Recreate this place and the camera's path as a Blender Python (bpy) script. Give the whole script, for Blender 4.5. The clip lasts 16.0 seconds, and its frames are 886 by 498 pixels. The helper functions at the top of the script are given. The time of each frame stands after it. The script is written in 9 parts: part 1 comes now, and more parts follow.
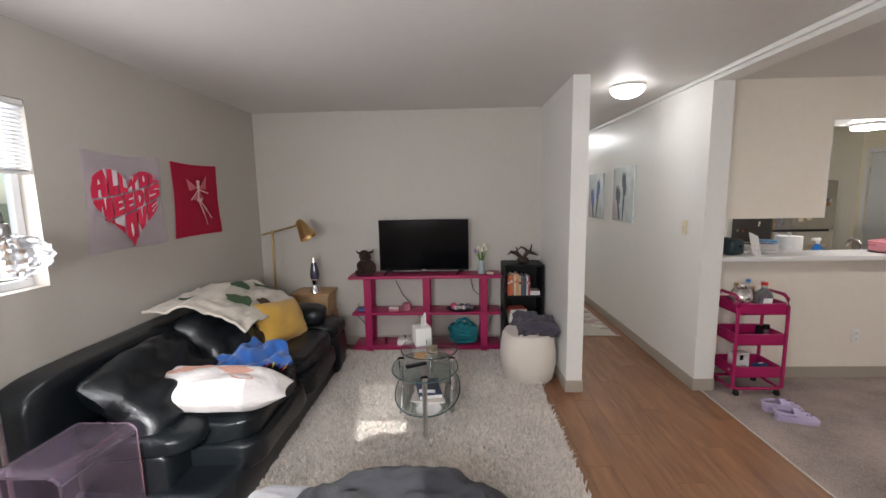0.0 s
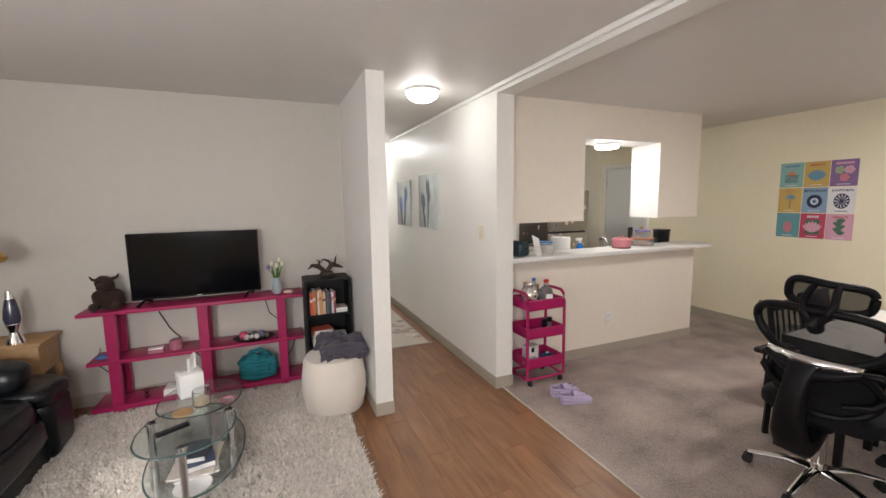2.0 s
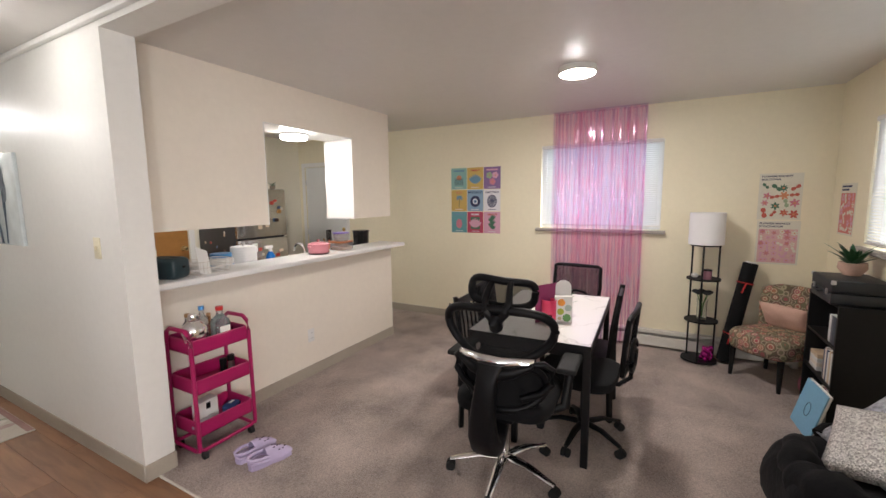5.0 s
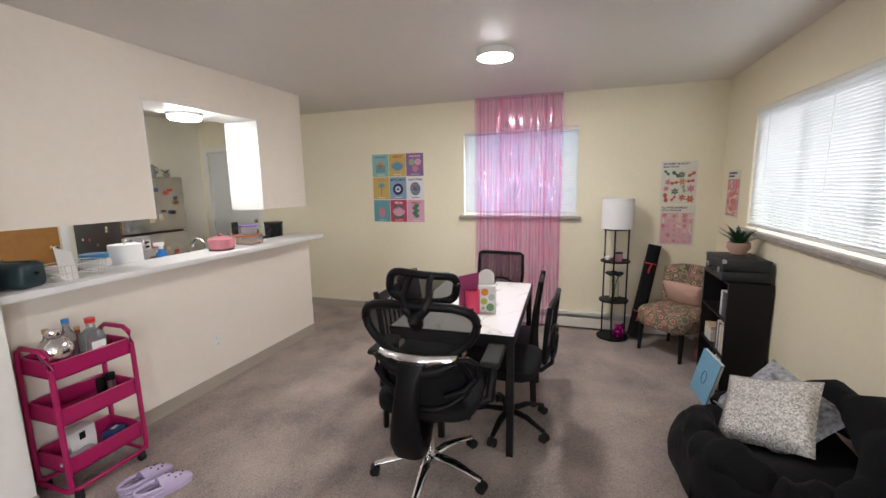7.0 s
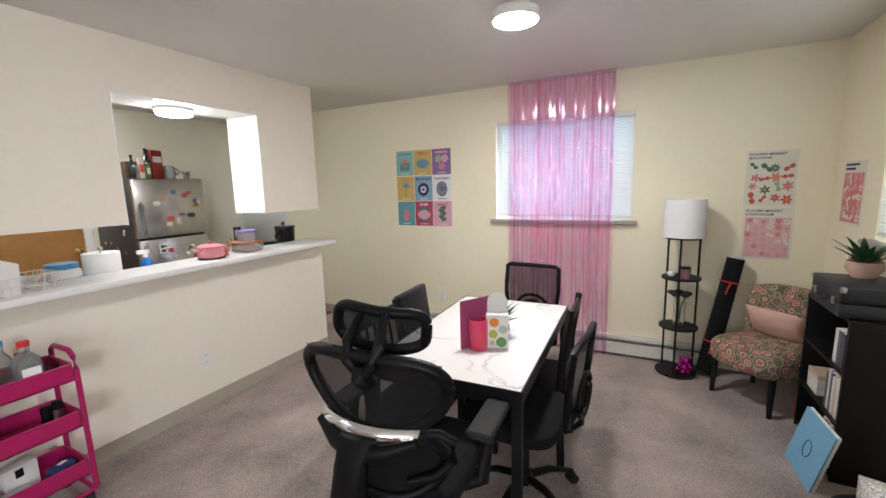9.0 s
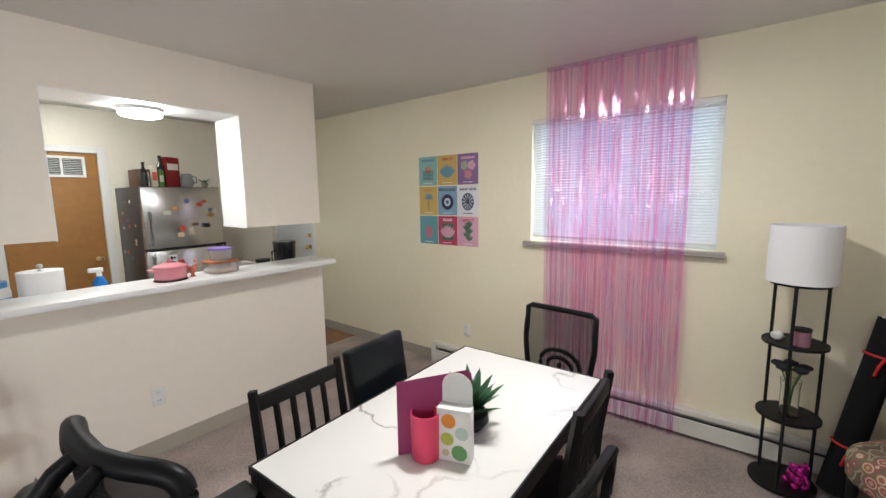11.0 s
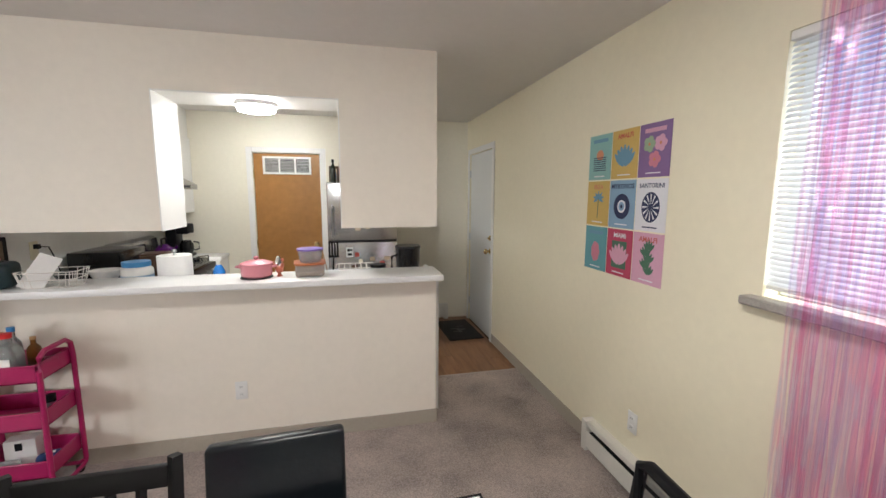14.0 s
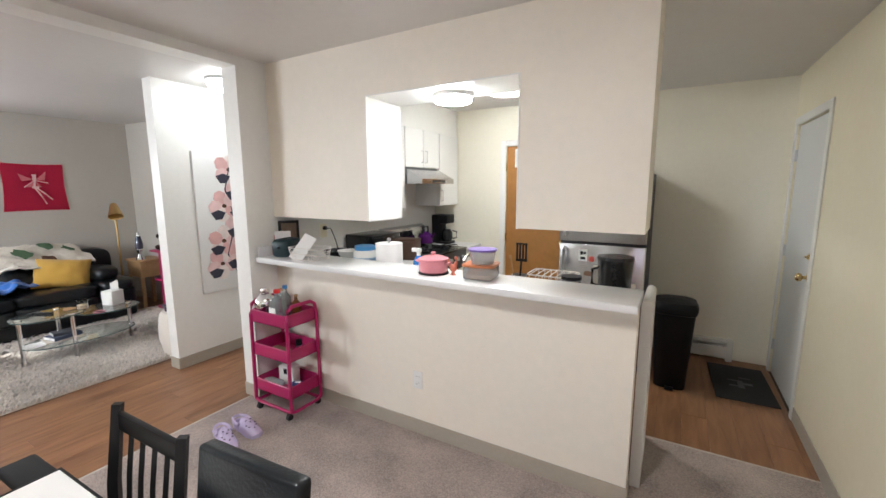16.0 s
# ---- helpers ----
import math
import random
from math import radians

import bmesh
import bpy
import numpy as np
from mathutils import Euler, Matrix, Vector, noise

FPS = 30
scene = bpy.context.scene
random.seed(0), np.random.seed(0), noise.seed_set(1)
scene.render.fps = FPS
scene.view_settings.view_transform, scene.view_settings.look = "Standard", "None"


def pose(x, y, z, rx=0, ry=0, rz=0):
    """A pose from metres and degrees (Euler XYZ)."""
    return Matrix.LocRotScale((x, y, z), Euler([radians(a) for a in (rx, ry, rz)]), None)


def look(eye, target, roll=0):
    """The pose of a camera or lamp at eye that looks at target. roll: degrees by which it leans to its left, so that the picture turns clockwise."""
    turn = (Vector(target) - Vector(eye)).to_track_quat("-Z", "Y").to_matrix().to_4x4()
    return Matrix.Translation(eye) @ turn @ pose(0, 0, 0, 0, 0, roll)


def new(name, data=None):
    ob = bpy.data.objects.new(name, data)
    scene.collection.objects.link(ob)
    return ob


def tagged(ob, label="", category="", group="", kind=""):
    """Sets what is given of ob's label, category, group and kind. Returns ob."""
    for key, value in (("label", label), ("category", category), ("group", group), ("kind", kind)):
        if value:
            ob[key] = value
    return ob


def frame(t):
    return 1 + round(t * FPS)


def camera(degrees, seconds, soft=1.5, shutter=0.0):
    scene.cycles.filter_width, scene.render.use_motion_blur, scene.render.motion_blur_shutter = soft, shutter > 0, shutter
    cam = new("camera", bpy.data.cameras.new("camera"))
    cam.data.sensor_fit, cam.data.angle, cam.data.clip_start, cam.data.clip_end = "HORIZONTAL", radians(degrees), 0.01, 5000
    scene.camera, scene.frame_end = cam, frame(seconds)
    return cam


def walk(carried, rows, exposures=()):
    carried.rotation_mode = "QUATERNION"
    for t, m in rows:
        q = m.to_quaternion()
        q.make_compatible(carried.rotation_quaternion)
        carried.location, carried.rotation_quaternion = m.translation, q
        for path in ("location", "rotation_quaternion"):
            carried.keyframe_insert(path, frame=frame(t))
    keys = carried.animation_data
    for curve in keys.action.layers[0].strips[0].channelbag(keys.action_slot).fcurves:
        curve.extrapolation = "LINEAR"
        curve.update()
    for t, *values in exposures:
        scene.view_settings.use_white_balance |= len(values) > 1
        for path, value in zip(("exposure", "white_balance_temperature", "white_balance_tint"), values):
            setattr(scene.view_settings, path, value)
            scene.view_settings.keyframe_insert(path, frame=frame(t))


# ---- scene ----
cam = camera(95.0, 16.0)
PATH = [
    (0, (0.167, 0.147, 1.59), (0.102, 2.128, 1.323), -1.0),
    (0.5, (0.238, 0.221, 1.592), (0.36, 2.199, 1.322), -0.7),
    (1, (0.343, 0.308, 1.573), (0.664, 2.266, 1.325), -0.5),
    (1.5, (0.387, 0.364, 1.576), (0.926, 2.274, 1.329), -0.7),
    (2, (0.399, 0.479, 1.564), (1.172, 2.308, 1.325), -0.8),
    (2.5, (0.406, 0.6, 1.574), (1.397, 2.32, 1.329), -1.0),
    (3, (0.457, 0.663, 1.578), (1.631, 2.263, 1.33), -1.0),
    (3.5, (0.586, 0.725, 1.57), (1.929, 2.186, 1.321), -0.8),
    (4, (0.763, 0.76, 1.559), (2.264, 2.058, 1.315), -0.7),
    (4.5, (0.886, 0.795, 1.538), (2.527, 1.914, 1.297), -0.6),
    (5, (1.011, 0.852, 1.533), (2.757, 1.795, 1.288), -0.6),
    (5.2, (1.039, 0.875, 1.542), (2.82, 1.748, 1.288), -0.5),
    (7.3, (1.206, 0.852, 1.535), (3.081, 1.473, 1.223), -1.0),
    (7.5, (1.248, 0.848, 1.526), (3.117, 1.485, 1.209), -0.9),
    (8, (1.437, 0.795, 1.508), (3.272, 1.523, 1.191), -1.0),
    (8.5, (1.604, 0.752, 1.516), (3.407, 1.557, 1.2), -1.1),
    (9, (1.805, 0.75, 1.532), (3.569, 1.64, 1.224), -1.5),
    (9.2, (1.886, 0.754, 1.547), (3.633, 1.681, 1.245), -1.7),
    (11.5, (2.95, 0.667, 1.551), (4.424, 1.994, 1.299), -0.5),
    (12, (3.218, 0.663, 1.541), (4.562, 2.124, 1.291), -0.4),
    (12.5, (3.477, 0.703, 1.556), (4.661, 2.294, 1.301), -0.2),
    (13, (3.708, 0.805, 1.552), (4.69, 2.53, 1.306), -0.1),
    (13.5, (3.913, 0.899, 1.559), (4.637, 2.746, 1.306), -0.1),
    (14, (4.142, 0.931, 1.559), (4.589, 2.862, 1.293), 0.2),
    (14.5, (4.353, 0.994, 1.556), (4.473, 2.97, 1.274), 0.4),
    (15, (4.518, 1.161, 1.549), (4.287, 3.124, 1.249), 0.5),
    (15.5, (4.672, 1.326, 1.548), (4.059, 3.206, 1.248), 0.2),
    (16, (4.813, 1.498, 1.564), (3.825, 3.211, 1.263), -0.2),
]
EXPOSURES = [(0.0, -0.12, 6080, 11), (0.7, 0.05, 6150, 11), (1.5, 0.18, 6250, 11), (3.5, 0.25, 6300, 11), (5.0, 0.28, 6270, 12), (7.5, 0.32, 5880, 9), (9.0, 0.44, 5830, 7), (12.0, 0.22, 5850, 6), (14.5, 0.44, 5950, 8), (16.0, 0.62, 5780, 7)]
walk(cam, [(t, look(eye, target, roll)) for t, eye, target, roll in PATH], EXPOSURES)

# ---------- helpers of this scene ----------


def mat(name, color, rough=0.6, metal=0.0, var=0.10, fine=60.0, coarse=3.0, bump=0.15, bump_scale=120.0, dist=0.002,
        spec=0.5, sheen=0.0, coat=0.0, trans=0.0, ior=1.45, alpha=1.0, island=0.0, sss=0.0):
    """A surface with fine grain, broad wear and relief at real-world size."""
    m = bpy.data.materials.new(name)
    m.use_nodes = True
    nt = m.node_tree
    b = nt.nodes["Principled BSDF"]
    b.inputs["Roughness"].default_value = rough
    b.inputs["Metallic"].default_value = metal
    b.inputs["Specular IOR Level"].default_value = spec
    b.inputs["IOR"].default_value = ior
    b.inputs["Alpha"].default_value = alpha
    b.inputs["Transmission Weight"].default_value = trans
    b.inputs["Sheen Weight"].default_value = sheen
    b.inputs["Coat Weight"].default_value = coat
    b.inputs["Coat Roughness"].default_value = 0.15
    b.inputs["Subsurface Weight"].default_value = sss
    geo = nt.nodes.new("ShaderNodeNewGeometry")
    n1 = nt.nodes.new("ShaderNodeTexNoise")
    n1.inputs["Scale"].default_value = fine
    n1.inputs["Detail"].default_value = 4
    n2 = nt.nodes.new("ShaderNodeTexNoise")
    n2.inputs["Scale"].default_value = coarse
    n2.inputs["Detail"].default_value = 5
    nt.links.new(geo.outputs["Position"], n1.inputs["Vector"])
    nt.links.new(geo.outputs["Position"], n2.inputs["Vector"])
    add = nt.nodes.new("ShaderNodeMath")
    add.operation = "ADD"
    nt.links.new(n1.outputs["Fac"], add.inputs[0])
    nt.links.new(n2.outputs["Fac"], add.inputs[1])
    ramp = nt.nodes.new("ShaderNodeMapRange")
    ramp.inputs["From Min"].default_value, ramp.inputs["From Max"].default_value = 0.6, 1.4
    ramp.inputs["To Min"].default_value, ramp.inputs["To Max"].default_value = 1 - var, 1 + var
    nt.links.new(add.outputs[0], ramp.inputs["Value"])
    last = ramp.outputs["Result"]
    if island:
        r2 = nt.nodes.new("ShaderNodeMapRange")
        r2.inputs["To Min"].default_value, r2.inputs["To Max"].default_value = 1 - island, 1 + island
        nt.links.new(geo.outputs["Random Per Island"], r2.inputs["Value"])
        mul = nt.nodes.new("ShaderNodeMath")
        mul.operation = "MULTIPLY"
        nt.links.new(last, mul.inputs[0])
        nt.links.new(r2.outputs["Result"], mul.inputs[1])
        last = mul.outputs[0]
    sc = nt.nodes.new("ShaderNodeVectorMath")
    sc.operation = "SCALE"
    sc.inputs[0].default_value = color[:3]
    nt.links.new(last, sc.inputs["Scale"])
    nt.links.new(sc.outputs["Vector"], b.inputs["Base Color"])
    if bump:
        n3 = nt.nodes.new("ShaderNodeTexNoise")
        n3.inputs["Scale"].default_value = bump_scale
        n3.inputs["Detail"].default_value = 3
        nt.links.new(geo.outputs["Position"], n3.inputs["Vector"])
        bp = nt.nodes.new("ShaderNodeBump")
        bp.inputs["Strength"].default_value = bump
        bp.inputs["Distance"].default_value = dist
        nt.links.new(n3.outputs["Fac"], bp.inputs["Height"])
        nt.links.new(bp.outputs["Normal"], b.inputs["Normal"])
    return m


def glow(name, color, strength):
    m = bpy.data.materials.new(name)
    m.use_nodes = True
    b = m.node_tree.nodes["Principled BSDF"]
    b.inputs["Base Color"].default_value = (0.9, 0.9, 0.88, 1)
    b.inputs["Emission Color"].default_value = (*color, 1)
    b.inputs["Emission Strength"].default_value = strength
    return m


def thing(name, label, category, x, y, z=0.0, rz=0.0, group="", kind=""):
    ob = new(name)
    ob.empty_display_size = 0.05
    ob.matrix_basis = pose(x, y, z, 0, 0, rz)
    return tagged(ob, label, category, group, kind)


def part(name, bm, material, parent=None, label="", smooth=True, angle=40):
    me = bpy.data.meshes.new(name)
    bmesh.ops.recalc_face_normals(bm, faces=bm.faces)
    bm.to_mesh(me)
    bm.free()
    for mm in material if isinstance(material, (list, tuple)) else (material,):
        me.materials.append(mm)
    if smooth:
        me.shade_smooth()
        me.set_sharp_from_angle(angle=radians(angle))
    ob = new(name, me)
    if parent is not None:
        ob.parent = parent
    return tagged(ob, label)


def B():
    return bmesh.new()


def box(bm, x0, x1, y0, y1, z0, z1, bevel=0.0, seg=2):
    vs = [bm.verts.new((x, y, z)) for x in (x0, x1) for y in (y0, y1) for z in (z0, z1)]
    fs = [bm.faces.new([vs[i] for i in q]) for q in ((0, 1, 3, 2), (4, 6, 7, 5), (0, 4, 5, 1), (2, 3, 7, 6), (0, 2, 6, 4), (1, 5, 7, 3))]
    if bevel:
        es = list({e for f in fs for e in f.edges})
        bmesh.ops.bevel(bm, geom=es, offset=bevel, segments=seg, affect="EDGES", profile=0.5)
    return bm


def cyl(bm, p0, p1, r0, r1=None, seg=16, cap=True):
    p0, p1 = Vector(p0), Vector(p1)
    r1 = r0 if r1 is None else r1
    q = (p1 - p0).to_track_quat("Z", "Y")
    rings = []
    for p, r in ((p0, r0), (p1, r1)):
        rings.append([bm.verts.new(p + q @ Vector((r * math.cos(a), r * math.sin(a), 0))) for a in (2 * math.pi * i / seg for i in range(seg))])
    for i in range(seg):
        j = (i + 1) % seg
        bm.faces.new((rings[0][i], rings[0][j], rings[1][j], rings[1][i]))
    if cap:
        bm.faces.new(rings[0][::-1])
        bm.faces.new(rings[1])
    return bm


def lathe(bm, profile, seg=24, c=(0, 0, 0), sx=1.0, sy=1.0):
    rings = []
    for r, z in profile:
        if r < 1e-5:
            rings.append([bm.verts.new((c[0], c[1], c[2] + z))])
        else:
            rings.append([bm.verts.new((c[0] + sx * r * math.cos(2 * math.pi * i / seg), c[1] + sy * r * math.sin(2 * math.pi * i / seg), c[2] + z)) for i in range(seg)])
    for a, b in zip(rings, rings[1:]):
        for i in range(seg):
            j = (i + 1) % seg
            q = [a[i % len(a)], a[j % len(a)], b[j % len(b)], b[i % len(b)]]
            q = list(dict.fromkeys(q))
            if len(q) > 2:
                bm.faces.new(q)
    return bm


def tube(bm, pts, r, seg=8, closed=False, flat=1.0):
    pts = [Vector(p) for p in pts]
    n = len(pts)
    rings = []
    up = Vector((0, 0, 1))
    for i, p in enumerate(pts):
        a = pts[(i - 1) % n] if (closed or i) else p
        b = pts[(i + 1) % n] if (closed or i < n - 1) else p
        d = (b - a).normalized()
        s = d.cross(up)
        if s.length < 0.05:
            s = d.cross(Vector((0, 1, 0)))
        s.normalize()
        u = s.cross(d).normalized()
        rr = r[i] if isinstance(r, (list, tuple)) else r
        rings.append([bm.verts.new(p + s * rr * math.cos(2 * math.pi * k / seg) + u * rr * flat * math.sin(2 * math.pi * k / seg)) for k in range(seg)])
    pairs = list(zip(rings, rings[1:])) + ([(rings[-1], rings[0])] if closed else [])
    for a, b in pairs:
        for k in range(seg):
            l = (k + 1) % seg
            bm.faces.new((a[k], a[l], b[l], b[k]))
    if not closed:
        bm.faces.new(rings[0][::-1])
        bm.faces.new(rings[-1])
    return bm


def rounded(bm, c, half, power=4.0, nu=24, nv=14, lump=0.0, lump_scale=4.0, seed=0.0, rz=0.0, tilt=None):
    """A soft body: a superellipsoid with folds and dents."""
    def s(v, e):
        return math.copysign(abs(v) ** (2 / e), v)
    rot = Euler((tilt or (0, 0, 0))).to_matrix() @ Matrix.Rotation(rz, 3, "Z")
    rows = []
    for i in range(nv + 1):
        ph = -math.pi / 2 + math.pi * i / nv
        row = []
        for j in range(1 if i in (0, nv) else nu):
            th = 2 * math.pi * j / nu
            p = Vector((half[0] * s(math.cos(ph), power) * s(math.cos(th), power), half[1] * s(math.cos(ph), power) * s(math.sin(th), power), half[2] * s(math.sin(ph), power)))
            if lump:
                p += p.normalized() * lump * noise.noise(p * lump_scale + Vector((seed, seed * 2, 0)))
            row.append(bm.verts.new(rot @ p + Vector(c)))
        rows.append(row)
    for a, b in zip(rows, rows[1:]):
        for j in range(nu):
            k = (j + 1) % nu
            q = list(dict.fromkeys([a[j % len(a)], a[k % len(a)], b[k % len(b)], b[j % len(b)]]))
            if len(q) > 2:
                bm.faces.new(q)
    return bm


def pillow(bm, w, h, t, m=None, n=20, lump=0.012, seed=0.0, plump=2.6, taper=0.0):
    """A stuffed cover with pinched corners, lying in its own xy plane."""
    m = m or Matrix()
    def side(sign):
        g = []
        for i in range(n + 1):
            row = []
            for j in range(n + 1):
                u, v = 2 * i / n - 1, 2 * j / n - 1
                k = max(0.0, (1 - abs(u) ** plump) * (1 - abs(v) ** plump)) ** 0.6
                px = u * w / 2 * (1 - 0.05 * (1 - abs(v) ** 2) * abs(u))
                py = v * h / 2 * (1 - 0.05 * (1 - abs(u) ** 2) * abs(v)) * (1 - taper * abs(u) ** 3)
                pz = sign * t / 2 * k + lump * k * noise.noise(Vector((u * 2.2 + seed, v * 2.2, sign * 3 + seed)))
                row.append((px, py, pz))
            g.append(row)
        return g
    top, bot = side(1), side(-1)
    vt = [[bm.verts.new(m @ Vector(p)) for p in row] for row in top]
    vb = [[vt[i][j] if i in (0, n) or j in (0, n) else bm.verts.new(m @ Vector(bot[i][j])) for j in range(n + 1)] for i in range(n + 1)]
    for g in (vt, vb):
        for i in range(n):
            for j in range(n):
                bm.faces.new((g[i][j], g[i + 1][j], g[i + 1][j + 1], g[i][j + 1]))
    return bm


def prism(bm, poly, z0, z1, m=None):
    m = m or Matrix()
    a = [bm.verts.new(m @ Vector((x, y, z0))) for x, y in poly]
    b = [bm.verts.new(m @ Vector((x, y, z1))) for x, y in poly]
    bm.faces.new(a[::-1])
    bm.faces.new(b)
    for i in range(len(a)):
        j = (i + 1) % len(a)
        bm.faces.new((a[i], a[j], b[j], b[i]))
    return bm


def oval(rx, ry, n=40, power=2.0, cx=0.0, cy=0.0):
    def s(v):
        return math.copysign(abs(v) ** (2 / power), v)
    return [(cx + rx * s(math.cos(2 * math.pi * i / n)), cy + ry * s(math.sin(2 * math.pi * i / n))) for i in range(n)]


def words(name, text, size, m, material, parent=None, depth=0.001, align="CENTER", wide=1.0):
    """Raised lettering in the built-in font, in the xy plane of m."""
    cu = bpy.data.curves.new(name, "FONT")
    cu.body, cu.size, cu.extrude, cu.align_x, cu.align_y = text, size, depth, align, "CENTER"
    cu.resolution_u = 2
    cu.offset = size * 0.022
    tmp = bpy.data.objects.new(name, cu)
    scene.collection.objects.link(tmp)
    bpy.context.view_layer.update()
    me = bpy.data.meshes.new_from_object(tmp.evaluated_get(bpy.context.evaluated_depsgraph_get()))
    bpy.data.objects.remove(tmp)
    me.transform(m @ Matrix.Diagonal((wide, 1, 1, 1)))
    me.materials.clear()
    me.materials.append(material)
    ob = new(name, me)
    ob.parent = parent
    return ob


def panel(name, axis, a0, a1, u0, u1, z0, z1, holes, material, kind="structure", label="", category="wall"):
    """A wall across the given axis, from a0 to a1 thick, with openings cut through it."""
    holes = [(a, b, max(c, z0), min(d, z1)) for a, b, c, d in holes]
    us = sorted({u0, u1, *(v for h in holes for v in h[:2])})
    zs = sorted({z0, z1, *(v for h in holes for v in h[2:])})
    full = {(i, k): not any(h[0] <= (us[i] + us[i + 1]) / 2 <= h[1] and h[2] <= (zs[k] + zs[k + 1]) / 2 <= h[3] for h in holes) for i in range(len(us) - 1) for k in range(len(zs) - 1)}
    bm = B()
    def P(a, u, z):
        return bm.verts.new((a, u, z) if axis == "x" else (u, a, z))
    for (i, k), solid in full.items():
        if not solid:
            continue
        u, v, p, q = us[i], us[i + 1], zs[k], zs[k + 1]
        for a in (a0, a1):
            bm.faces.new((P(a, u, p), P(a, v, p), P(a, v, q), P(a, u, q)))
        for (di, dk), e in (((-1, 0), ((u, p), (u, q))), ((1, 0), ((v, p), (v, q))), ((0, -1), ((u, p), (v, p))), ((0, 1), ((u, q), (v, q)))):
            if not full.get((i + di, k + dk)):
                bm.faces.new((P(a0, *e[0]), P(a1, *e[0]), P(a1, *e[1]), P(a0, *e[1])))
    bmesh.ops.remove_doubles(bm, verts=bm.verts, dist=1e-5)
    return tagged(part(name, bm, material, smooth=False), label, category, kind=kind)


# ---------- world, sun, large lights ----------
SUN_UP, SUN_FROM = 27.0, 170.0
world = bpy.data.worlds.new("world")
scene.world = world
world.use_nodes = True
sky = world.node_tree.nodes.new("ShaderNodeTexSky")
sky.sky_type, sky.sun_disc = "NISHITA", False
sky.sun_elevation, sky.sun_rotation = radians(SUN_UP), radians(SUN_FROM)
world.node_tree.links.new(sky.outputs["Color"], world.node_tree.nodes["Background"].inputs["Color"])
world.node_tree.nodes["Background"].inputs["Strength"].default_value = 0.15
sun = new("sun", bpy.data.lights.new("sun", "SUN"))
sun.data.energy, sun.data.angle, sun.data.color = 5.0, radians(0.6), (1.0, 0.95, 0.86)
sun_dir = Vector((math.sin(radians(SUN_FROM)) * math.cos(radians(SUN_UP)), math.cos(radians(SUN_FROM)) * math.cos(radians(SUN_UP)), math.sin(radians(SUN_UP))))
sun.matrix_basis = look(sun_dir * 20, (0, 0, 0))


def window_light(name, at, towards, w, h, watts, color=(1.0, 0.965, 0.95)):
    la = bpy.data.lights.new(name, "AREA")
    la.shape, la.size, la.size_y, la.energy, la.color = "RECTANGLE", w, h, watts, color
    ob = new(name, la)
    ob.matrix_basis = look(at, towards)
    return ob


window_light("sky_light_east", (5.655, 1.465, 1.65), (0, 1.465, 1.5), 1.12, 0.82, 5.2, (0.88, 0.945, 1.0))
window_light("sky_light_south", (3.91, -0.475, 1.62), (3.91, 5, 1.3), 1.92, 0.82, 3.2, (0.86, 0.935, 1.0))
# in unseen windows 4 and 5, tilted up to brighten the living room ceiling
window_light("sky_light_living_1", (-0.70, -0.475, 1.62), (-0.70, 5, 3.2), 0.44, 0.82, 52)
window_light("sky_light_living_2", (0.21, -0.475, 1.74), (0.21, 5, 3.2), 0.36, 0.56, 58)
window_light("sky_light_west", (-1.95, 1.47, 1.62), (5, 1.47, 1.2), 1.15, 0.82, 20)

# ---------- materials ----------
paint_grey = mat("paint_grey", (0.50, 0.47, 0.42), 0.55, var=0.03, fine=25, coarse=1.2, bump=0.10, bump_scale=220, dist=0.001)
paint_white = mat("paint_white", (0.80, 0.79, 0.75), 0.36, var=0.03, fine=25, coarse=1.2, bump=0.10, bump_scale=220, dist=0.001)
paint_cream = mat("paint_cream", (0.83, 0.765, 0.585), 0.5, var=0.03, fine=25, coarse=1.2, bump=0.10, bump_scale=220, dist=0.001)
paint_kitchen = mat("paint_kitchen", (0.84, 0.80, 0.68), 0.45, var=0.03, fine=25, coarse=1.2, bump=0.10, bump_scale=220, dist=0.001)
paint_bar = mat("paint_bar", (0.83, 0.765, 0.665), 0.5, var=0.03, fine=25, coarse=1.2, bump=0.10, bump_scale=220, dist=0.001)
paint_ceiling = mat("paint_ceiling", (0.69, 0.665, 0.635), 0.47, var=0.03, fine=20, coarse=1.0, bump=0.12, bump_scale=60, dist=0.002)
paint_gloss = mat("paint_gloss", (0.82, 0.81, 0.78), 0.3, var=0.02, bump=0.05)
vinyl_base = mat("vinyl_base", (0.40, 0.355, 0.29), 0.45, var=0.06, bump=0.05)
black_metal = mat("black_metal", (0.008, 0.008, 0.009), 0.42, spec=0.35, var=0.15, bump=0.08)
black_plastic = mat("black_plastic", (0.005, 0.005, 0.006), 0.44, spec=0.24, var=0.15, bump=0.12, bump_scale=400, dist=0.0006)
chrome = mat("chrome", (0.82, 0.82, 0.83), 0.12, 1.0, var=0.03, bump=0)
white_plastic = mat("white_plastic", (0.78, 0.77, 0.74), 0.4, var=0.03, bump=0.03)
glass_clear = mat("glass_clear", (0.95, 0.98, 0.97), 0.02, trans=1.0, var=0.0, bump=0)
lamp_glow_hall = glow("lamp_glow_hall", (1.0, 0.96, 0.90), 22.0)
lamp_glow_hall_far = glow("lamp_glow_hall_far", (1.0, 0.97, 0.93), 90.0)
lamp_glow_warm = glow("lamp_glow_warm", (1.0, 0.92, 0.82), 190.0)
lamp_glow_kitchen = glow("lamp_glow_kitchen", (1.0, 0.94, 0.85), 62.0)

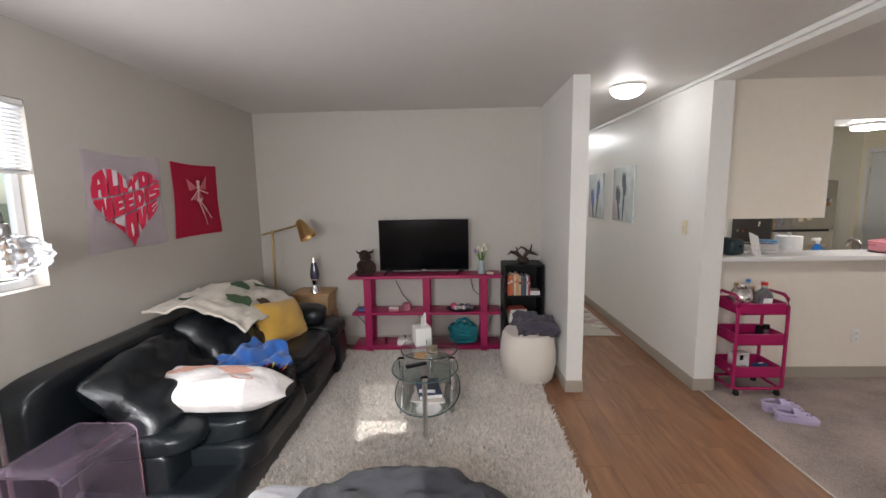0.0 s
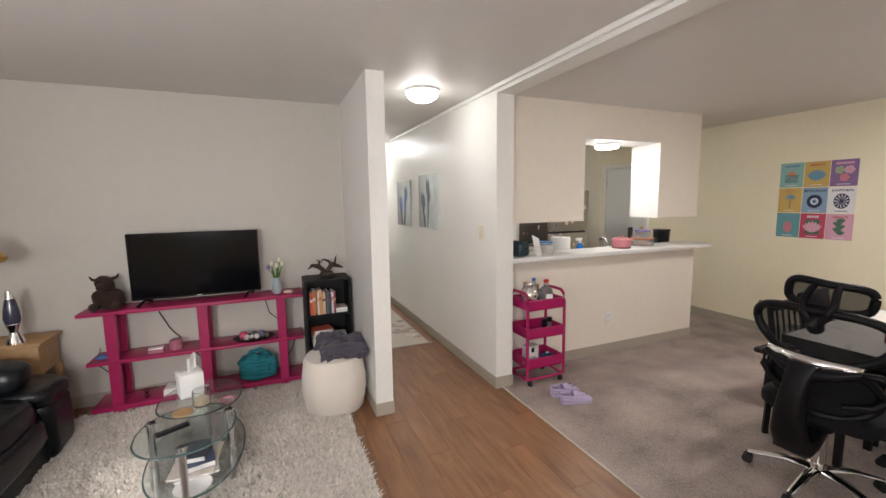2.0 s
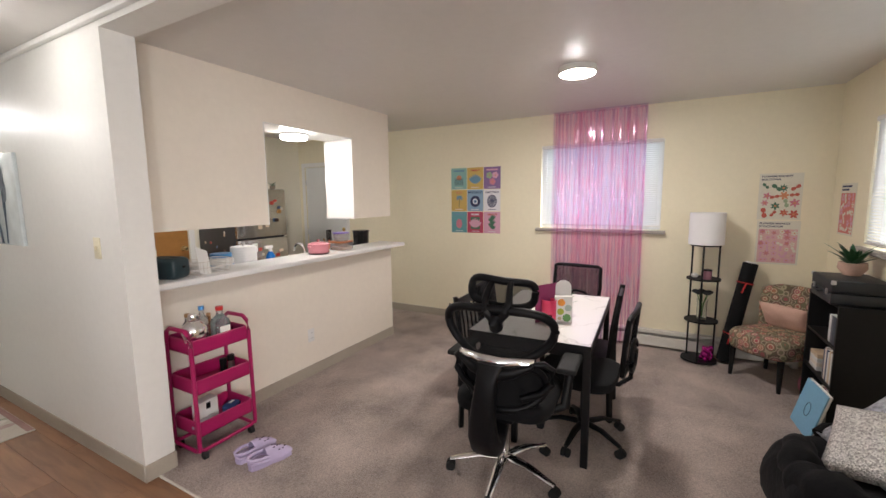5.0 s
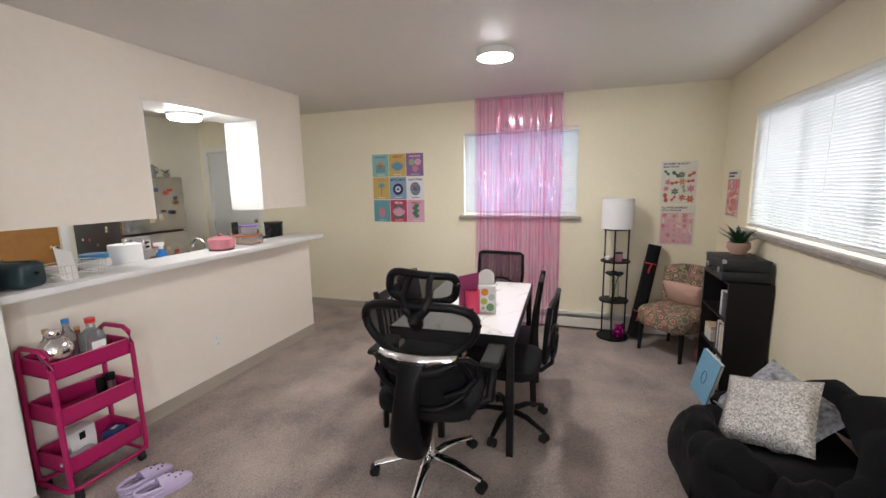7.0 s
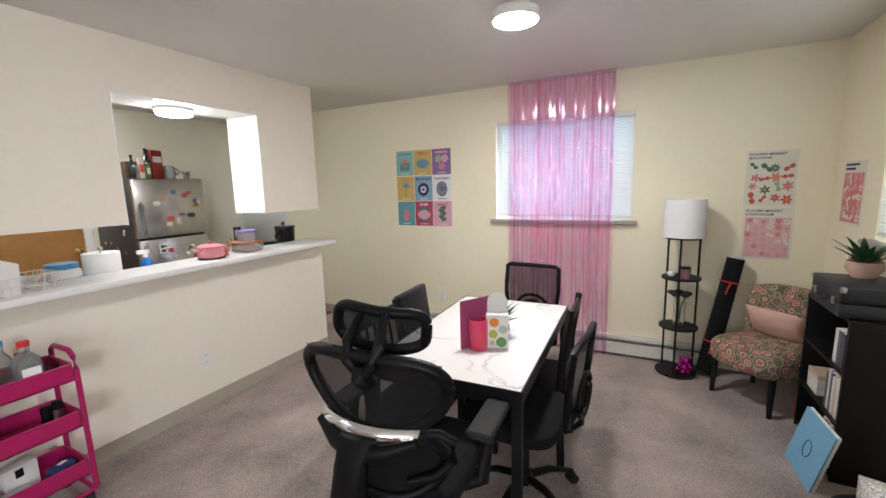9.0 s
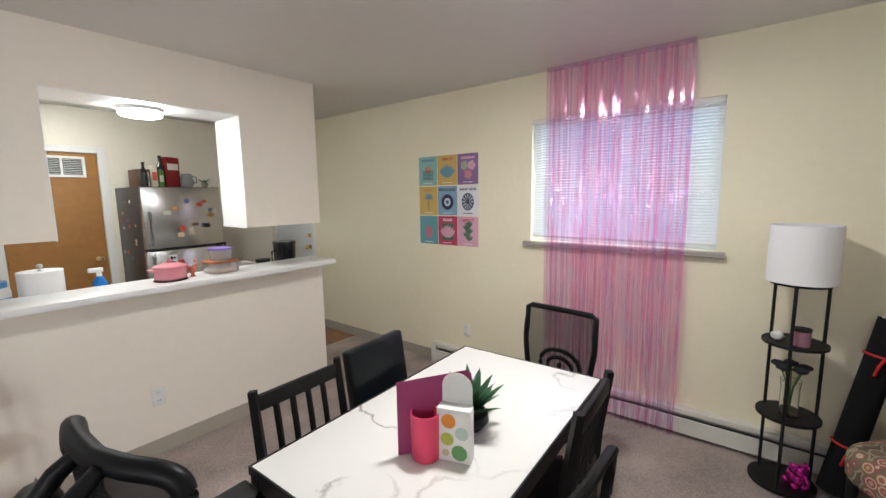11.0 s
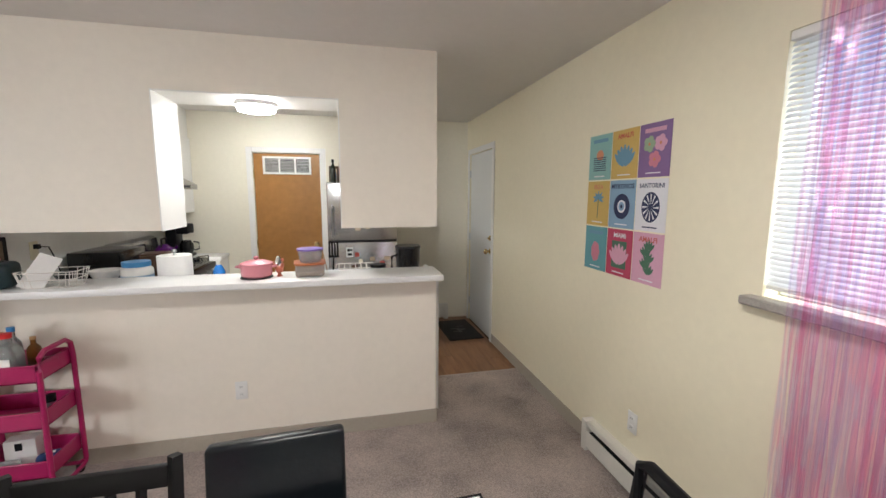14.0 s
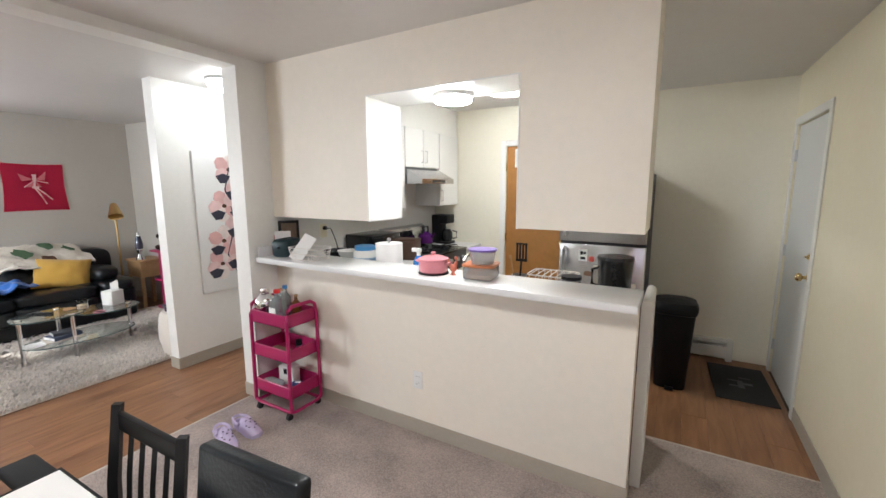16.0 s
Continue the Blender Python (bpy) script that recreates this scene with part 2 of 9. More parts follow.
# ---------- large structure ----------
TOP = 2.43
WX, EX, SY, TVY, KN = -1.88, 5.585, -0.405, 4.33, 5.84
panel("wall_west", "x", WX - 0.14, WX, SY - 0.14, TVY + 0.12, 0, TOP, [(0.85, 2.09, 1.17, 2.07)], paint_grey, label="grey painted living room wall with a window")
panel("wall_north_living", "y", TVY, TVY + 0.12, WX, 1.03, 0, TOP, [], paint_grey, label="plain grey painted wall behind the television")
panel("wall_hall_west", "x", 1.03, 1.155, 3.25, 8.6, 0, TOP, [], paint_white, label="white painted stub wall between living room and hall")
panel("wall_hall_east", "x", 2.045, 2.20, 3.275, 7.40, 0, TOP, [], paint_white, label="white painted hall wall ending in a square corner")
panel("wall_hall_end", "y", 8.60, 8.72, 1.03, 3.2, 0, TOP, [], paint_white, label="white wall at the far end of the hall")
panel("wall_alcove_side", "x", 3.2, 3.3, 7.28, 8.72, 0, TOP, [], paint_white, label="white side wall of the room past the hall")
panel("wall_alcove_south", "y", 7.28, 7.40, 2.20, 3.2, 0, TOP, [], paint_white, label="white wall of the room past the hall")
panel("wall_south", "y", SY - 0.14, SY, WX, EX, 0, TOP, [(-0.95, -0.45, 1.17, 2.06), (0.0, 0.42, 1.42, 2.06), (2.90, 4.92, 1.17, 2.06)], paint_cream, label="cream painted wall with wide windows")
panel("wall_east", "x", EX, EX + 0.14, SY - 0.14, KN + 0.12, 0, TOP, [(0.865, 2.065, 1.20, 2.10), (4.92, 5.72, -1, 2.03)], paint_cream, label="pale yellow painted wall with a window and the entry door")
panel("wall_north_kitchen", "y", KN, KN + 0.12, 2.20, EX, 0, TOP, [(3.125, 3.835, -1, 2.01)], paint_kitchen, label="off-white kitchen wall with a wooden door")
panel("wall_bar", "y", 3.50, 3.62, 2.20, 4.69, 0, 1.03, [], paint_bar, label="cream half wall under the breakfast bar")
panel("wall_soffit", "y", 3.50, 3.85, 2.20, 4.695, 1.352, TOP, [(3.115, 4.10, 1.0, 2.117)], paint_bar, label="cream boxed-in cabinet wall with an open serving hatch")
panel("beam", "x", 2.045, 2.20, SY, 3.275, 2.37, TOP, [], paint_white, label="white painted ceiling beam between living and dining room", category="beam")

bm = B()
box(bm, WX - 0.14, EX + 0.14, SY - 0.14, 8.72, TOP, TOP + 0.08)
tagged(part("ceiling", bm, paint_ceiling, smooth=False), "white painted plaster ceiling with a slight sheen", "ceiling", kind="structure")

# white inner cheeks of the hatch
for nm, q in (("trim_hatch_1", (3.115, 3.121, 3.497, 3.853, 1.349, 2.117)), ("trim_hatch_2", (4.094, 4.10, 3.497, 3.853, 1.349, 2.117)), ("trim_hatch_3", (3.115, 4.10, 3.497, 3.853, 2.111, 2.117))):
    bm = B()
    box(bm, *q)
    tagged(part(nm, bm, paint_gloss, smooth=False), "white gloss lining of the serving hatch", "trim", kind="structure")

# cove trim along the hall wall and beam
bm = B()
box(bm, 2.015, 2.045, SY, 7.40, TOP - 0.035, TOP - 0.002, 0.008)
tagged(part("trim_cove", bm, paint_white), "white painted moulding along the hall ceiling", "trim", kind="structure")


def baseboard(name, x0, x1, y0, y1, h=0.10):
    bm = B()
    box(bm, x0, x1, y0, y1, 0, h, 0.003, 1)
    return tagged(part(name, bm, vinyl_base), "taupe vinyl baseboard along the wall", "baseboard", kind="structure")


T = 0.007
baseboard("baseboard_1", WX, 1.03, TVY - T, TVY)
baseboard("baseboard_2", WX, WX + T, SY, TVY - T)
baseboard("baseboard_3", 1.03 - T, 1.03, 3.25, TVY - T)
baseboard("baseboard_4", 1.03 - T, 1.155 + T, 3.25 - T, 3.25)
baseboard("baseboard_5", 1.155, 1.155 + T, 3.25, 8.6)
baseboard("baseboard_6", 2.045 - T, 2.045, 3.275, 7.40)
baseboard("baseboard_7", 2.045 - T, 2.20 + T, 3.275 - T, 3.275)
baseboard("baseboard_8", 2.20, 2.20 + T, 3.275, 3.50 - T)
baseboard("baseboard_9", 2.20, 4.69 + T, 3.50 - T, 3.50)
baseboard("baseboard_10", 4.69, 4.69 + T, 3.50, 3.62)
baseboard("baseboard_11", EX - T, EX, 3.05, 4.86)
baseboard("baseboard_12", 2.20, EX, SY, SY + T)
baseboard("baseboard_13", 3.95, 4.75, KN - T, KN)

# ---------- windows, doors, fixed fittings ----------
slat_mat = mat("slat_mat", (0.80, 0.81, 0.82), 0.45, var=0.03, bump=0.0)
slat_mat.node_tree.nodes["Principled BSDF"].inputs["Transmission Weight"].default_value = 0.0
tl = slat_mat.node_tree.nodes.new("ShaderNodeBsdfTranslucent")
tl.inputs["Color"].default_value = (0.86, 0.90, 0.95, 1)
mixs = slat_mat.node_tree.nodes.new("ShaderNodeMixShader")
mixs.inputs["Fac"].default_value = 0.12
slat_mat.node_tree.links.new(slat_mat.node_tree.nodes["Principled BSDF"].outputs[0], mixs.inputs[1])
slat_mat.node_tree.links.new(tl.outputs[0], mixs.inputs[2])
slat_mat.node_tree.links.new(mixs.outputs[0], slat_mat.node_tree.nodes["Material Output"].inputs["Surface"])
sill_stone = mat("sill_stone", (0.36, 0.33, 0.30), 0.5, var=0.25, fine=90, coarse=14, bump=0.2)
vinyl_frame = mat("vinyl_frame", (0.80, 0.81, 0.82), 0.35, var=0.02, bump=0.03)


def window(name, axis, face, out, u0, u1, z0, z1, blind_to, tilt, label, mullions=1, sill=True):
    """A sliding window set in its opening, glass outside and a slatted blind inside. out: +1 or -1, the way outdoors."""
    root = tagged(new(name), label, "window", kind="structure")
    def put(a, u, z):
        return (a, u, z) if axis == "x" else (u, a, z)
    def bar(bm, a0, a1, p0, p1, q0, q1, bev=0.004):
        x = put(a0, p0, q0)
        y = put(a1, p1, q1)
        box(bm, min(x[0], y[0]), max(x[0], y[0]), min(x[1], y[1]), max(x[1], y[1]), q0, q1, bev, 1)
    g = face + out * 0.10
    bm = B()
    f = 0.04
    bar(bm, g - 0.02, g + 0.02, u0, u1, z0, z0 + f)
    bar(bm, g - 0.02, g + 0.02, u0, u1, z1 - f, z1)
    bar(bm, g - 0.02, g + 0.02, u0, u0 + f, z0 + f, z1 - f)
    bar(bm, g - 0.02, g + 0.02, u1 - f, u1, z0 + f, z1 - f)
    for k in range(1, mullions + 1):
        u = u0 + (u1 - u0) * k / (mullions + 1)
        bar(bm, g - 0.015, g + 0.015, u - f / 2, u + f / 2, z0 + f, z1 - f)
    part("window_frame", bm, vinyl_frame, root, "white vinyl frame")
    for k in range(mullions + 1):
        a = u0 + (u1 - u0) * k / (mullions + 1) + 0.03
        b = u0 + (u1 - u0) * (k + 1) / (mullions + 1) - 0.03
        bm = B()
        bar(bm, g - 0.003, g + 0.003, a, b, z0 + 0.03, z1 - 0.03, 0)
        p = part("pane", bm, glass_clear, root, smooth=False)
        p.visible_shadow = False
    if sill:
        bm = B()
        bar(bm, face - out * 0.055, face + out * 0.12, u0 - 0.045, u1 + 0.045, z0 - 0.035, z0 - 0.002, 0.006)
        part("window_sill", bm, sill_stone, root, "speckled grey stone sill")
    # blind
    blind = tagged(new("window_blind"), "white slatted blind hanging in the window", "blind")
    s = face + out * 0.012
    bm = B()
    bar(bm, s - 0.018, s + 0.018, u0 + 0.006, u1 - 0.006, z1 - 0.035, z1 - 0.003)
    part("headrail", bm, white_plastic, blind)
    pitch, half, z = 0.0192, 0.0106, z1 - 0.045
    me = None
    while z > blind_to + 0.03:
        if me is None:
            bm = B()
            ring = []
            for i in range(5):
                w = -half + 2 * half * i / 4
                a, h = w * math.cos(radians(tilt)), w * math.sin(radians(tilt)) + 0.002 * (1 - (w / half) ** 2)
                ring.append((a, h))
            for k in range(4):
                (a, h), (c, d) = ring[k], ring[k + 1]
                vs = [bm.verts.new(put(out * a, u0 + 0.008, h)), bm.verts.new(put(out * a, u1 - 0.008, h)), bm.verts.new(put(out * c, u1 - 0.008, d)), bm.verts.new(put(out * c, u0 + 0.008, d))]
                bm.faces.new(vs)
            bmesh.ops.remove_doubles(bm, verts=bm.verts, dist=1e-6)
            bmesh.ops.solidify(bm, geom=bm.faces[:], thickness=0.0008)
            ob = part("slat", bm, slat_mat, blind)
            me = ob.data
        else:
            ob = new("slat", me)
            ob.parent = blind
        ob.location = put(s, 0, z)
        z -= pitch
    bm = B()
    bar(bm, s - 0.013, s + 0.013, u0 + 0.008, u1 - 0.008, z, z + 0.016)
    part("bottom_rail", bm, white_plastic, blind)
    for k in range(3):
        u = u0 + (u1 - u0) * (0.12 + 0.38 * k)
        bm = B()
        cyl(bm, put(s - out * 0.014, u, z), put(s - out * 0.014, u, z1 - 0.01), 0.001, seg=5)
        part("ladder_cord", bm, white_plastic, blind)
    return root


window("window_1", "x", EX, 1, 0.865, 2.065, 1.20, 2.10, 1.20, 50, "wide window with a closed white slatted blind and stone sill")
window("window_2", "y", SY, -1, 2.90, 4.92, 1.17, 2.06, 1.17, -54, "wide bright window with a white slatted blind and stone sill", 2)
window("window_3", "x", WX, -1, 0.85, 2.09, 1.17, 2.07, 1.70, -25, "living room window with a half-raised white blind", sill=False)
# windows 4 and 5 are unseen, openings and blinds sized to shape sun patches
window("window_4", "y", SY, -1, -0.95, -0.45, 1.17, 2.06, 1.78, 40, "unseen living room window sized to shape the sun patches, blind raised", 0)
window("window_5", "y", SY, -1, 0.0, 0.42, 1.42, 2.06, 1.66, 60, "unseen living room window sized to shape the sun patches, blind mostly lowered", 0)

# entry door in the east wall
door_white = mat("door_white", (0.74, 0.75, 0.74), 0.4, var=0.03, bump=0.05)
brass = mat("brass", (0.72, 0.55, 0.27), 0.25, 1.0, var=0.06, bump=0.02)
steel = mat("steel", (0.62, 0.62, 0.63), 0.28, 1.0, var=0.06, fine=30, bump=0.03)
d = tagged(new("door_1"), "closed white painted entry door with brass knob and deadbolt", "door", kind="structure")
bm = B()
box(bm, EX + 0.012, EX + 0.055, 4.925, 5.715, 0.006, 2.025, 0.002, 1)
part("door_leaf", bm, door_white, d)
bm = B()
for y0, y1, z0, z1 in ((4.862, 4.919, 0, 2.09), (5.721, 5.778, 0, 2.09), (4.9195, 5.7205, 2.0305, 2.09)):
    box(bm, EX - 0.012, EX - 0.001, y0, y1, z0, z1, 0.003, 1)
part("door_frame", bm, paint_gloss, d)
for z in (0.25, 1.05, 1.80):
    bm = B()
    cyl(bm, (EX + 0.004, 5.712, z - 0.045), (EX + 0.004, 5.712, z + 0.045), 0.008, seg=10)
    part("hinge", bm, steel, d)
bm = B()
lathe(bm, [(0, 0), (0.032, 0), (0.032, 0.006), (0.012, 0.012), (0.012, 0.03), (0.026, 0.04), (0.029, 0.055), (0.018, 0.068), (0, 0.07)], 20)
bmesh.ops.transform(bm, matrix=pose(EX + 0.012, 4.99, 0.96, 0, -90, 0), verts=bm.verts)
part("door_handle", bm, brass, d, "brass door knob")
bm = B()
lathe(bm, [(0, 0), (0.03, 0), (0.028, 0.008), (0.016, 0.012), (0.016, 0.02), (0, 0.02)], 20)
box(bm, -0.004, 0.004, -0.016, 0.016, 0.02, 0.034, 0.002, 1)
bmesh.ops.transform(bm, matrix=pose(EX + 0.012, 4.99, 1.10, 0, -90, 0), verts=bm.verts)
part("deadbolt", bm, brass, d, "brass deadbolt turn")

# wooden door in the kitchen's back wall
wood_door = mat("wood_door", (0.36, 0.17, 0.045), 0.35, var=0.16, fine=14, coarse=2.0, bump=0.06, coat=0.3)
d = tagged(new("door_2"), "closed orange-brown wooden door with a white louvred vent", "door", kind="structure")
bm = B()
box(bm, 3.13, 3.83, KN + 0.012, KN + 0.052, 0.006, 2.005, 0.002, 1)
part("door_leaf", bm, wood_door, d)
bm = B()
for x0, x1, z0, z1 in ((3.06, 3.124, 0, 2.07), (3.836, 3.9, 0, 2.07), (3.125, 3.836, 2.0105, 2.07)):
    box(bm, x0, x1, KN - 0.012, KN - 0.001, z0, z1, 0.003, 1)
part("door_frame", bm, paint_gloss, d)
vent = part("vent", box(B(), 3.235, 3.73, KN + 0.007, KN + 0.011, 1.785, 1.965), mat("vent_dark", (0.05, 0.05, 0.05), 0.7), d, "white louvred vent")
bm = B()
for q in ((3.227, 3.738, 1.777, 1.80), (3.227, 3.738, 1.95, 1.973), (3.227, 3.25, 1.80, 1.95), (3.715, 3.738, 1.80, 1.95), (3.39, 3.408, 1.80, 1.95), (3.557, 3.575, 1.80, 1.95)):
    box(bm, q[0], q[1], KN - 0.004, KN + 0.008, q[2], q[3], 0.001, 1)
part("vent_frame", bm, paint_gloss, vent)
for i in range(9):
    bm = B()
    z = 1.808 + i * 0.0162
    box(bm, 3.25, 3.715, KN - 0.002, KN + 0.005, z, z + 0.004)
    part("louvre", bm, paint_gloss, vent)
bm = B()
lathe(bm, [(0, 0), (0.03, 0), (0.03, 0.006), (0.012, 0.012), (0.012, 0.03), (0.026, 0.04), (0.029, 0.055), (0.018, 0.068), (0, 0.07)], 20)
bmesh.ops.transform(bm, matrix=pose(3.765, KN + 0.012, 0.98, 90, 0, 0), verts=bm.verts)
part("door_handle", bm, brass, d, "brass door knob")
for z in (0.3, 1.0, 1.78):
    bm = B()
    cyl(bm, (3.131, KN + 0.004, z - 0.045), (3.131, KN + 0.004, z + 0.045), 0.008, seg=10)
    part("hinge", bm, brass, d)


def ceiling_light(x, y, z, r, h, material, label, dome=False, flush=False):
    t = thing("ceiling_light", label, "ceiling light", x, y, z, group="ceiling lights")
    bm = B()
    rim = h - 0.004 if flush else 0.018
    lathe(bm, [(0, 0), (r, 0), (r, -rim), (r * 0.97, -rim - 0.004), (0, -rim - 0.004)], 40)
    part("base", bm, white_plastic, t, "white metal rim")
    bm = B()
    if dome:
        lathe(bm, [(r * 0.95, -0.023)] + [(r * 0.95 * math.cos(radians(a)), -0.023 - h * math.sin(radians(a))) for a in range(10, 90, 10)] + [(0, -0.023 - h)], 40)
    elif flush:
        lathe(bm, [(r * 0.93, -h - 0.0005), (r * 0.91, -h - 0.004), (r * 0.8, -h - 0.006), (0, -h - 0.007)], 40)
    else:
        lathe(bm, [(r * 0.93, -0.0225), (r * 0.93, -h * 0.7), (r * 0.88, -h * 0.93), (r * 0.75, -h), (0, -h)], 40)
    part("diffuser", bm, material, t, "glowing frosted diffuser")
    return t


ceiling_light(1.56, 3.60, TOP, 0.135, 0.075, lamp_glow_hall, "round frosted dome light on the hall ceiling, switched on", True)
ceiling_light(1.60, 6.80, TOP, 0.125, 0.07, lamp_glow_hall_far, "round frosted dome light near the hall's end, switched on", True)
ceiling_light(4.055, 1.42, TOP, 0.125, 0.045, lamp_glow_warm, "round flat dining ceiling light, switched on", flush=True)
ceiling_light(3.603, 3.725, 2.111, 0.12, 0.05, lamp_glow_kitchen, "round flat light under the serving hatch, switched on")
# added to brighten the kitchen, inferred from a bright strip past the hatch
ceiling_light(3.43, 5.02, TOP, 0.15, 0.06, lamp_glow_kitchen, "round flat kitchen ceiling light added beyond the hatch, inferred, switched on")

# breakfast bar top
quartz = mat("quartz", (0.78, 0.77, 0.76), 0.3, var=0.05, fine=150, coarse=5, bump=0.03)
bm = B()
box(bm, 2.203, 4.70, 3.32, 3.645, 1.032, 1.068, 0.004)
bar_top = part("bar_worktop", bm, quartz)
tagged(bar_top, "white laminate breakfast bar top with an overhang", "worktop")
bm = B()
box(bm, 2.203, 2.222, 3.34, 3.645, 1.068, 1.14, 0.004)
part("end_splash", bm, quartz, bar_top)


def outlet(x, y, z, axis, label="white twin wall socket"):
    t = thing("wall_socket", label, "socket", x, y, z, {"y": 0, "x": -90, "hall": -90}[axis], group="wall sockets")
    bm = B()
    box(bm, -0.035, 0.035, -0.006, 0, -0.057, 0.057, 0.003)
    part("plate", bm, white_plastic, t)
    for s in (-0.025, 0.025):
        bm = B()
        prism(bm, oval(0.017, 0.014, 16, 3), 0, 0.004, pose(0, -0.006, s, 90, 0, 0))
        p = part("receptacle", bm, white_plastic, t)
        for u in (-0.006, 0.006):
            part("slot", box(B(), u - 0.0012, u + 0.0012, -0.0108, -0.0098, s - 0.004, s + 0.004), black_plastic, p)
    return t


outlet(3.473, 3.50, 0.366, "y")
outlet(EX, 2.67, 0.36, "x")
t = thing("light_switch", "ivory light switch plate on the hall wall", "light switch", 2.045, 3.532, 1.288, -90)
ivory = mat("ivory", (0.72, 0.66, 0.48), 0.4, var=0.03)
part("plate", box(B(), -0.036, 0.036, -0.006, 0, -0.058, 0.058, 0.003), ivory, t)
part("toggle", box(B(), -0.006, 0.006, -0.016, -0.006, -0.012, 0.012, 0.002, 1), ivory, t)


def heater(name, x0, x1, y, rz, cx, cy, label):
    """A baseboard radiator: back plate, hood and front plate with dark slots. Built along local x, wall at y = 0."""
    L = x1 - x0
    t = thing(name, label, "radiator", cx, cy, 0, rz)
    hm = mat("heater_enamel", (0.70, 0.68, 0.62), 0.4, var=0.05)
    part("back_plate", box(B(), 0.01, L - 0.01, -0.008, -0.001, 0.02, 0.19), hm, t)
    bm = B()
    box(bm, 0.01, L - 0.01, -0.055, -0.008, 0.182, 0.19, 0.002, 1)
    box(bm, 0.01, L - 0.01, -0.062, -0.055, 0.158, 0.19, 0.002, 1)
    part("hood", bm, hm, t)
    part("front_plate", box(B(), 0.01, L - 0.01, -0.068, -0.062, 0.03, 0.135, 0.002, 1), hm, t)
    part("fins", box(B(), 0.02, L - 0.02, -0.05, -0.012, 0.05, 0.12), black_metal, t, "dark heating fins")
    for u in (0.0, L - 0.05):
        part("end_cap", box(B(), u, u + 0.05, -0.072, -0.001, 0.0, 0.195, 0.006), hm, t)
    return t


heater("baseboard_heater", 0, 3.30, 0, -90, EX, 3.03, "long white baseboard radiator under the window")
heater("baseboard_heater", 0, 0.55, 0, 0, 4.78, KN, "short white baseboard radiator on the kitchen wall")

# ---------- living room ----------
leather = mat("leather", (0.006, 0.008, 0.010), 0.30, spec=0.42, var=0.25, fine=40, coarse=5, bump=0.35, bump_scale=90, dist=0.003)
magenta = mat("magenta_paint", (0.34, 0.012, 0.085), 0.4, var=0.08, bump=0.06)
black_wood = mat("black_wood", (0.008, 0.0075, 0.0075), 0.5, spec=0.3, var=0.2, fine=30, bump=0.1)
gold = mat("gold", (0.62, 0.43, 0.18), 0.3, 1.0, var=0.06, bump=0.02)
fleece_dark = mat("fleece_dark", (0.028, 0.028, 0.034), 0.95, var=0.25, fine=160, coarse=9, bump=0.7, bump_scale=200, dist=0.004, sheen=0.08)
fleece_grey = mat("fleece_grey", (0.075, 0.065, 0.09), 0.95, var=0.25, fine=160, coarse=9, bump=0.8, bump_scale=120, dist=0.006, sheen=0.15)
boucle = mat("boucle", (0.72, 0.66, 0.58), 0.9, var=0.08, fine=200, bump=0.6, bump_scale=160, dist=0.004, sheen=0.3)
cotton_white = mat("cotton_white", (0.70, 0.67, 0.65), 0.85, var=0.05, fine=90, bump=0.8, bump_scale=14, dist=0.02)
paper_white = mat("paper_white", (0.80, 0.79, 0.77), 0.7, var=0.03)


def cloth(bm, w, h, fn, n=36, thick=0.012):
    """A draped sheet: fn gives the place of each point of a w by h cloth."""
    g = [[bm.verts.new(fn(w * (i / n - 0.5), h * (j / n - 0.5))) for j in range(n + 1)] for i in range(n + 1)]
    for i in range(n):
        for j in range(n):
            bm.faces.new((g[i][j], g[i + 1][j], g[i + 1][j + 1], g[i][j + 1]))
    bmesh.ops.recalc_face_normals(bm, faces=bm.faces)
    bmesh.ops.solidify(bm, geom=bm.faces[:], thickness=thick)
    return bm


# shag rug
rug_mat = mat("shag_pile", (0.68, 0.62, 0.555), 0.95, var=0.12, fine=30, coarse=3.5, bump=0, sheen=0.4, island=0.18)
rug = thing("shag_rug", "cream shaggy deep-pile rug under the coffee table", "rug", 0, 0)
bm = B()
box(bm, -1.15, 0.84, 1.00, 4.08, 0.002, 0.012)
part("backing", bm, rug_mat, rug, smooth=False)
rng = np.random.default_rng(3)
N = 42000
px = rng.uniform(-1.05, 0.845, N)
py = rng.uniform(1.3, 4.085, N)
ang = rng.uniform(0, 2 * math.pi, N)
lean = rng.uniform(0.25, 1.1, N)
ln = rng.uniform(0.028, 0.050, N)
wd = rng.uniform(0.0035, 0.0065, N)
swirl = np.sin(px * 7) * 0.8 + np.cos(py * 6) * 0.8
ang = ang * 0.5 + swirl
dx, dy = np.cos(ang), np.sin(ang)
verts = np.zeros((N, 5, 3))
verts[:, 0] = np.stack([px - dy * wd, py + dx * wd, np.full(N, 0.01)], 1)
verts[:, 1] = np.stack([px + dy * wd, py - dx * wd, np.full(N, 0.01)], 1)
mx, my, mz = px + dx * ln * lean * 0.4, py + dy * ln * lean * 0.4, 0.01 + ln * 0.62
verts[:, 2] = np.stack([mx + dy * wd, my - dx * wd, mz], 1)
verts[:, 3] = np.stack([mx - dy * wd, my + dx * wd, mz], 1)
verts[:, 4] = np.stack([px + dx * ln * lean, py + dy * ln * lean, 0.008 + ln * 0.8], 1)
idx = np.arange(N) * 5
faces = [(i, i + 1, i + 2, i + 3) for i in idx.tolist()] + [(i + 3, i + 2, i + 4) for i in idx.tolist()]
me = bpy.data.meshes.new("pile")
me.from_pydata(verts.reshape(-1, 3).tolist(), [], faces)
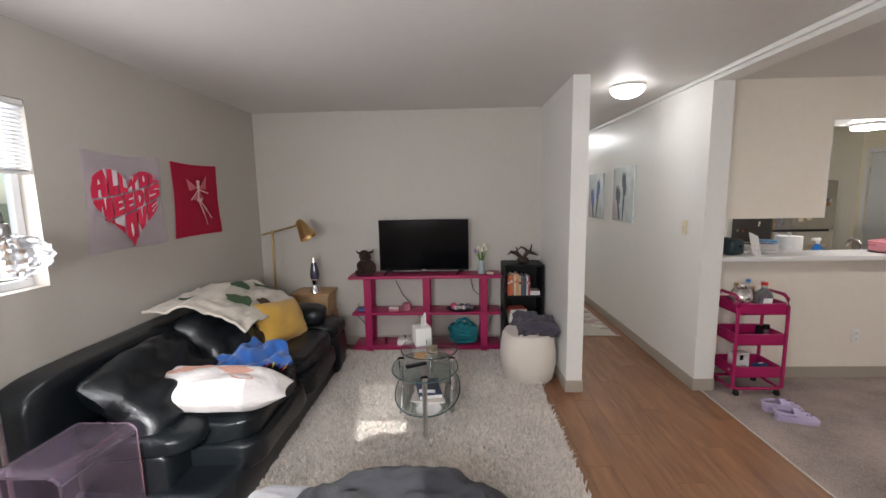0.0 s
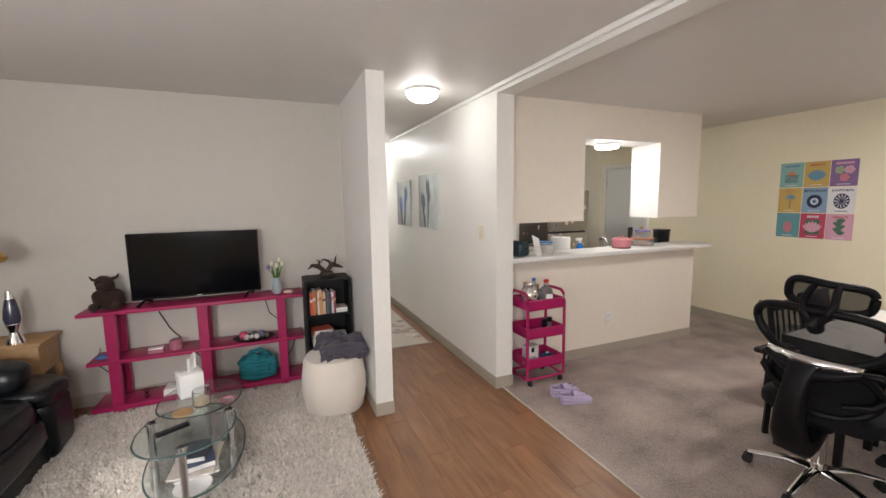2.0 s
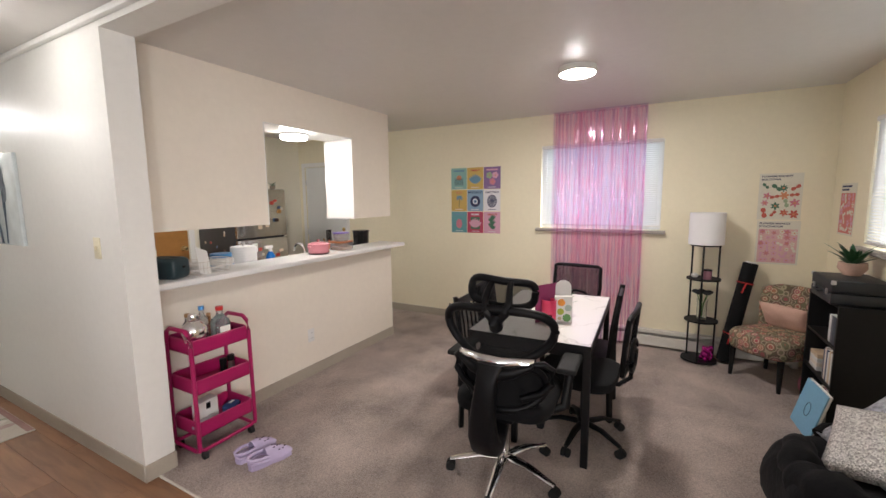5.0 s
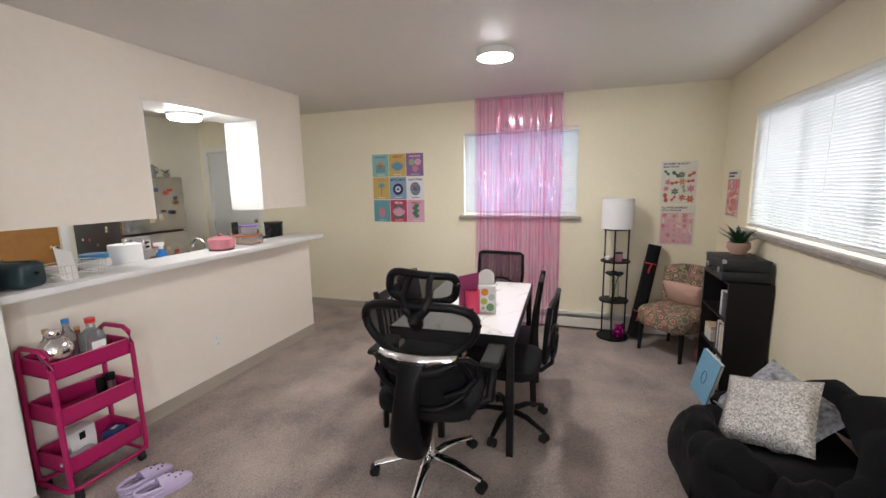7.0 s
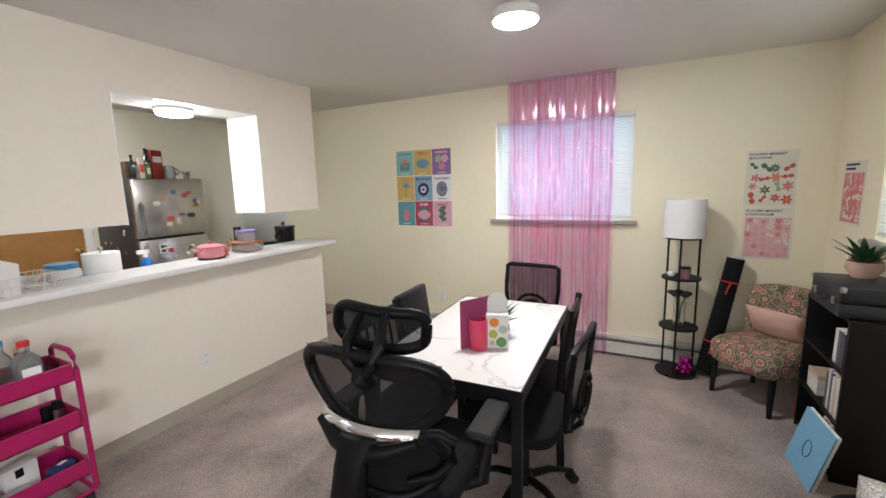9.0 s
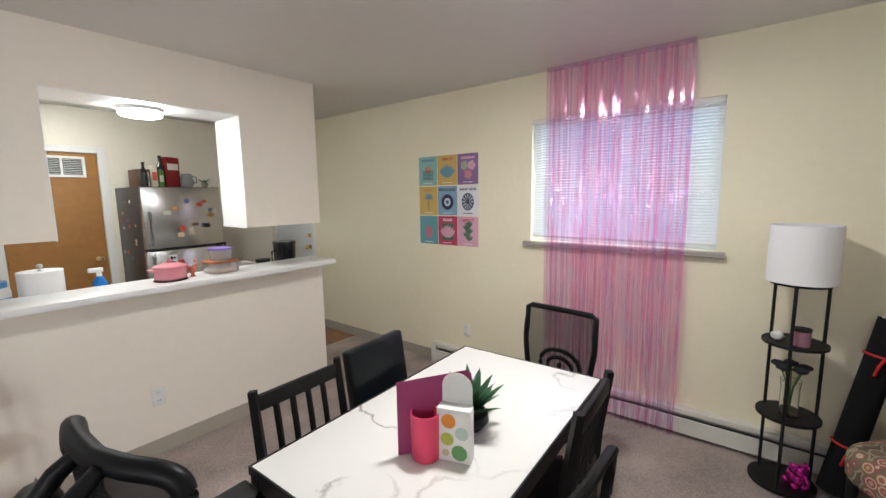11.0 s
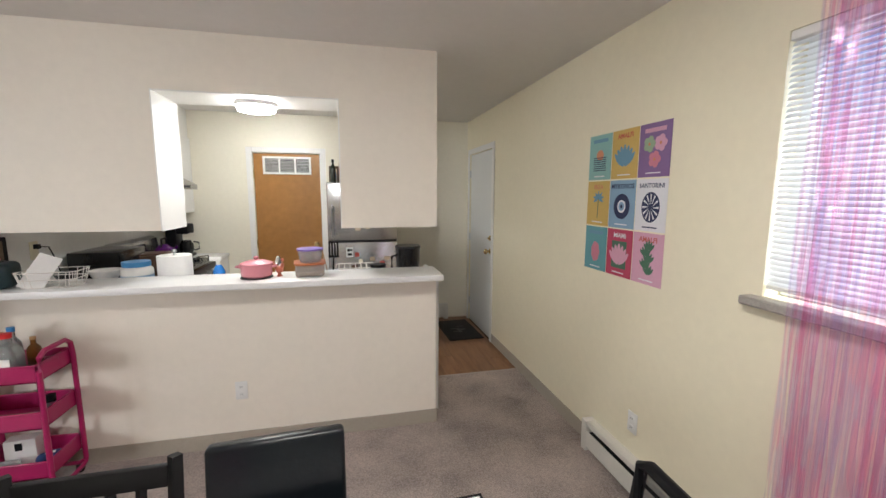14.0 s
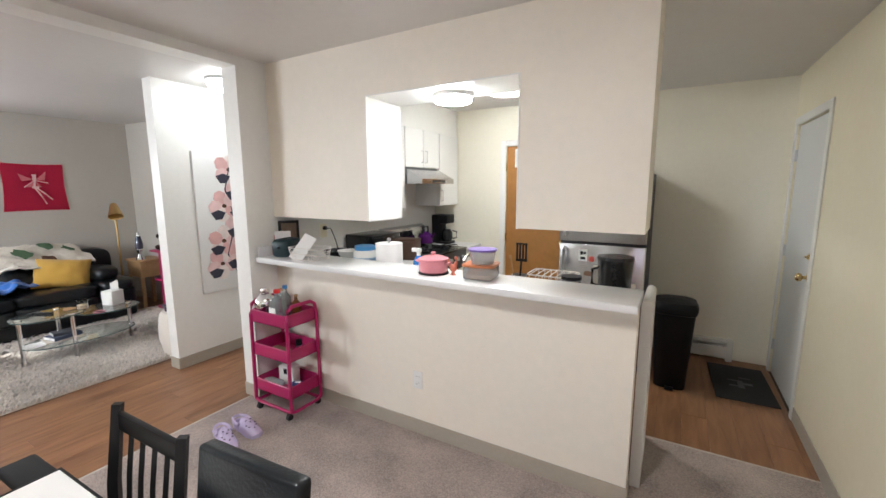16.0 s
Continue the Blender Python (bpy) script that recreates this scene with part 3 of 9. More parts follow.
me.materials.append(rug_mat)
pile = new("pile", me)
pile.parent = rug
tagged(pile, "thick cream shag tufts", kind="stuff")

# sofa
sofa = thing("sofa", "low black leather sofa with loose slouchy cushions", "sofa", 0, 0)


def creased(bm, amount, scale, seed, folds=9.0):
    """Soft creases running across a stuffed leather body."""
    bm.normal_update()
    for v in bm.verts:
        p = v.co * scale + Vector((seed, seed * 1.7, 0))
        ridge = 1 - abs(noise.noise(Vector((p.x * 0.6, p.y * 1.6, p.z * 0.6)) * folds * 0.25))
        v.co += v.normal * amount * (noise.noise(p) + 0.55 * (ridge ** 4 - 0.5))
    return bm


bm = B()
rounded(bm, (-1.39, 2.83, 0.115), (0.465, 1.02, 0.115), 12, 80, 12, 0.006, 5)
part("base", bm, leather, sofa)
bm = B()
rounded(bm, (-1.755, 2.80, 0.405), (0.115, 1.11, 0.405), 9, 80, 22, 0.010, 4, 3)
part("back_frame", bm, leather, sofa)
for k, (y, hy) in enumerate(((2.41, 0.37), (3.13, 0.36))):
    bm = B()
    rounded(bm, (-1.235, y, 0.265), (0.375, hy + 0.01, 0.085), 7, 64, 22, 0.02, 6, 15 + k)
    part("lower_pad", creased(bm, 0.008, 5, 3 + k), leather, sofa, "rolled lower seat pad")
    bm = B()
    rounded(bm, (-1.27, y + 0.01, 0.395), (0.37, hy + 0.012, 0.075), 6, 72, 26, 0.025, 6, 5 + k)
    part("seat_cushion", creased(bm, 0.014, 6, 8 + k), leather, sofa, "sagging black leather seat cushion")
# back cushions lean against the back frame
for k, (x, y, z, w, h, t_, up, yaw) in enumerate(((-1.48, 2.24, 0.59, 0.78, 0.52, 0.24, 44, 8), (-1.48, 2.97, 0.615, 0.78, 0.56, 0.24, 48, -2))):
    slope = Matrix.Translation((x, y, z)) @ Matrix.Rotation(radians(90 + yaw), 4, "Z") @ Matrix.Rotation(radians(up), 4, "X")
    bm = B()
    pillow(bm, w, h, t_, slope, 34, 0.05, 9 + k * 3, 5.0, 0.18)
    part("back_cushion", creased(bm, 0.012, 5, 21 + k), leather, sofa, "slumped black leather back cushion")
bm = B()
rounded(bm, (-1.36, 3.68, 0.20), (0.48, 0.17, 0.20), 7, 52, 18, 0.012, 5, 2)
rounded(bm, (-1.32, 3.67, 0.415), (0.45, 0.19, 0.075), 4, 60, 18, 0.025, 6, 4)
part("armrest", creased(bm, 0.008, 6, 31), leather, sofa)
bm = B()
rounded(bm, (-1.52, 1.965, 0.20), (0.32, 0.115, 0.20), 10, 52, 18, 0.008, 5, 7)
rounded(bm, (-1.47, 1.985, 0.425), (0.37, 0.145, 0.065), 3.4, 64, 20, 0.025, 6, 8)
part("armrest", creased(bm, 0.012, 7, 35), leather, sofa)
bm = B()
rounded(bm, (-1.22, 3.62, 0.555), (0.22, 0.13, 0.085), 3.2, 40, 14, 0.02, 7, 14)
tagged(part("sofa_cushion", bm, leather), "loose black leather bolster at the sofa's end", "cushion")

yellow = mat("yellow_knit", (0.55, 0.33, 0.055), 0.9, var=0.10, fine=120, bump=0.7, bump_scale=150, dist=0.004, sheen=0.3)
bm = B()
pillow(bm, 0.50, 0.36, 0.19, pose(-1.25, 3.27, 0.60, 62, 8, 72), seed=1, plump=3.2)
tagged(part("throw_pillow", bm, yellow), "mustard yellow knitted pillow on the black sofa", "pillow")
PIL = pose(-1.20, 2.20, 0.565, 9, 2, 3)
bm = B()
pillow(bm, 0.90, 0.34, 0.19, PIL, 30, 0.03, seed=4, plump=2.6, taper=0.6)
wp = tagged(part("throw_pillow", bm, cotton_white), "white cotton pillow with pink and tan print on the sofa", "pillow")
pinkprint = mat("pink_print", (0.62, 0.36, 0.28), 0.85, var=0.1)
for i, (u, v, r) in enumerate(((-0.12, 0.05, 0.05), (-0.03, 0.07, 0.035), (0.14, 0.05, 0.06), (0.20, -0.02, 0.045), (-0.19, 0.02, 0.03))):
    bm = B()
    c = [(u + r * 1.4 * math.cos(a * 0.5236) * (1 + 0.3 * math.sin(a * 2.1 + i)), v + r * 0.7 * math.sin(a * 0.5236)) for a in range(12)]
    n_ = []
    for x, y in c:
        k = max(0.0, (1 - abs(x / 0.45) ** 2.6) * (1 - abs(y / 0.17) ** 2.6)) ** 0.6
        n_.append(bm.verts.new(PIL @ Vector((x, y, 0.095 * k + 0.03 * k * noise.noise(Vector((x / 0.45 * 2.2 + 4, y / 0.17 * 2.2, 7))) + 0.002))))
    bm.faces.new(n_)
    part("print", bm, pinkprint, wp, smooth=False)

blue_fleece = mat("blue_fleece", (0.02, 0.115, 0.42), 0.9, var=0.15, fine=120, bump=0.6, bump_scale=110, dist=0.004, sheen=0.4)
def drape_blue(u, v):
    r = 0.055 * (noise.noise(Vector((u * 7, v * 7, 2))) + 0.6 * noise.noise(Vector((u * 15, v * 13, 5))))
    k = math.exp(-(u * u + v * v) * 10)
    a = 0.5
    x, y = u * math.cos(a) - v * math.sin(a), u * math.sin(a) + v * math.cos(a)
    return Vector((-1.21 + x, 2.70 + y, 0.515 + 0.075 * k + r * (0.4 + k)))
bm = B()
cloth(bm, 0.46, 0.50, drape_blue, 40)
bl = tagged(part("throw_blanket", bm, blue_fleece), "crumpled bright blue fleece blanket on the sofa seat", "blanket")
fringe_mats = [mat("fringe_%s" % n, c, 0.8) for n, c in (("red", (0.45, 0.03, 0.06)), ("yellow", (0.6, 0.5, 0.05)), ("navy", (0.03, 0.05, 0.25)))]
for i in range(18):
    u = -0.23 + 0.46 * i / 17
    p = drape_blue(u, -0.25)
    q = p + Vector((0.02 * math.sin(i), -0.045, -0.012))
    part("fringe", cyl(B(), p, q, 0.006, 0.003, 6), fringe_mats[i % 3], bl)

knit = mat("cream_knit", (0.62, 0.57, 0.48), 0.95, var=0.12, fine=90, bump=0.9, bump_scale=85, dist=0.007, sheen=0.4)
def drape_knit(u, v):
    r = 0.045 * noise.noise(Vector((u * 6, v * 6, 8))) + 0.02 * noise.noise(Vector((u * 16, v * 16, 1)))
    x = -1.54 + u * 0.75
    top = 0.90 if x < -1.56 else 0.90 - (x + 1.56) * 0.66
    return Vector((x, 3.08 + v + 0.1 * math.sin(u * 5), top + r))
bm = B()
cloth(bm, 0.74, 0.84, drape_knit, 44, 0.016)
kb = tagged(part("knit_blanket", bm, knit), "cream chunky knit blanket with green leaf patches over the sofa back", "blanket")
leafg = mat("green_patch", (0.06, 0.11, 0.055), 0.95, var=0.2, bump=0.6, bump_scale=90, dist=0.005)
brownp = mat("brown_patch", (0.09, 0.045, 0.025), 0.95, var=0.2, bump=0.6, bump_scale=90, dist=0.005)
for u, v, r, m in ((0.12, -0.12, 0.075, leafg), (-0.02, 0.16, 0.06, leafg), (0.25, 0.03, 0.06, brownp), (-0.2, -0.2, 0.05, leafg), (0.08, 0.30, 0.05, leafg)):
    bm = B()
    ring = [bm.verts.new(drape_knit(u + r * 1.2 * math.cos(a * 0.4488) * (1 + 0.2 * math.sin(a * 3)), v + r * math.sin(a * 0.4488)) + Vector((0.016, 0, 0.022))) for a in range(14)]
    c = bm.verts.new(drape_knit(u, v) + Vector((0.018, 0, 0.028)))
    for i in range(14):
        bm.faces.new((c, ring[i], ring[(i + 1) % 14]))
    part("patch", bm, m, kb)

# chair under a dark blanket, close to where the walk begins
chair_n = thing("lounge_chair", "low chair hidden under a dark grey fleece blanket", "chair", 0.02, 1.16)
part("body", rounded(B(), (0, 0, 0.22), (0.36, 0.34, 0.21), 5, 40, 14, 0.01), fleece_dark, chair_n)
def drape_dark(u, v):
    d = math.hypot(u, v)
    z = 0.63 - 0.9 * max(0, d - 0.27) ** 1.5 * 2.0 + 0.03 * noise.noise(Vector((u * 9, v * 9, 3))) + 0.018 * noise.noise(Vector((u * 22, v * 20, 7)))
    return Vector((-0.03 + u * 1.1, 1.20 + v * 0.88, max(0.10, z + 0.015)))
tagged(part("fleece_blanket", cloth(B(), 1.0, 0.95, drape_dark, 60, 0.014), fleece_dark), "dark grey fleece blanket heaped on a low chair", "blanket")
# sunlit part of the blanket, its brightness put into a paler fleece colour
def drape_pale(u, v):
    d = math.hypot(u + 0.1, v)
    return Vector((-0.40 + u, 1.34 + v, max(0.08, 0.55 - 0.5 * max(0, d - 0.1) + 0.02 * noise.noise(Vector((u * 12, v * 12, 4))))))
tagged(part("fleece_blanket", cloth(B(), 0.36, 0.42, drape_pale, 30, 0.012), mat("fleece_pale", (0.42, 0.42, 0.46), 0.95, var=0.12, bump=0.6, bump_scale=180, dist=0.004, sheen=0.5)), "pale grey fleece beside the dark blanket, its sunlit tone put into the colour", "blanket")

# acrylic side table
acr = mat("violet_acrylic", (0.93, 0.79, 0.97), 0.04, trans=0.95, ior=1.4, var=0.05, bump=0)
at = thing("side_table", "clear violet acrylic waterfall side table beside the sofa", "side table", -1.445, 1.64)
bm = B()
pts = [(-0.155, 0.55)] + [(-0.155 + 0.04 - 0.04 * math.cos(radians(a)), 0.55 + 0.04 * math.sin(radians(a))) for a in (30, 60, 90)] + [(0.155 - 0.04 + 0.04 * math.sin(radians(a)), 0.55 + 0.04 * math.cos(radians(a))) for a in (0, 30, 60, 90)]
inner = [(x * 0.922, z - (0.012 if z > 0.551 else 0)) for x, z in pts]
prism(bm, pts + inner[::-1], -0.18, 0.18, pose(0, 0, 0, 90, 0, 0))
part("tabletop", bm, acr, at, smooth=False)
for s in (-1, 1):
    part("side_panel", box(B(), min(s * 0.155, s * 0.143), max(s * 0.155, s * 0.143), -0.18, 0.18, 0.0, 0.549), acr, at, smooth=False)

# crystal floor lamp
fl = thing("floor_lamp", "chrome arc floor lamp with a faceted crystal glass shade", "floor lamp", -1.66, 1.60)
steel_dark = mat("nickel", (0.45, 0.45, 0.46), 0.22, 1.0, var=0.05, bump=0)
part("base", lathe(B(), [(0, 0), (0.10, 0), (0.10, 0.012), (0.092, 0.02), (0.02, 0.026), (0, 0.026)], 32, (-0.055, 0, 0)), steel_dark, fl)
bm = B()
tube(bm, [(0, 0, 0.02), (0, 0, 0.8), (0, 0, 1.52)] + [(0.07 - 0.07 * math.cos(radians(a)), 0.0, 1.52 + 0.07 * math.sin(radians(a))) for a in range(20, 181, 20)] + [(0.14, 0, 1.48)], 0.011, 10)
part("pole", bm, steel_dark, fl)
part("socket", lathe(B(), [(0, 0.06), (0.018, 0.06), (0.024, 0.04), (0.024, 0), (0.03, -0.012), (0, -0.012)], 20, (0.14, 0, 1.45)), steel_dark, fl)
crystal = mat("crystal", (0.97, 0.98, 1.0), 0.03, trans=1.0, ior=1.45, var=0, bump=0)
bm = B()
prof = []
for i in range(13):
    a = radians(-78 + 156 * i / 12)
    prof.append((0.128 * math.cos(a) + 0.006 * (-1) ** i, 0.085 * math.sin(a)))
lathe(bm, prof, 28, (0.14, 0, 1.385))
for i, v in enumerate(bm.verts):
    v.co += Vector((v.co.x - 0.14, v.co.y, 0)).normalized() * 0.008 * (-1) ** (i % 28)
bmesh.ops.solidify(bm, geom=bm.faces[:], thickness=0.006)
part("shade", bm, crystal, fl, "faceted crystal glass shade", smooth=False)
part("bulb", lathe(B(), [(0, -0.05), (0.016, -0.045), (0.024, -0.02), (0.02, 0.01), (0.012, 0.035), (0, 0.035)], 16, (0.14, 0, 1.40)), mat("amber_bulb", (0.75, 0.5, 0.3), 0.2, var=0.05), fl)

# gold floor lamp in the corner
gl = thing("floor_lamp", "brass reading floor lamp with a cone shade in the corner", "floor lamp", -1.60, 3.98)
part("base", lathe(B(), [(0, 0), (0.12, 0), (0.12, 0.015), (0.02, 0.022), (0, 0.022)], 32), gold, gl)
part("pole", cyl(B(), (0, 0, 0.02), (0, 0, 1.27), 0.011, seg=12), gold, gl)
part("arm", cyl(B(), (-0.13, 0.05, 1.225), (0.31, -0.12, 1.33), 0.008, seg=10), gold, gl)
part("joint", cyl(B(), (0, -0.02, 1.255), (0, 0.02, 1.255), 0.018, seg=12), gold, gl)
bm = B()
lathe(bm, [(0.020, 0.090), (0.037, 0.073), (0.080, -0.098), (0.076, -0.098), (0.032, 0.067), (0, 0.07)], 32)
bmesh.ops.transform(bm, matrix=pose(0.36, -0.14, 1.30, 0, -32, -15), verts=bm.verts)
part("shade", bm, gold, gl, "brass cone shade")

# side table with lava lamp
oak = mat("oak", (0.40, 0.24, 0.11), 0.5, var=0.15, fine=25, coarse=4, bump=0.1)
st = thing("end_table", "small light wooden end table in the corner", "side table", -1.25, 4.13)
part("tabletop", box(B(), -0.22, 0.17, -0.16, 0.16, 0.62, 0.645, 0.004), oak, st)
part("body", box(B(), -0.20, 0.15, -0.14, 0.14, 0.42, 0.62, 0.003), oak, st)
for x in (-0.19, 0.14):
    for y in (-0.13, 0.13):
        part("leg", box(B(), x - 0.018, x + 0.018, y - 0.018, y + 0.018, 0, 0.42, 0.002, 1), oak, st)
lv = thing("lava_lamp", "silver and dark violet lava lamp on the end table", "lamp", -1.24, 4.06, 0.645)
part("base", lathe(B(), [(0, 0), (0.052, 0), (0.05, 0.01), (0.026, 0.07), (0.024, 0.08), (0.042, 0.13), (0.04, 0.135), (0, 0.135)], 24), chrome, lv)
part("globe", lathe(B(), [(0.038, 0.135), (0.046, 0.17), (0.042, 0.22), (0.025, 0.305), (0, 0.305)], 24), mat("lava_fluid", (0.045, 0.045, 0.075), 0.08, var=0.1, coat=0.5), lv)
part("cap", lathe(B(), [(0.026, 0.303), (0.017, 0.355), (0, 0.357)], 24), chrome, lv)

# wall hangings
hang_grey = mat("hanging_lilac", (0.86, 0.77, 0.81), 0.85, var=0.05, bump=0.3, bump_scale=60, dist=0.003)
hang_red = mat("hanging_red", (0.70, 0.026, 0.085), 0.8, var=0.06, bump=0.3, bump_scale=60, dist=0.003)
hang_pale = mat("hanging_print", (0.75, 0.45, 0.45), 0.8, var=0.05)


def hanging(name, y0, y1, z0, z1, material, label, sag=0.02):
    t = thing(name, label, "wall hanging", WX + 0.004, (y0 + y1) / 2, (z0 + z1) / 2)
    w, h, n = y1 - y0, z1 - z0, 16
    bm = B()
    g = []
    for i in range(n + 1):
        row = []
        for j in range(n + 1):
            u, v = 2 * i / n - 1, 2 * j / n - 1
            yy = u * w / 2 * (1 - 0.035 * (1 - v * v)) - 0.015 * (v < 0) * v * u
            zz = v * h / 2 - sag * (1 - u * u) * (v > 0) * v + 0.4 * sag * (1 - u * u) * (v < 0) * (-v)
            row.append(bm.verts.new((0.006 + 0.006 * abs(noise.noise(Vector((u * 2, v * 2, y0)))), yy, zz)))
        g.append(row)
    for i in range(n):
        for j in range(n):
            bm.faces.new((g[i][j], g[i + 1][j], g[i + 1][j + 1], g[i][j + 1]))
    bmesh.ops.solidify(bm, geom=bm.faces[:], thickness=0.002)
    part("cloth", bm, material, t)
    return t


hh = hanging("wall_hanging", 2.33, 2.925, 1.285, 1.875, hang_grey, "lilac-grey cloth hanging with a red lettered heart")
W = Matrix(((0, 0, 1, 0.020), (1, 0, 0, 0), (0, 1, 0, 0), (0, 0, 0, 1)))


def heart_side(x, upper):
    """Height of the heart's outline at x, on its upper or lower side."""
    best = None
    for i in range(721):
        a = math.pi * i / 720
        px_ = 0.272 * math.sin(a) ** 3
        pz_ = 0.262 * (13 * math.cos(a) - 5 * math.cos(2 * a) - 2 * math.cos(3 * a) - math.cos(4 * a)) / 16 - 0.005
        if abs(px_ - abs(x)) < 0.004 and (best is None or (pz_ > best) == upper):
            best = pz_
    return best if best is not None else 0.06


HEART = {(k, up): heart_side(k * 0.004, up) for k in range(69) for up in (True, False)}


def heart_z(x, upper):
    return HEART[(min(68, round(abs(x) / 0.004)), upper)]


# three rows of bold letters bent to fill the heart, the lines rising to the right
def row_edges(row, x):
    top, bot = heart_z(x, True), heart_z(x, False)
    c1, c2 = 0.055 + 0.22 * x + 0.25 * x * x, -0.065 + 0.30 * x + 0.25 * x * x
    hi, lo = ((top, c1 + 0.005), (c1 - 0.005, c2 + 0.005), (c2 - 0.005, bot))[row]
    hi, lo = min(hi, top), max(lo, bot)
    return (hi, lo) if hi > lo + 0.012 else ((hi + lo) / 2 + 0.006, (hi + lo) / 2 - 0.006)


# open parts of each letter as corners in shares of its block
SLOTS = {"A": (((0.40, 0), (0.60, 0), (0.57, 0.30), (0.43, 0.30)), ((0.42, 0.52), (0.58, 0.52), (0.5, 0.76)), ((0, 1), (0, 0.6), (0.16, 1)), ((1, 1), (0.84, 1), (1, 0.6))),
         "L": (((0.5, 1), (1, 1), (1, 0.40), (0.5, 0.36)),), "Y": (((0.42, 1), (0.58, 1), (0.5, 0.64)), ((0, 0), (0.33, 0), (0.33, 0.4), (0, 0.58)), ((1, 0), (0.67, 0), (0.67, 0.4), (1, 0.58))),
         "O": (((0.40, 0.40), (0.5, 0.28), (0.60, 0.40), (0.60, 0.60), (0.5, 0.72), (0.40, 0.60)),), "U": (((0.41, 1), (0.59, 1), (0.57, 0.40), (0.43, 0.40)),), "N": (((0.35, 0), (0.47, 0), (0.40, 0.55)), ((0.53, 1), (0.65, 1), (0.6, 0.45))),
         "E": (((0.45, 0.27), (1, 0.29), (1, 0.39), (0.45, 0.37)), ((0.45, 0.62), (1, 0.62), (1, 0.72), (0.45, 0.72))), "D": (((0.40, 0.28), (0.56, 0.32), (0.63, 0.5), (0.56, 0.68), (0.40, 0.72)), ((1, 1), (0.75, 1), (1, 0.75)), ((1, 0), (0.75, 0), (1, 0.25))), "I": (),
         "S": (((0.42, 0.62), (1, 0.56), (1, 0.66), (0.42, 0.72)), ((0, 0.30), (0.58, 0.26), (0.58, 0.36), (0, 0.42))), "V": (((0.41, 1), (0.59, 1), (0.5, 0.45)), ((0, 0), (0, 0.5), (0.28, 0)), ((1, 0), (1, 0.5), (0.72, 0)))}


def bent(row, left, right, u, w):
    x = left + 0.004 + (right - left - 0.008) * u
    hi, lo = row_edges(row, x)
    return x, lo + (hi - lo) * w


for row, (txt, cuts) in enumerate((("ALLYOU", (-0.270, -0.150, -0.072, -0.004, 0.085, 0.175, 0.270)), ("NEEDIS", (-0.262, -0.125, -0.045, 0.035, 0.125, 0.165, 0.268)), ("LOVE", (-0.200, -0.055, 0.045, 0.13, 0.235)))):
    for k, ch in enumerate(txt):
        bm = B()
        g = [[bm.verts.new((*bent(row, cuts[k], cuts[k + 1], i / 10, j / 4), 0.0)) for j in range(5)] for i in range(11)]
        for i in range(10):
            for j in range(4):
                bm.faces.new((g[i][j], g[i + 1][j], g[i + 1][j + 1], g[i][j + 1]))
        bmesh.ops.transform(bm, matrix=W, verts=bm.verts)
        ob = part("letter", bm, hang_red, hh, smooth=False)
        for slot in SLOTS[ch]:
            part("letter_gap", prism(B(), [bent(row, cuts[k], cuts[k + 1], u, w) for u, w in slot], 0.0006, 0.0012, W), hang_grey, ob, smooth=False)
ff = hanging("wall_hanging", 3.04, 3.60, 1.30, 1.86, hang_red, "red cloth hanging with a pale winged skeleton print", 0.012)
bm = B()
for a, b_, r in (((0, 0.15), (0, 0.09), 0.022), ((0, 0.09), (-0.01, 0.0), 0.013), ((0, 0.08), (-0.10, 0.0), 0.006), ((0, 0.08), (0.12, 0.05), 0.006), ((-0.01, 0.0), (0.04, -0.10), 0.009), ((0.04, -0.10), (0.08, -0.2), 0.006), ((0.0, 0.0), (0.08, -0.08), 0.009), ((0.08, -0.08), (0.14, -0.15), 0.006), ((-0.03, 0.0), (0.03, 0.0), 0.014)):
    tube(bm, [(*a, 0), ((a[0] + b_[0]) / 2, (a[1] + b_[1]) / 2, 0), (*b_, 0)], [r, r * 0.7, r], 6, flat=0.1)
bmesh.ops.transform(bm, matrix=W, verts=bm.verts)
part("figure_print", bm, hang_pale, ff)
wingm = mat("wing_print", (0.66, 0.16, 0.19), 0.8, var=0.2)
for pts in (((-0.01, 0.09), (-0.14, 0.16), (-0.11, 0.07)), ((0.01, 0.09), (0.11, 0.19), (0.09, 0.08)), ((-0.01, 0.07), (-0.09, 0.0), (-0.02, 0.0)), ((0.01, 0.07), (0.06, 0.0), (0.02, 0.0))):
    bm = B()
    prism(bm, pts, -0.001, 0.0005, W)
    part("wing_print", bm, wingm, ff, smooth=False)

# television bench
ts = thing("tv_stand", "dark magenta painted open shelf bench with three tiers", "tv stand", 0, 0)
part("top_board", box(B(), -0.90, 0.61, 4.02, 4.31, 0.775, 0.80, 0.003), magenta, ts)
part("shelf", box(B(), -0.88, 0.60, 4.04, 4.31, 0.405, 0.43, 0.003), magenta, ts)
part("shelf", box(B(), -0.88, 0.60, 4.04, 4.31, 0.05, 0.085, 0.003), magenta, ts)
for x in (-0.72, -0.135, 0.435):
    for y in (4.05, 4.26):
        bm = B()
        for z0, z1 in ((0, 0.05), (0.085, 0.405), (0.43, 0.775)):
            box(bm, x - 0.035, x + 0.035, y, y + 0.04, z0, z1, 0.002, 1)
        part("post", bm, magenta, ts)
tv = thing("television", "black flat-screen television, switched off, on the magenta bench", "television", -0.157, 4.16, 0.80)
screen = mat("tv_screen", (0.003, 0.003, 0.004), 0.10, var=0.1, bump=0, spec=0.25)
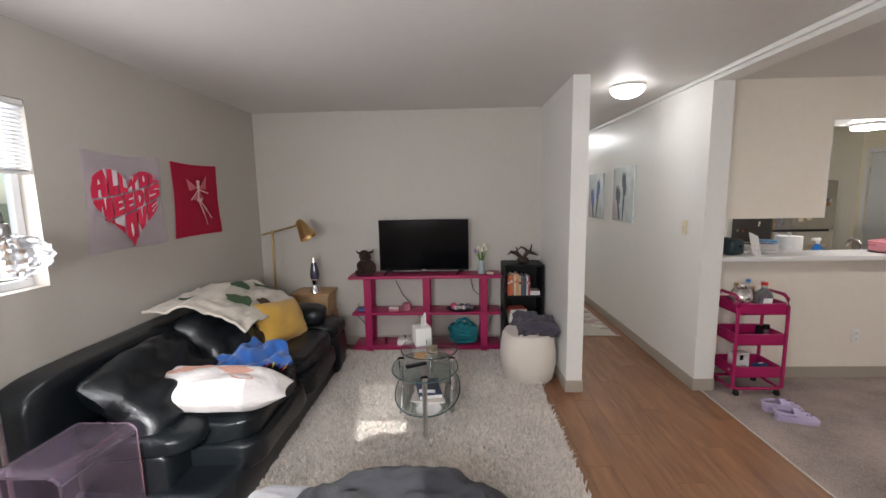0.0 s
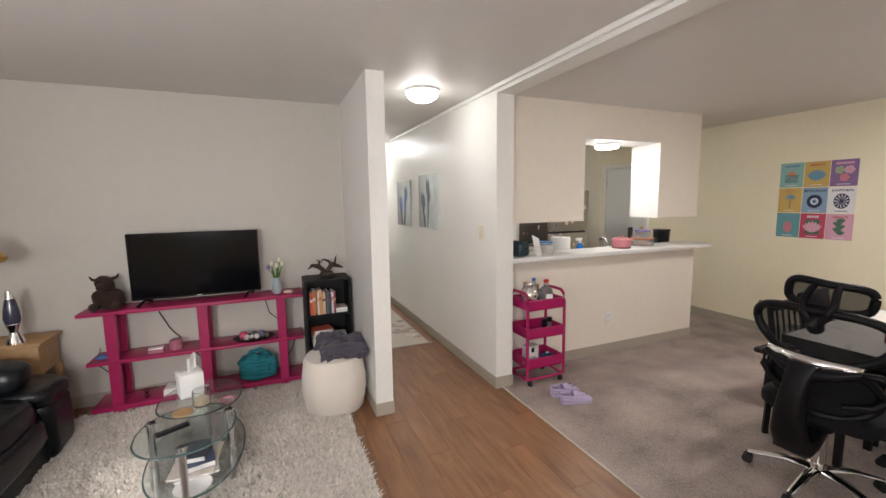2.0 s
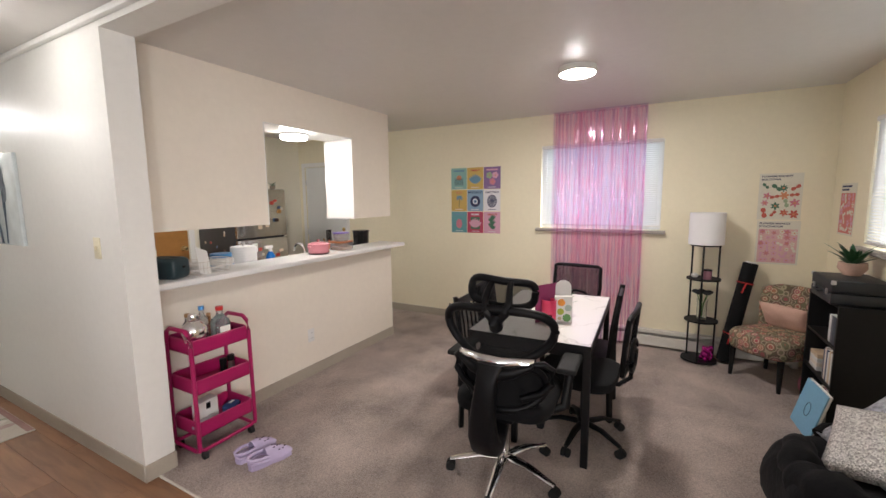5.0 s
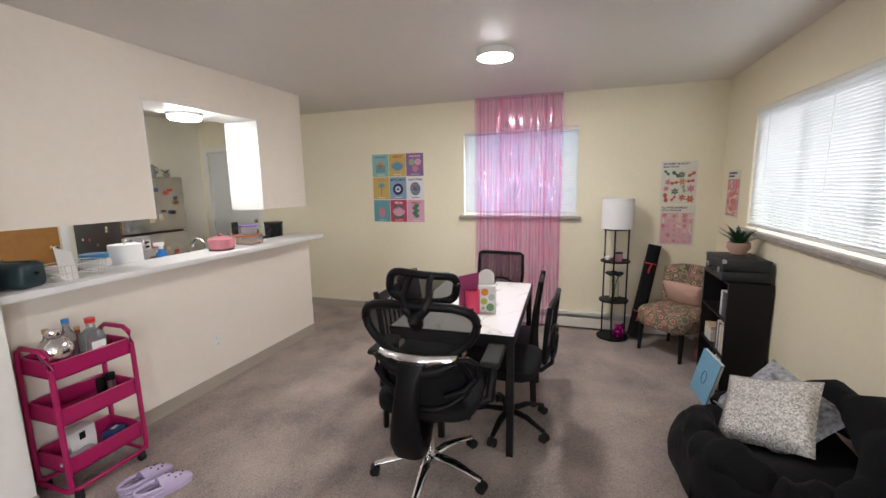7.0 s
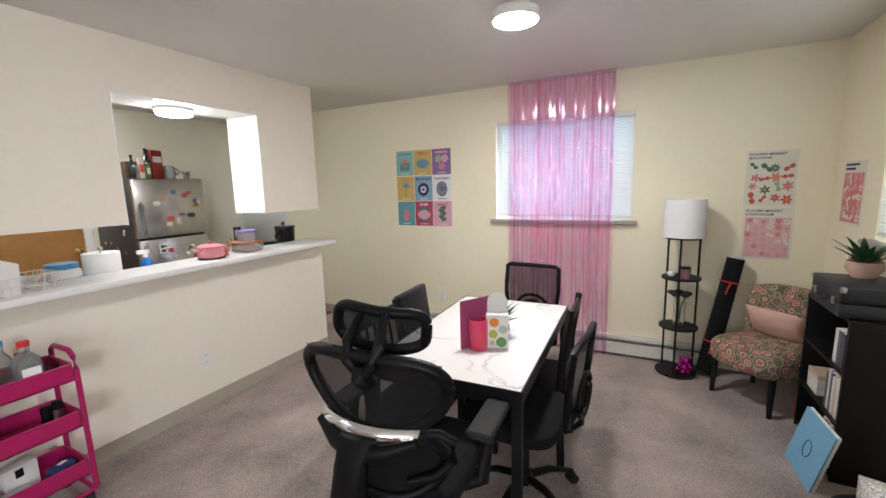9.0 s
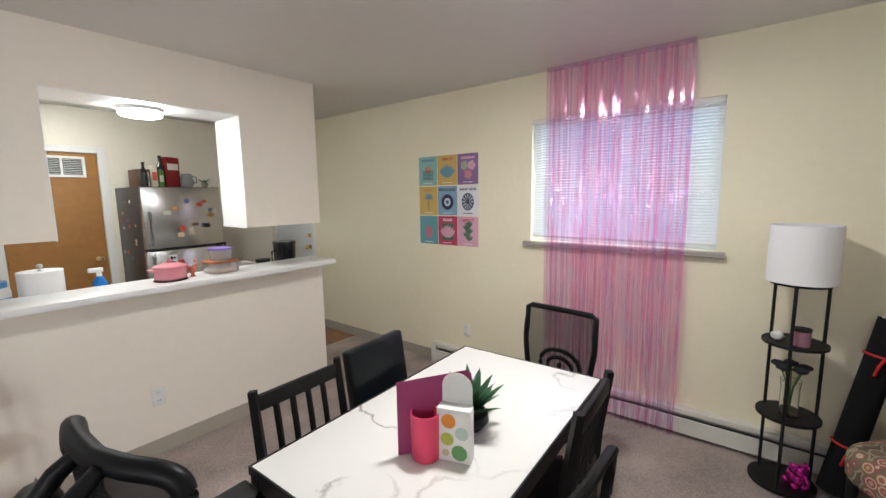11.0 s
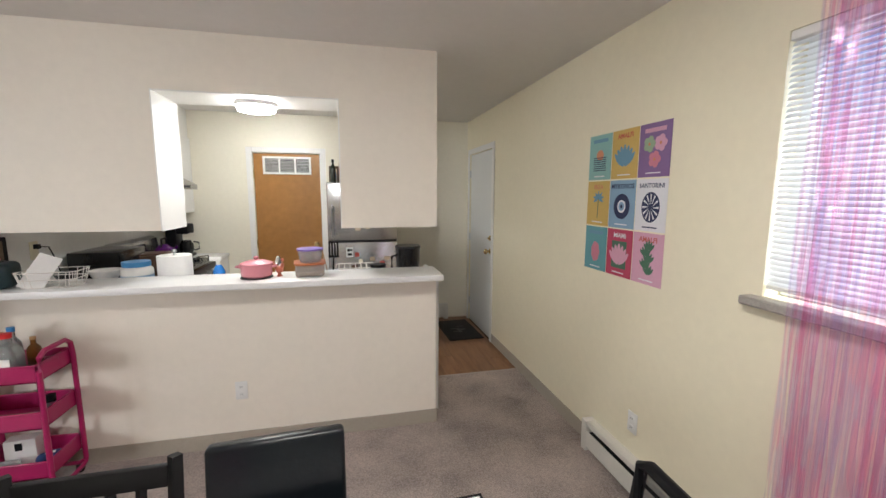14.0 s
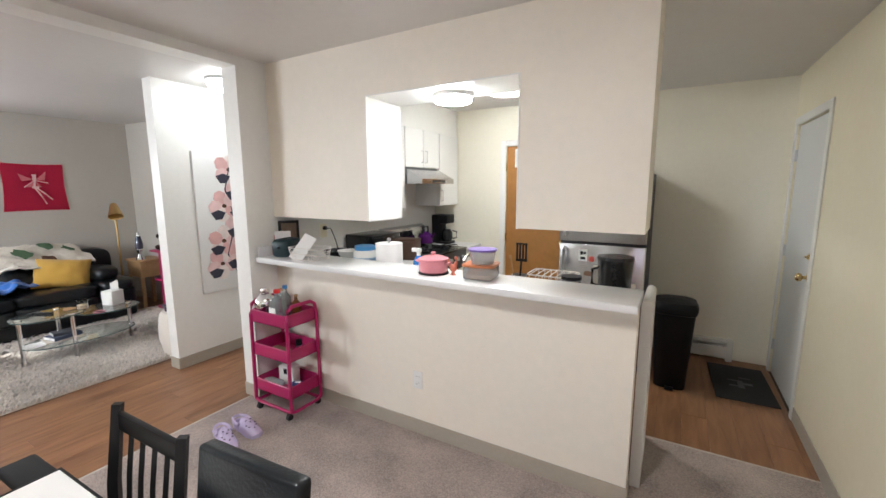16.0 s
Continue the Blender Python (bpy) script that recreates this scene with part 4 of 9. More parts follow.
part("body", box(B(), -0.448, 0.448, 0.0, 0.035, 0.035, 0.545, 0.005), black_plastic, tv)
part("screen", box(B(), -0.438, 0.438, -0.004, -0.0005, 0.053, 0.537, 0.001, 1), screen, tv, "glossy black screen")
for x in (-0.36, 0.36):
    bm = B()
    tube(bm, [(x - 0.03, -0.08, 0.006), (x, 0.015, 0.04), (x + 0.02, 0.10, 0.006)], 0.009, 8)
    part("foot", bm, black_plastic, tv)
part("badge", box(B(), -0.02, 0.02, -0.006, -0.0045, 0.040, 0.047), steel, tv)

# brown stuffed bull
brown_plush = mat("brown_plush", (0.028, 0.012, 0.007), 0.95, var=0.3, fine=200, bump=0.8, bump_scale=220, dist=0.004, sheen=0.08)
bm = B()
rounded(bm, (0, 0, 0.075), (0.10, 0.075, 0.078), 2.3, 24, 14, 0.02, 14)
rounded(bm, (-0.01, -0.03, 0.19), (0.06, 0.055, 0.06), 2.2, 20, 12, 0.012, 18)
rounded(bm, (-0.015, -0.085, 0.175), (0.032, 0.03, 0.028), 2.2, 14, 8)
tube(bm, [(-0.05, -0.02, 0.215), (-0.085, -0.02, 0.225), (-0.10, -0.02, 0.25)], [0.012, 0.010, 0.003], 8)
tube(bm, [(0.035, -0.02, 0.225), (0.065, -0.02, 0.235), (0.078, -0.02, 0.26)], [0.012, 0.010, 0.003], 8)
for x, y in ((-0.075, -0.07), (0.06, -0.075)):
    rounded(bm, (x, y, 0.03), (0.032, 0.04, 0.03), 2.2, 12, 8)
ob = part("plush_bull", bm, brown_plush)
ob.location = (-0.735, 4.16, 0.801)
tagged(ob, "small dark brown plush bull sitting on the bench", "plush toy")

# vase with tulips
vz = thing("flower_vase", "grey ceramic vase with white and yellow tulips", "vase", 0.415, 4.14, 0.80)
part("vase", lathe(B(), [(0, 0), (0.03, 0), (0.04, 0.03), (0.042, 0.07), (0.03, 0.12), (0.026, 0.135), (0.022, 0.135), (0.026, 0.12), (0, 0.11)], 20), mat("vase_glaze", (0.30, 0.36, 0.36), 0.3, var=0.15), vz)
stem_m = mat("tulip_stem", (0.08, 0.20, 0.04), 0.6)
petal_w = mat("petal_white", (0.75, 0.72, 0.55), 0.6)
petal_v = mat("petal_violet", (0.30, 0.18, 0.40), 0.6)
for i, (x, y, z, m) in enumerate(((-0.03, 0.0, 0.24, petal_w), (0.03, -0.01, 0.27, petal_w), (-0.06, 0.01, 0.21, petal_v), (0.005, 0.02, 0.22, petal_w), (0.05, 0.02, 0.23, petal_w))):
    part("stem", tube(B(), [(0, 0, 0.10), (x * 0.5, y * 0.5, 0.17), (x, y, z)], 0.003, 6), stem_m, vz)
    part("bloom", lathe(B(), [(0, -0.006), (0.012, 0), (0.016, 0.015), (0.010, 0.034), (0, 0.038)], 10, (x, y, z)), m, vz)
for i in range(5):
    a = i * 1.3
    bm = B()
    prism(bm, [(0, 0), (0.012, 0.04), (0.006, 0.11), (0, 0.13), (-0.006, 0.11), (-0.012, 0.04)], 0, 0.0012, pose(0.012 * math.cos(a), 0.012 * math.sin(a), 0.10, 70, 0, math.degrees(a)))
    part("leaf", bm, stem_m, vz)
ob = part("seashell", rounded(B(), (0, 0, 0.013), (0.038, 0.026, 0.015), 2.2, 20, 10, 0.004, 40), mat("shell", (0.62, 0.47, 0.38), 0.5, var=0.15))
ob.location = (0.50, 4.10, 0.80)
tagged(ob, "small pale pink seashell on the bench", "shell")

# things on the bench's shelves
teal_yarn = mat("teal_yarn", (0.015, 0.17, 0.20), 0.9, var=0.25, fine=90, bump=0.9, bump_scale=60, dist=0.01)
tb = thing("knit_bag", "teal chunky knitted bag on the lowest shelf", "bag", 0.23, 4.15, 0.085)
bm = B()
rounded(bm, (0, 0, 0.10), (0.145, 0.09, 0.105), 2.8, 36, 18, 0.03, 20)
part("body", bm, teal_yarn, tb)
part("strap", tube(B(), [(-0.09, 0, 0.17), (-0.05, -0.01, 0.235), (0.02, -0.01, 0.25), (0.08, 0, 0.19)], 0.018, 8), teal_yarn, tb)
for i in range(5):
    bm = B()
    tube(bm, [(0.135 * math.sin(radians(a)), -0.086 * math.cos(radians(a)), 0.035 + i * 0.034 + 0.006 * math.sin(a * 0.35 + i)) for a in range(-70, 71, 7)], 0.016, 8)
    part("yarn_row", bm, teal_yarn, tb)
t = thing("game_console", "small white console box on the lowest shelf", "console", -0.365, 4.13, 0.085)
part("body", box(B(), -0.075, 0.075, -0.07, 0.07, 0, 0.045, 0.006), white_plastic, t)
part("lid", box(B(), -0.072, 0.072, -0.067, 0.067, 0.046, 0.058, 0.005), white_plastic, t)
part("knob", lathe(B(), [(0, 0.058), (0.009, 0.058), (0.007, 0.085), (0, 0.087)], 10), black_plastic, t)
ob = part("glass_jar", lathe(B(), [(0, 0), (0.018, 0), (0.02, 0.015), (0.008, 0.035), (0.02, 0.07), (0.018, 0.07), (0.006, 0.035), (0, 0.03)], 16), glass_clear)
ob.location = (-0.56, 4.12, 0.085)
tagged(ob, "small clear glass on the lowest shelf", "glass")
pink_glass = mat("pink_jar", (0.70, 0.28, 0.36), 0.15, trans=0.5, var=0.05)
ob = part("candle_jar", lathe(B(), [(0, 0), (0.045, 0), (0.048, 0.012), (0.046, 0.065), (0.03, 0.078), (0, 0.08)], 20), pink_glass)
ob.location = (-0.345, 4.15, 0.43)
tagged(ob, "pink glass candle jar on the middle shelf", "candle")
tr = thing("card_box", "small pink and white box on the middle shelf", "box", -0.47, 4.12, 0.43)
part("box", box(B(), -0.05, 0.05, -0.03, 0.03, 0, 0.028, 0.002), pink_glass, tr)
part("lid", box(B(), -0.048, 0.048, -0.028, 0.028, 0.029, 0.04, 0.002), paper_white, tr)
tray = thing("trinket_tray", "dark patterned tray of small trinkets on the middle shelf", "tray", 0.215, 4.14, 0.43)
part("dish", lathe(B(), [(0, 0), (0.13, 0), (0.165, 0.02), (0.16, 0.022), (0.125, 0.006), (0, 0.006)], 32, sy=0.6), black_wood, tray)
for i, (x, y, r, c) in enumerate(((-0.08, 0, 0.034, (0.5, 0.06, 0.14)), (-0.055, -0.03, 0.024, (0.6, 0.5, 0.5)), (0.02, -0.02, 0.022, (0.7, 0.6, 0.6)), (0.06, 0.01, 0.028, (0.12, 0.12, 0.18)), (0.1, -0.01, 0.02, (0.15, 0.1, 0.1)), (0.0, 0.03, 0.026, (0.1, 0.1, 0.12)), (-0.02, 0.0, 0.018, (0.6, 0.58, 0.55)))):
    part("trinket", rounded(B(), (x, y, 0.005 + r), (r, r * 0.9, r), 2.2, 14, 8), mat("trinket_%d" % i, c, 0.5), tray)
ob = part("pouch", rounded(B(), (0, 0, 0.014), (0.06, 0.035, 0.015), 3, 20, 8, 0.004, 20), mat("pouch_blue", (0.08, 0.14, 0.35), 0.7))
ob.location = (-0.79, 4.13, 0.43)
tagged(ob, "small blue cloth pouch on the middle shelf", "pouch")
cab = mat("cable_black", (0.02, 0.02, 0.022), 0.5)
for pts in (((-0.45, 4.29, 0.80), (-0.47, 4.305, 0.70), (-0.40, 4.30, 0.55), (-0.33, 4.29, 0.47)), ((-0.30, 4.30, 0.40), (-0.22, 4.305, 0.30), (-0.14, 4.30, 0.22)), ((0.30, 4.30, 0.77), (0.34, 4.305, 0.60), (0.44, 4.30, 0.50)), ((0.55, 4.30, 0.35), (0.50, 4.30, 0.22), (0.42, 4.30, 0.15)), ((-0.86, 4.27, 0.47), (-0.90, 4.28, 0.35), (-0.80, 4.28, 0.24))):
    tagged(part("power_cable", tube(B(), pts, 0.004, 6), cab), "thin black cable hanging behind the bench", "cable")

# bookcase
bc = thing("bookcase", "narrow black wooden bookcase beside the magenta bench", "bookcase", 0.83, 4.17)
part("side_panel", box(B(), -0.205, -0.185, -0.15, 0.15, 0, 0.90, 0.002, 1), black_wood, bc)
part("side_panel", box(B(), 0.165, 0.185, -0.15, 0.15, 0, 0.90, 0.002, 1), black_wood, bc)
part("back_panel", box(B(), -0.185, 0.165, 0.142, 0.15, 0, 0.90), black_wood, bc)
for z in (0.02, 0.30, 0.58, 0.885):
    part("shelf", box(B(), -0.1845, 0.1645, -0.148, 0.141, z, z + 0.018, 0.001, 1), black_wood, bc)
book_cols = [(0.45, 0.08, 0.05), (0.55, 0.42, 0.28), (0.50, 0.16, 0.05), (0.10, 0.10, 0.12), (0.65, 0.58, 0.50), (0.06, 0.07, 0.09), (0.60, 0.60, 0.58), (0.30, 0.05, 0.07), (0.62, 0.30, 0.14), (0.08, 0.10, 0.16)]
bookm = [mat("book_cover_%d" % i, c, 0.6, var=0.1) for i, c in enumerate(book_cols)]


def book(x, y, z, w, d, h, mi, rz=0.0, flat=False, label="hardback book standing on the black shelf"):
    t = thing("book", label, "book", x, y, z, rz, group="books")
    if flat:
        part("cover", box(B(), -w / 2, w / 2, -d / 2, d / 2, 0, h, 0.0015, 1), bookm[mi], t)
        part("pages", box(B(), -w / 2 + 0.004, w / 2 - 0.004, -d / 2 - 0.0006, d / 2 - 0.006, 0.003, h - 0.003), paper_white, t)
    else:
        part("cover", box(B(), -w / 2, w / 2, -d / 2, d / 2, 0, h, 0.0015, 1), bookm[mi], t)
        part("pages", box(B(), -w / 2 + 0.003, w / 2 - 0.003, -d / 2 + 0.003, d / 2 - 0.003, h - 0.002, h + 0.0008), paper_white, t)
        part("spine_band", box(B(), -w / 2 + 0.002, w / 2 - 0.002, -d / 2 - 0.0008, -d / 2, h * 0.6, h * 0.72), bookm[(mi + 4) % 10], t)
    return t


x = 0.675
for i, (w, h, mi) in enumerate(((0.025, 0.19, 0), (0.032, 0.21, 2), (0.02, 0.20, 4), (0.03, 0.215, 8), (0.028, 0.19, 1), (0.02, 0.2, 3), (0.024, 0.18, 5), (0.018, 0.195, 6), (0.02, 0.185, 7))):
    book(x, 4.10, 0.598, w - 0.002, 0.13, h, mi)
    x += w
for i, mi in enumerate((6, 4)):
    book(0.93, 4.11, 0.598 + i * 0.022, 0.10, 0.14, 0.02, mi, flat=True, label="book lying flat on the black shelf")
for i, mi in enumerate((4, 6, 1, 0)):
    book(0.76, 4.11, 0.318 + i * 0.036, 0.17, 0.15, 0.034, mi, 3 * i, True, "stacked book on the black shelf")
for i, mi in enumerate((6, 3, 6)):
    book(0.91, 4.11, 0.318 + i * 0.028, 0.11, 0.15, 0.026, mi, -2 * i, True, "stacked book on the black shelf")
# driftwood dragon ornament
dg = mat("driftwood", (0.045, 0.03, 0.02), 0.7, var=0.3, fine=60, bump=0.6, bump_scale=90, dist=0.004)
bm = B()
rounded(bm, (0, 0, 0.03), (0.06, 0.035, 0.03), 2.4, 20, 10, 0.01, 30)
tube(bm, [(-0.02, 0, 0.05), (-0.07, 0, 0.10), (-0.13, 0, 0.115), (-0.17, -0.01, 0.085)], [0.02, 0.022, 0.014, 0.004], 8)
tube(bm, [(0.0, 0, 0.05), (0.05, 0, 0.11), (0.10, 0, 0.09), (0.15, 0, 0.07)], [0.018, 0.026, 0.015, 0.006], 8)
tube(bm, [(0.07, 0, 0.10), (0.085, 0, 0.15), (0.095, 0, 0.19)], [0.012, 0.008, 0.002], 7)
tube(bm, [(0.04, 0, 0.10), (0.02, 0, 0.14), (-0.03, 0, 0.16), (-0.05, 0, 0.13)], [0.014, 0.012, 0.007, 0.003], 7)
tube(bm, [(-0.07, 0, 0.10), (-0.055, 0.02, 0.14), (-0.08, 0.02, 0.16)], [0.012, 0.008, 0.003], 7)
ob = part("dragon_figurine", bm, dg)
ob.matrix_basis = pose(0.83, 4.15, 0.903, 0, 0, 15)
tagged(ob, "dark carved wooden dragon figurine on the bookcase", "figurine")

# boucle ottoman with folded blanket
ot = thing("ottoman", "cream boucle barrel ottoman beside the wall", "ottoman", 0.775, 3.545)
bm = B()
lathe(bm, [(0, 0.005), (0.175, 0.005), (0.195, 0.03), (0.215, 0.16), (0.215, 0.26), (0.20, 0.38), (0.18, 0.415), (0.10, 0.43), (0, 0.432)], 48)
for v in bm.verts:
    v.co.x, v.co.y = v.co.x * 1.12, v.co.y * 1.12
    d_ = math.hypot(v.co.x, v.co.y)
    if d_ > 0.01:
        k = 1 / (abs(v.co.x / d_) ** 3 + abs(v.co.y / d_) ** 3) ** (1 / 3)
        v.co.x, v.co.y = v.co.x * (0.5 + 0.5 * k) * 0.97, v.co.y * (0.5 + 0.5 * k) * 0.97
part("body", bm, boucle, ot)
def fold(u, v):
    lift = 0.045 * noise.noise(Vector((u * 9, v * 7, 2))) + 0.016 * noise.noise(Vector((u * 24, v * 18, 6)))
    edge = max(0, abs(u) - 0.12) ** 1.4 * 1.6 + max(0, -v - 0.14) ** 1.3 * 2.2
    return Vector((0.84 + u, 3.57 + v, 0.50 + lift - edge * 0.7))
fb = tagged(part("folded_blanket", cloth(B(), 0.34, 0.40, fold, 40, 0.075), fleece_grey), "folded slate-grey fleece blanket on the ottoman", "blanket")
part("roll", rounded(B(), (0.85, 3.44, 0.475), (0.15, 0.055, 0.045), 3, 30, 12, 0.015, 14), fleece_grey, fb)

# glass coffee table
glass_top = mat("table_glass", (0.90, 0.97, 0.955), 0.03, trans=0.97, ior=1.45, var=0, bump=0)
dark_edge = mat("glass_edge", (0.08, 0.13, 0.125), 0.1, var=0.0, bump=0)
ct = thing("coffee_table", "three-tier oval glass coffee table with chrome legs", "coffee table", -0.055, 2.98)


def glass_plate(cx, cy, rx, ry, z, name, power=2.2):
    bm = B()
    prism(bm, oval(rx, ry, 56, power, cx, cy), z, z + 0.010)
    p = part(name, bm, glass_top, ct, smooth=False)
    bm = B()
    tube(bm, [(x, y, z + 0.005) for x, y in oval(rx + 0.0015, ry + 0.0015, 56, power, cx, cy)], 0.0042, 6, closed=True)
    part("edge", bm, dark_edge, p, "dark polished glass edge")
    return p


glass_plate(0.0, -0.20, 0.220, 0.25, 0.425, "glass_top")
glass_plate(0.0, 0.24, 0.220, 0.25, 0.385, "glass_top")
glass_plate(0.0, 0.02, 0.235, 0.42, 0.17, "glass_shelf")
for x, y, h in ((0.01, -0.40, 0.425), (-0.18, -0.09, 0.425), (0.18, -0.09, 0.425), (0.0, 0.42, 0.385)):
    bm = B()
    cyl(bm, (x, y, 0.012), (x, y, h), 0.017, seg=16)
    leg = part("leg", bm, chrome, ct, "chrome tube leg")
    part("foot", lathe(B(), [(0, 0), (0.024, 0), (0.024, 0.012), (0, 0.012)], 16, (x, y, 0)), chrome, leg)
    part("cap", lathe(B(), [(0, 0.0), (0.026, 0.0), (0.024, 0.007), (0, 0.008)], 16, (x, y, h + 0.0105)), chrome, leg)
tx = thing("tissue_box", "white tissue box with a pulled tissue on the glass table", "tissue box", -0.12, 3.30, 0.396, 20)
part("box", box(B(), -0.065, 0.065, -0.065, 0.065, 0, 0.145, 0.006), white_plastic, tx)
part("tissue", cloth(B(), 0.09, 0.10, lambda u, v: Vector((u * 0.6 + 0.02, 0.02 * math.sin(u * 40) + 0.012, 0.185 + v + 0.012 * math.sin(u * 60))), 12, 0.001), paper_white, tx, "crumpled white tissue")
cd = thing("candle", "clear glass jar candle on the coffee table", "candle", -0.02, 3.02, 0.436)
part("jar", lathe(B(), [(0, 0), (0.042, 0), (0.044, 0.01), (0.044, 0.085), (0.041, 0.085), (0.040, 0.01), (0, 0.008)], 24), glass_clear, cd)
part("wax", lathe(B(), [(0, 0.0085), (0.039, 0.0085), (0.039, 0.04), (0, 0.04)], 24), mat("wax", (0.70, 0.58, 0.42), 0.5), cd)
rm = thing("remote_control", "black remote control lying on the glass table", "remote", -0.115, 2.77, 0.436, -62)
part("body", box(B(), -0.02, 0.02, -0.075, 0.075, 0, 0.016, 0.006), black_plastic, rm)
for i in range(6):
    part("button", box(B(), -0.008, 0.008, -0.055 + i * 0.019, -0.045 + i * 0.019, 0.016, 0.0185, 0.001, 1), mat("rubber_grey", (0.08, 0.08, 0.09), 0.6) if i == 0 else bpy.data.materials["rubber_grey"], rm)
ob = part("wooden_tray", lathe(B(), [(0, 0), (0.05, 0), (0.05, 0.008), (0, 0.009)], 24), oak)
ob.location = (-0.10, 2.95, 0.436)
tagged(ob, "small round light wooden coaster on the table", "coaster")
ob = part("bracelet", tube(B(), [(0.04 * math.cos(radians(a)), 0.04 * math.sin(radians(a)), 0.006) for a in range(0, 360, 20)], 0.005, 6, closed=True), mat("pink_rubber", (0.5, 0.2, 0.25), 0.6))
ob.location = (0.10, 3.10, 0.396)
tagged(ob, "pink rubber ring on the glass table", "ring")
for i, (w, d, h, mi, rz) in enumerate(((0.20, 0.27, 0.012, 6, 8), (0.21, 0.28, 0.01, 4, -5), (0.16, 0.22, 0.03, 9, 12), (0.12, 0.16, 0.028, 5, -4))):
    book(-0.04, 2.86, 0.181 + (0, 0.013, 0.024, 0.055)[i], w, d, h, mi, rz, True, "book stacked on the lower glass shelf")
ob = part("paper_plate", lathe(B(), [(0, 0), (0.07, 0), (0.085, 0.01), (0.083, 0.011), (0.07, 0.003), (0, 0.003)], 28), paper_white)
ob.location = (-0.03, 2.66, 0.181)
tagged(ob, "white round paper plate on the lower glass shelf", "plate")

# hall: framed prints, runner, far shelf
canvas_pale = mat("canvas_pale", (0.62, 0.68, 0.68), 0.25, var=0.22, fine=9, coarse=3, bump=0.05, coat=0.6)
tulip_blue = mat("tulip_blue", (0.05, 0.12, 0.32), 0.4, var=0.4, fine=20)
tulip_grey = mat("tulip_grey", (0.06, 0.09, 0.12), 0.4, var=0.4, fine=20)


def wall_print(y0, y1, z0, z1, colour, label):
    t = thing("canvas_print", label, "picture", 2.045, (y0 + y1) / 2, (z0 + z1) / 2, -90, group="hall prints")
    w, h = (y1 - y0), (z1 - z0)
    part("canvas", box(B(), -w / 2, w / 2, -0.022, -0.001, -h / 2, h / 2, 0.003), canvas_pale, t)
    rr = random.Random(int(y0 * 100))
    for k in range(4):
        cx, cz, s = rr.uniform(-0.3, 0.3) * w, rr.uniform(-0.15, 0.24) * h, rr.uniform(0.15, 0.23) * h
        bm = B()
        prism(bm, [(cx - s * 0.35, cz - s * 0.4), (cx, cz - s * 0.7), (cx + s * 0.35, cz - s * 0.4), (cx + s * 0.45, cz + s * 0.3), (cx + s * 0.2, cz + s), (cx, cz + s * 0.55), (cx - s * 0.25, cz + s), (cx - s * 0.45, cz + s * 0.3)], 0.0225 + 0.0004 * k, 0.0235 + 0.0004 * k, pose(0, 0, 0, 90, 0, 0))
        part("painted_flower", bm, colour, t, smooth=False)
        bm = B()
        tube(bm, [(cx, -0.0228, cz - s * 0.6), (cx * 0.7, -0.0228, (cz - h / 2) / 2 - 0.03), (cx * 0.5, -0.0228, -h / 2 + 0.01)], 0.006, 6, flat=0.3)
        part("painted_stem", bm, tulip_grey, t)
    return t


wall_print(5.38, 5.92, 1.24, 1.82, tulip_blue, "pale canvas print of blue tulips on the hall wall")
wall_print(4.49, 5.04, 1.255, 1.855, tulip_grey, "glossy pale canvas print of grey flowers on the hall wall")

# tall blossom canvas on the other side of the hall
fp = thing("canvas_print", "tall white canvas with pink blossoms on a dark branch", "picture", 1.155, 3.77, 1.25, 90)
part("canvas", box(B(), -0.27, 0.27, -0.03, -0.001, -0.63, 0.63, 0.003), paper_white, fp)
blush = [mat("blossom_%d" % i, c, 0.6, var=0.15, fine=18) for i, c in enumerate(((0.74, 0.52, 0.50), (0.76, 0.66, 0.62), (0.70, 0.42, 0.40)))]
ink = mat("ink_dark", (0.03, 0.03, 0.05), 0.6)
rr = random.Random(4)
bm = B()
tube(bm, [(0.10, -0.031, -0.6), (-0.02, -0.031, -0.3), (0.08, -0.031, 0.0), (0.0, -0.031, 0.3), (0.08, -0.031, 0.6)], 0.008, 6, flat=0.2)
part("painted_branch", bm, ink, fp)
for i, (cx, cz) in enumerate(((0.05, 0.48), (0.13, 0.33), (-0.02, 0.15), (0.12, -0.02), (-0.05, -0.17), (0.10, -0.32), (-0.08, -0.38), (0.16, 0.15))):
    for k in range(5):
        a = k * 1.2566 + i
        L, Wd = 0.145, 0.062
        poly = [(cx + L * u * math.cos(a) - Wd * v * math.sin(a), cz + L * u * math.sin(a) + Wd * v * math.cos(a)) for u, v in ((0, 0), (0.3, 0.8), (0.7, 1), (1, 0.4), (1, -0.4), (0.7, -1), (0.3, -0.8))]
        if max(abs(x) for x, _ in poly) > 0.265:
            continue
        part("petal", prism(B(), poly, 0.0302 + 0.0003 * (k + i % 3), 0.0306 + 0.0003 * (k + i % 3), pose(0, 0, 0, 90, 0, 0)), blush[(i + k) % 3], fp, smooth=False)
    part("painted_centre", prism(B(), oval(0.022, 0.018, 12, 2, cx, cz), 0.0325, 0.0328, pose(0, 0, 0, 90, 0, 0)), brownp, fp, smooth=False)
    part("painted_leaf", prism(B(), [(cx - 0.13, cz - 0.06), (cx - 0.09, cz - 0.125), (cx - 0.03, cz - 0.12), (cx + 0.01, cz - 0.06), (cx - 0.06, cz - 0.035)], 0.032, 0.0325, pose(0, 0, 0, 90, 0, 0)), ink, fp, smooth=False)

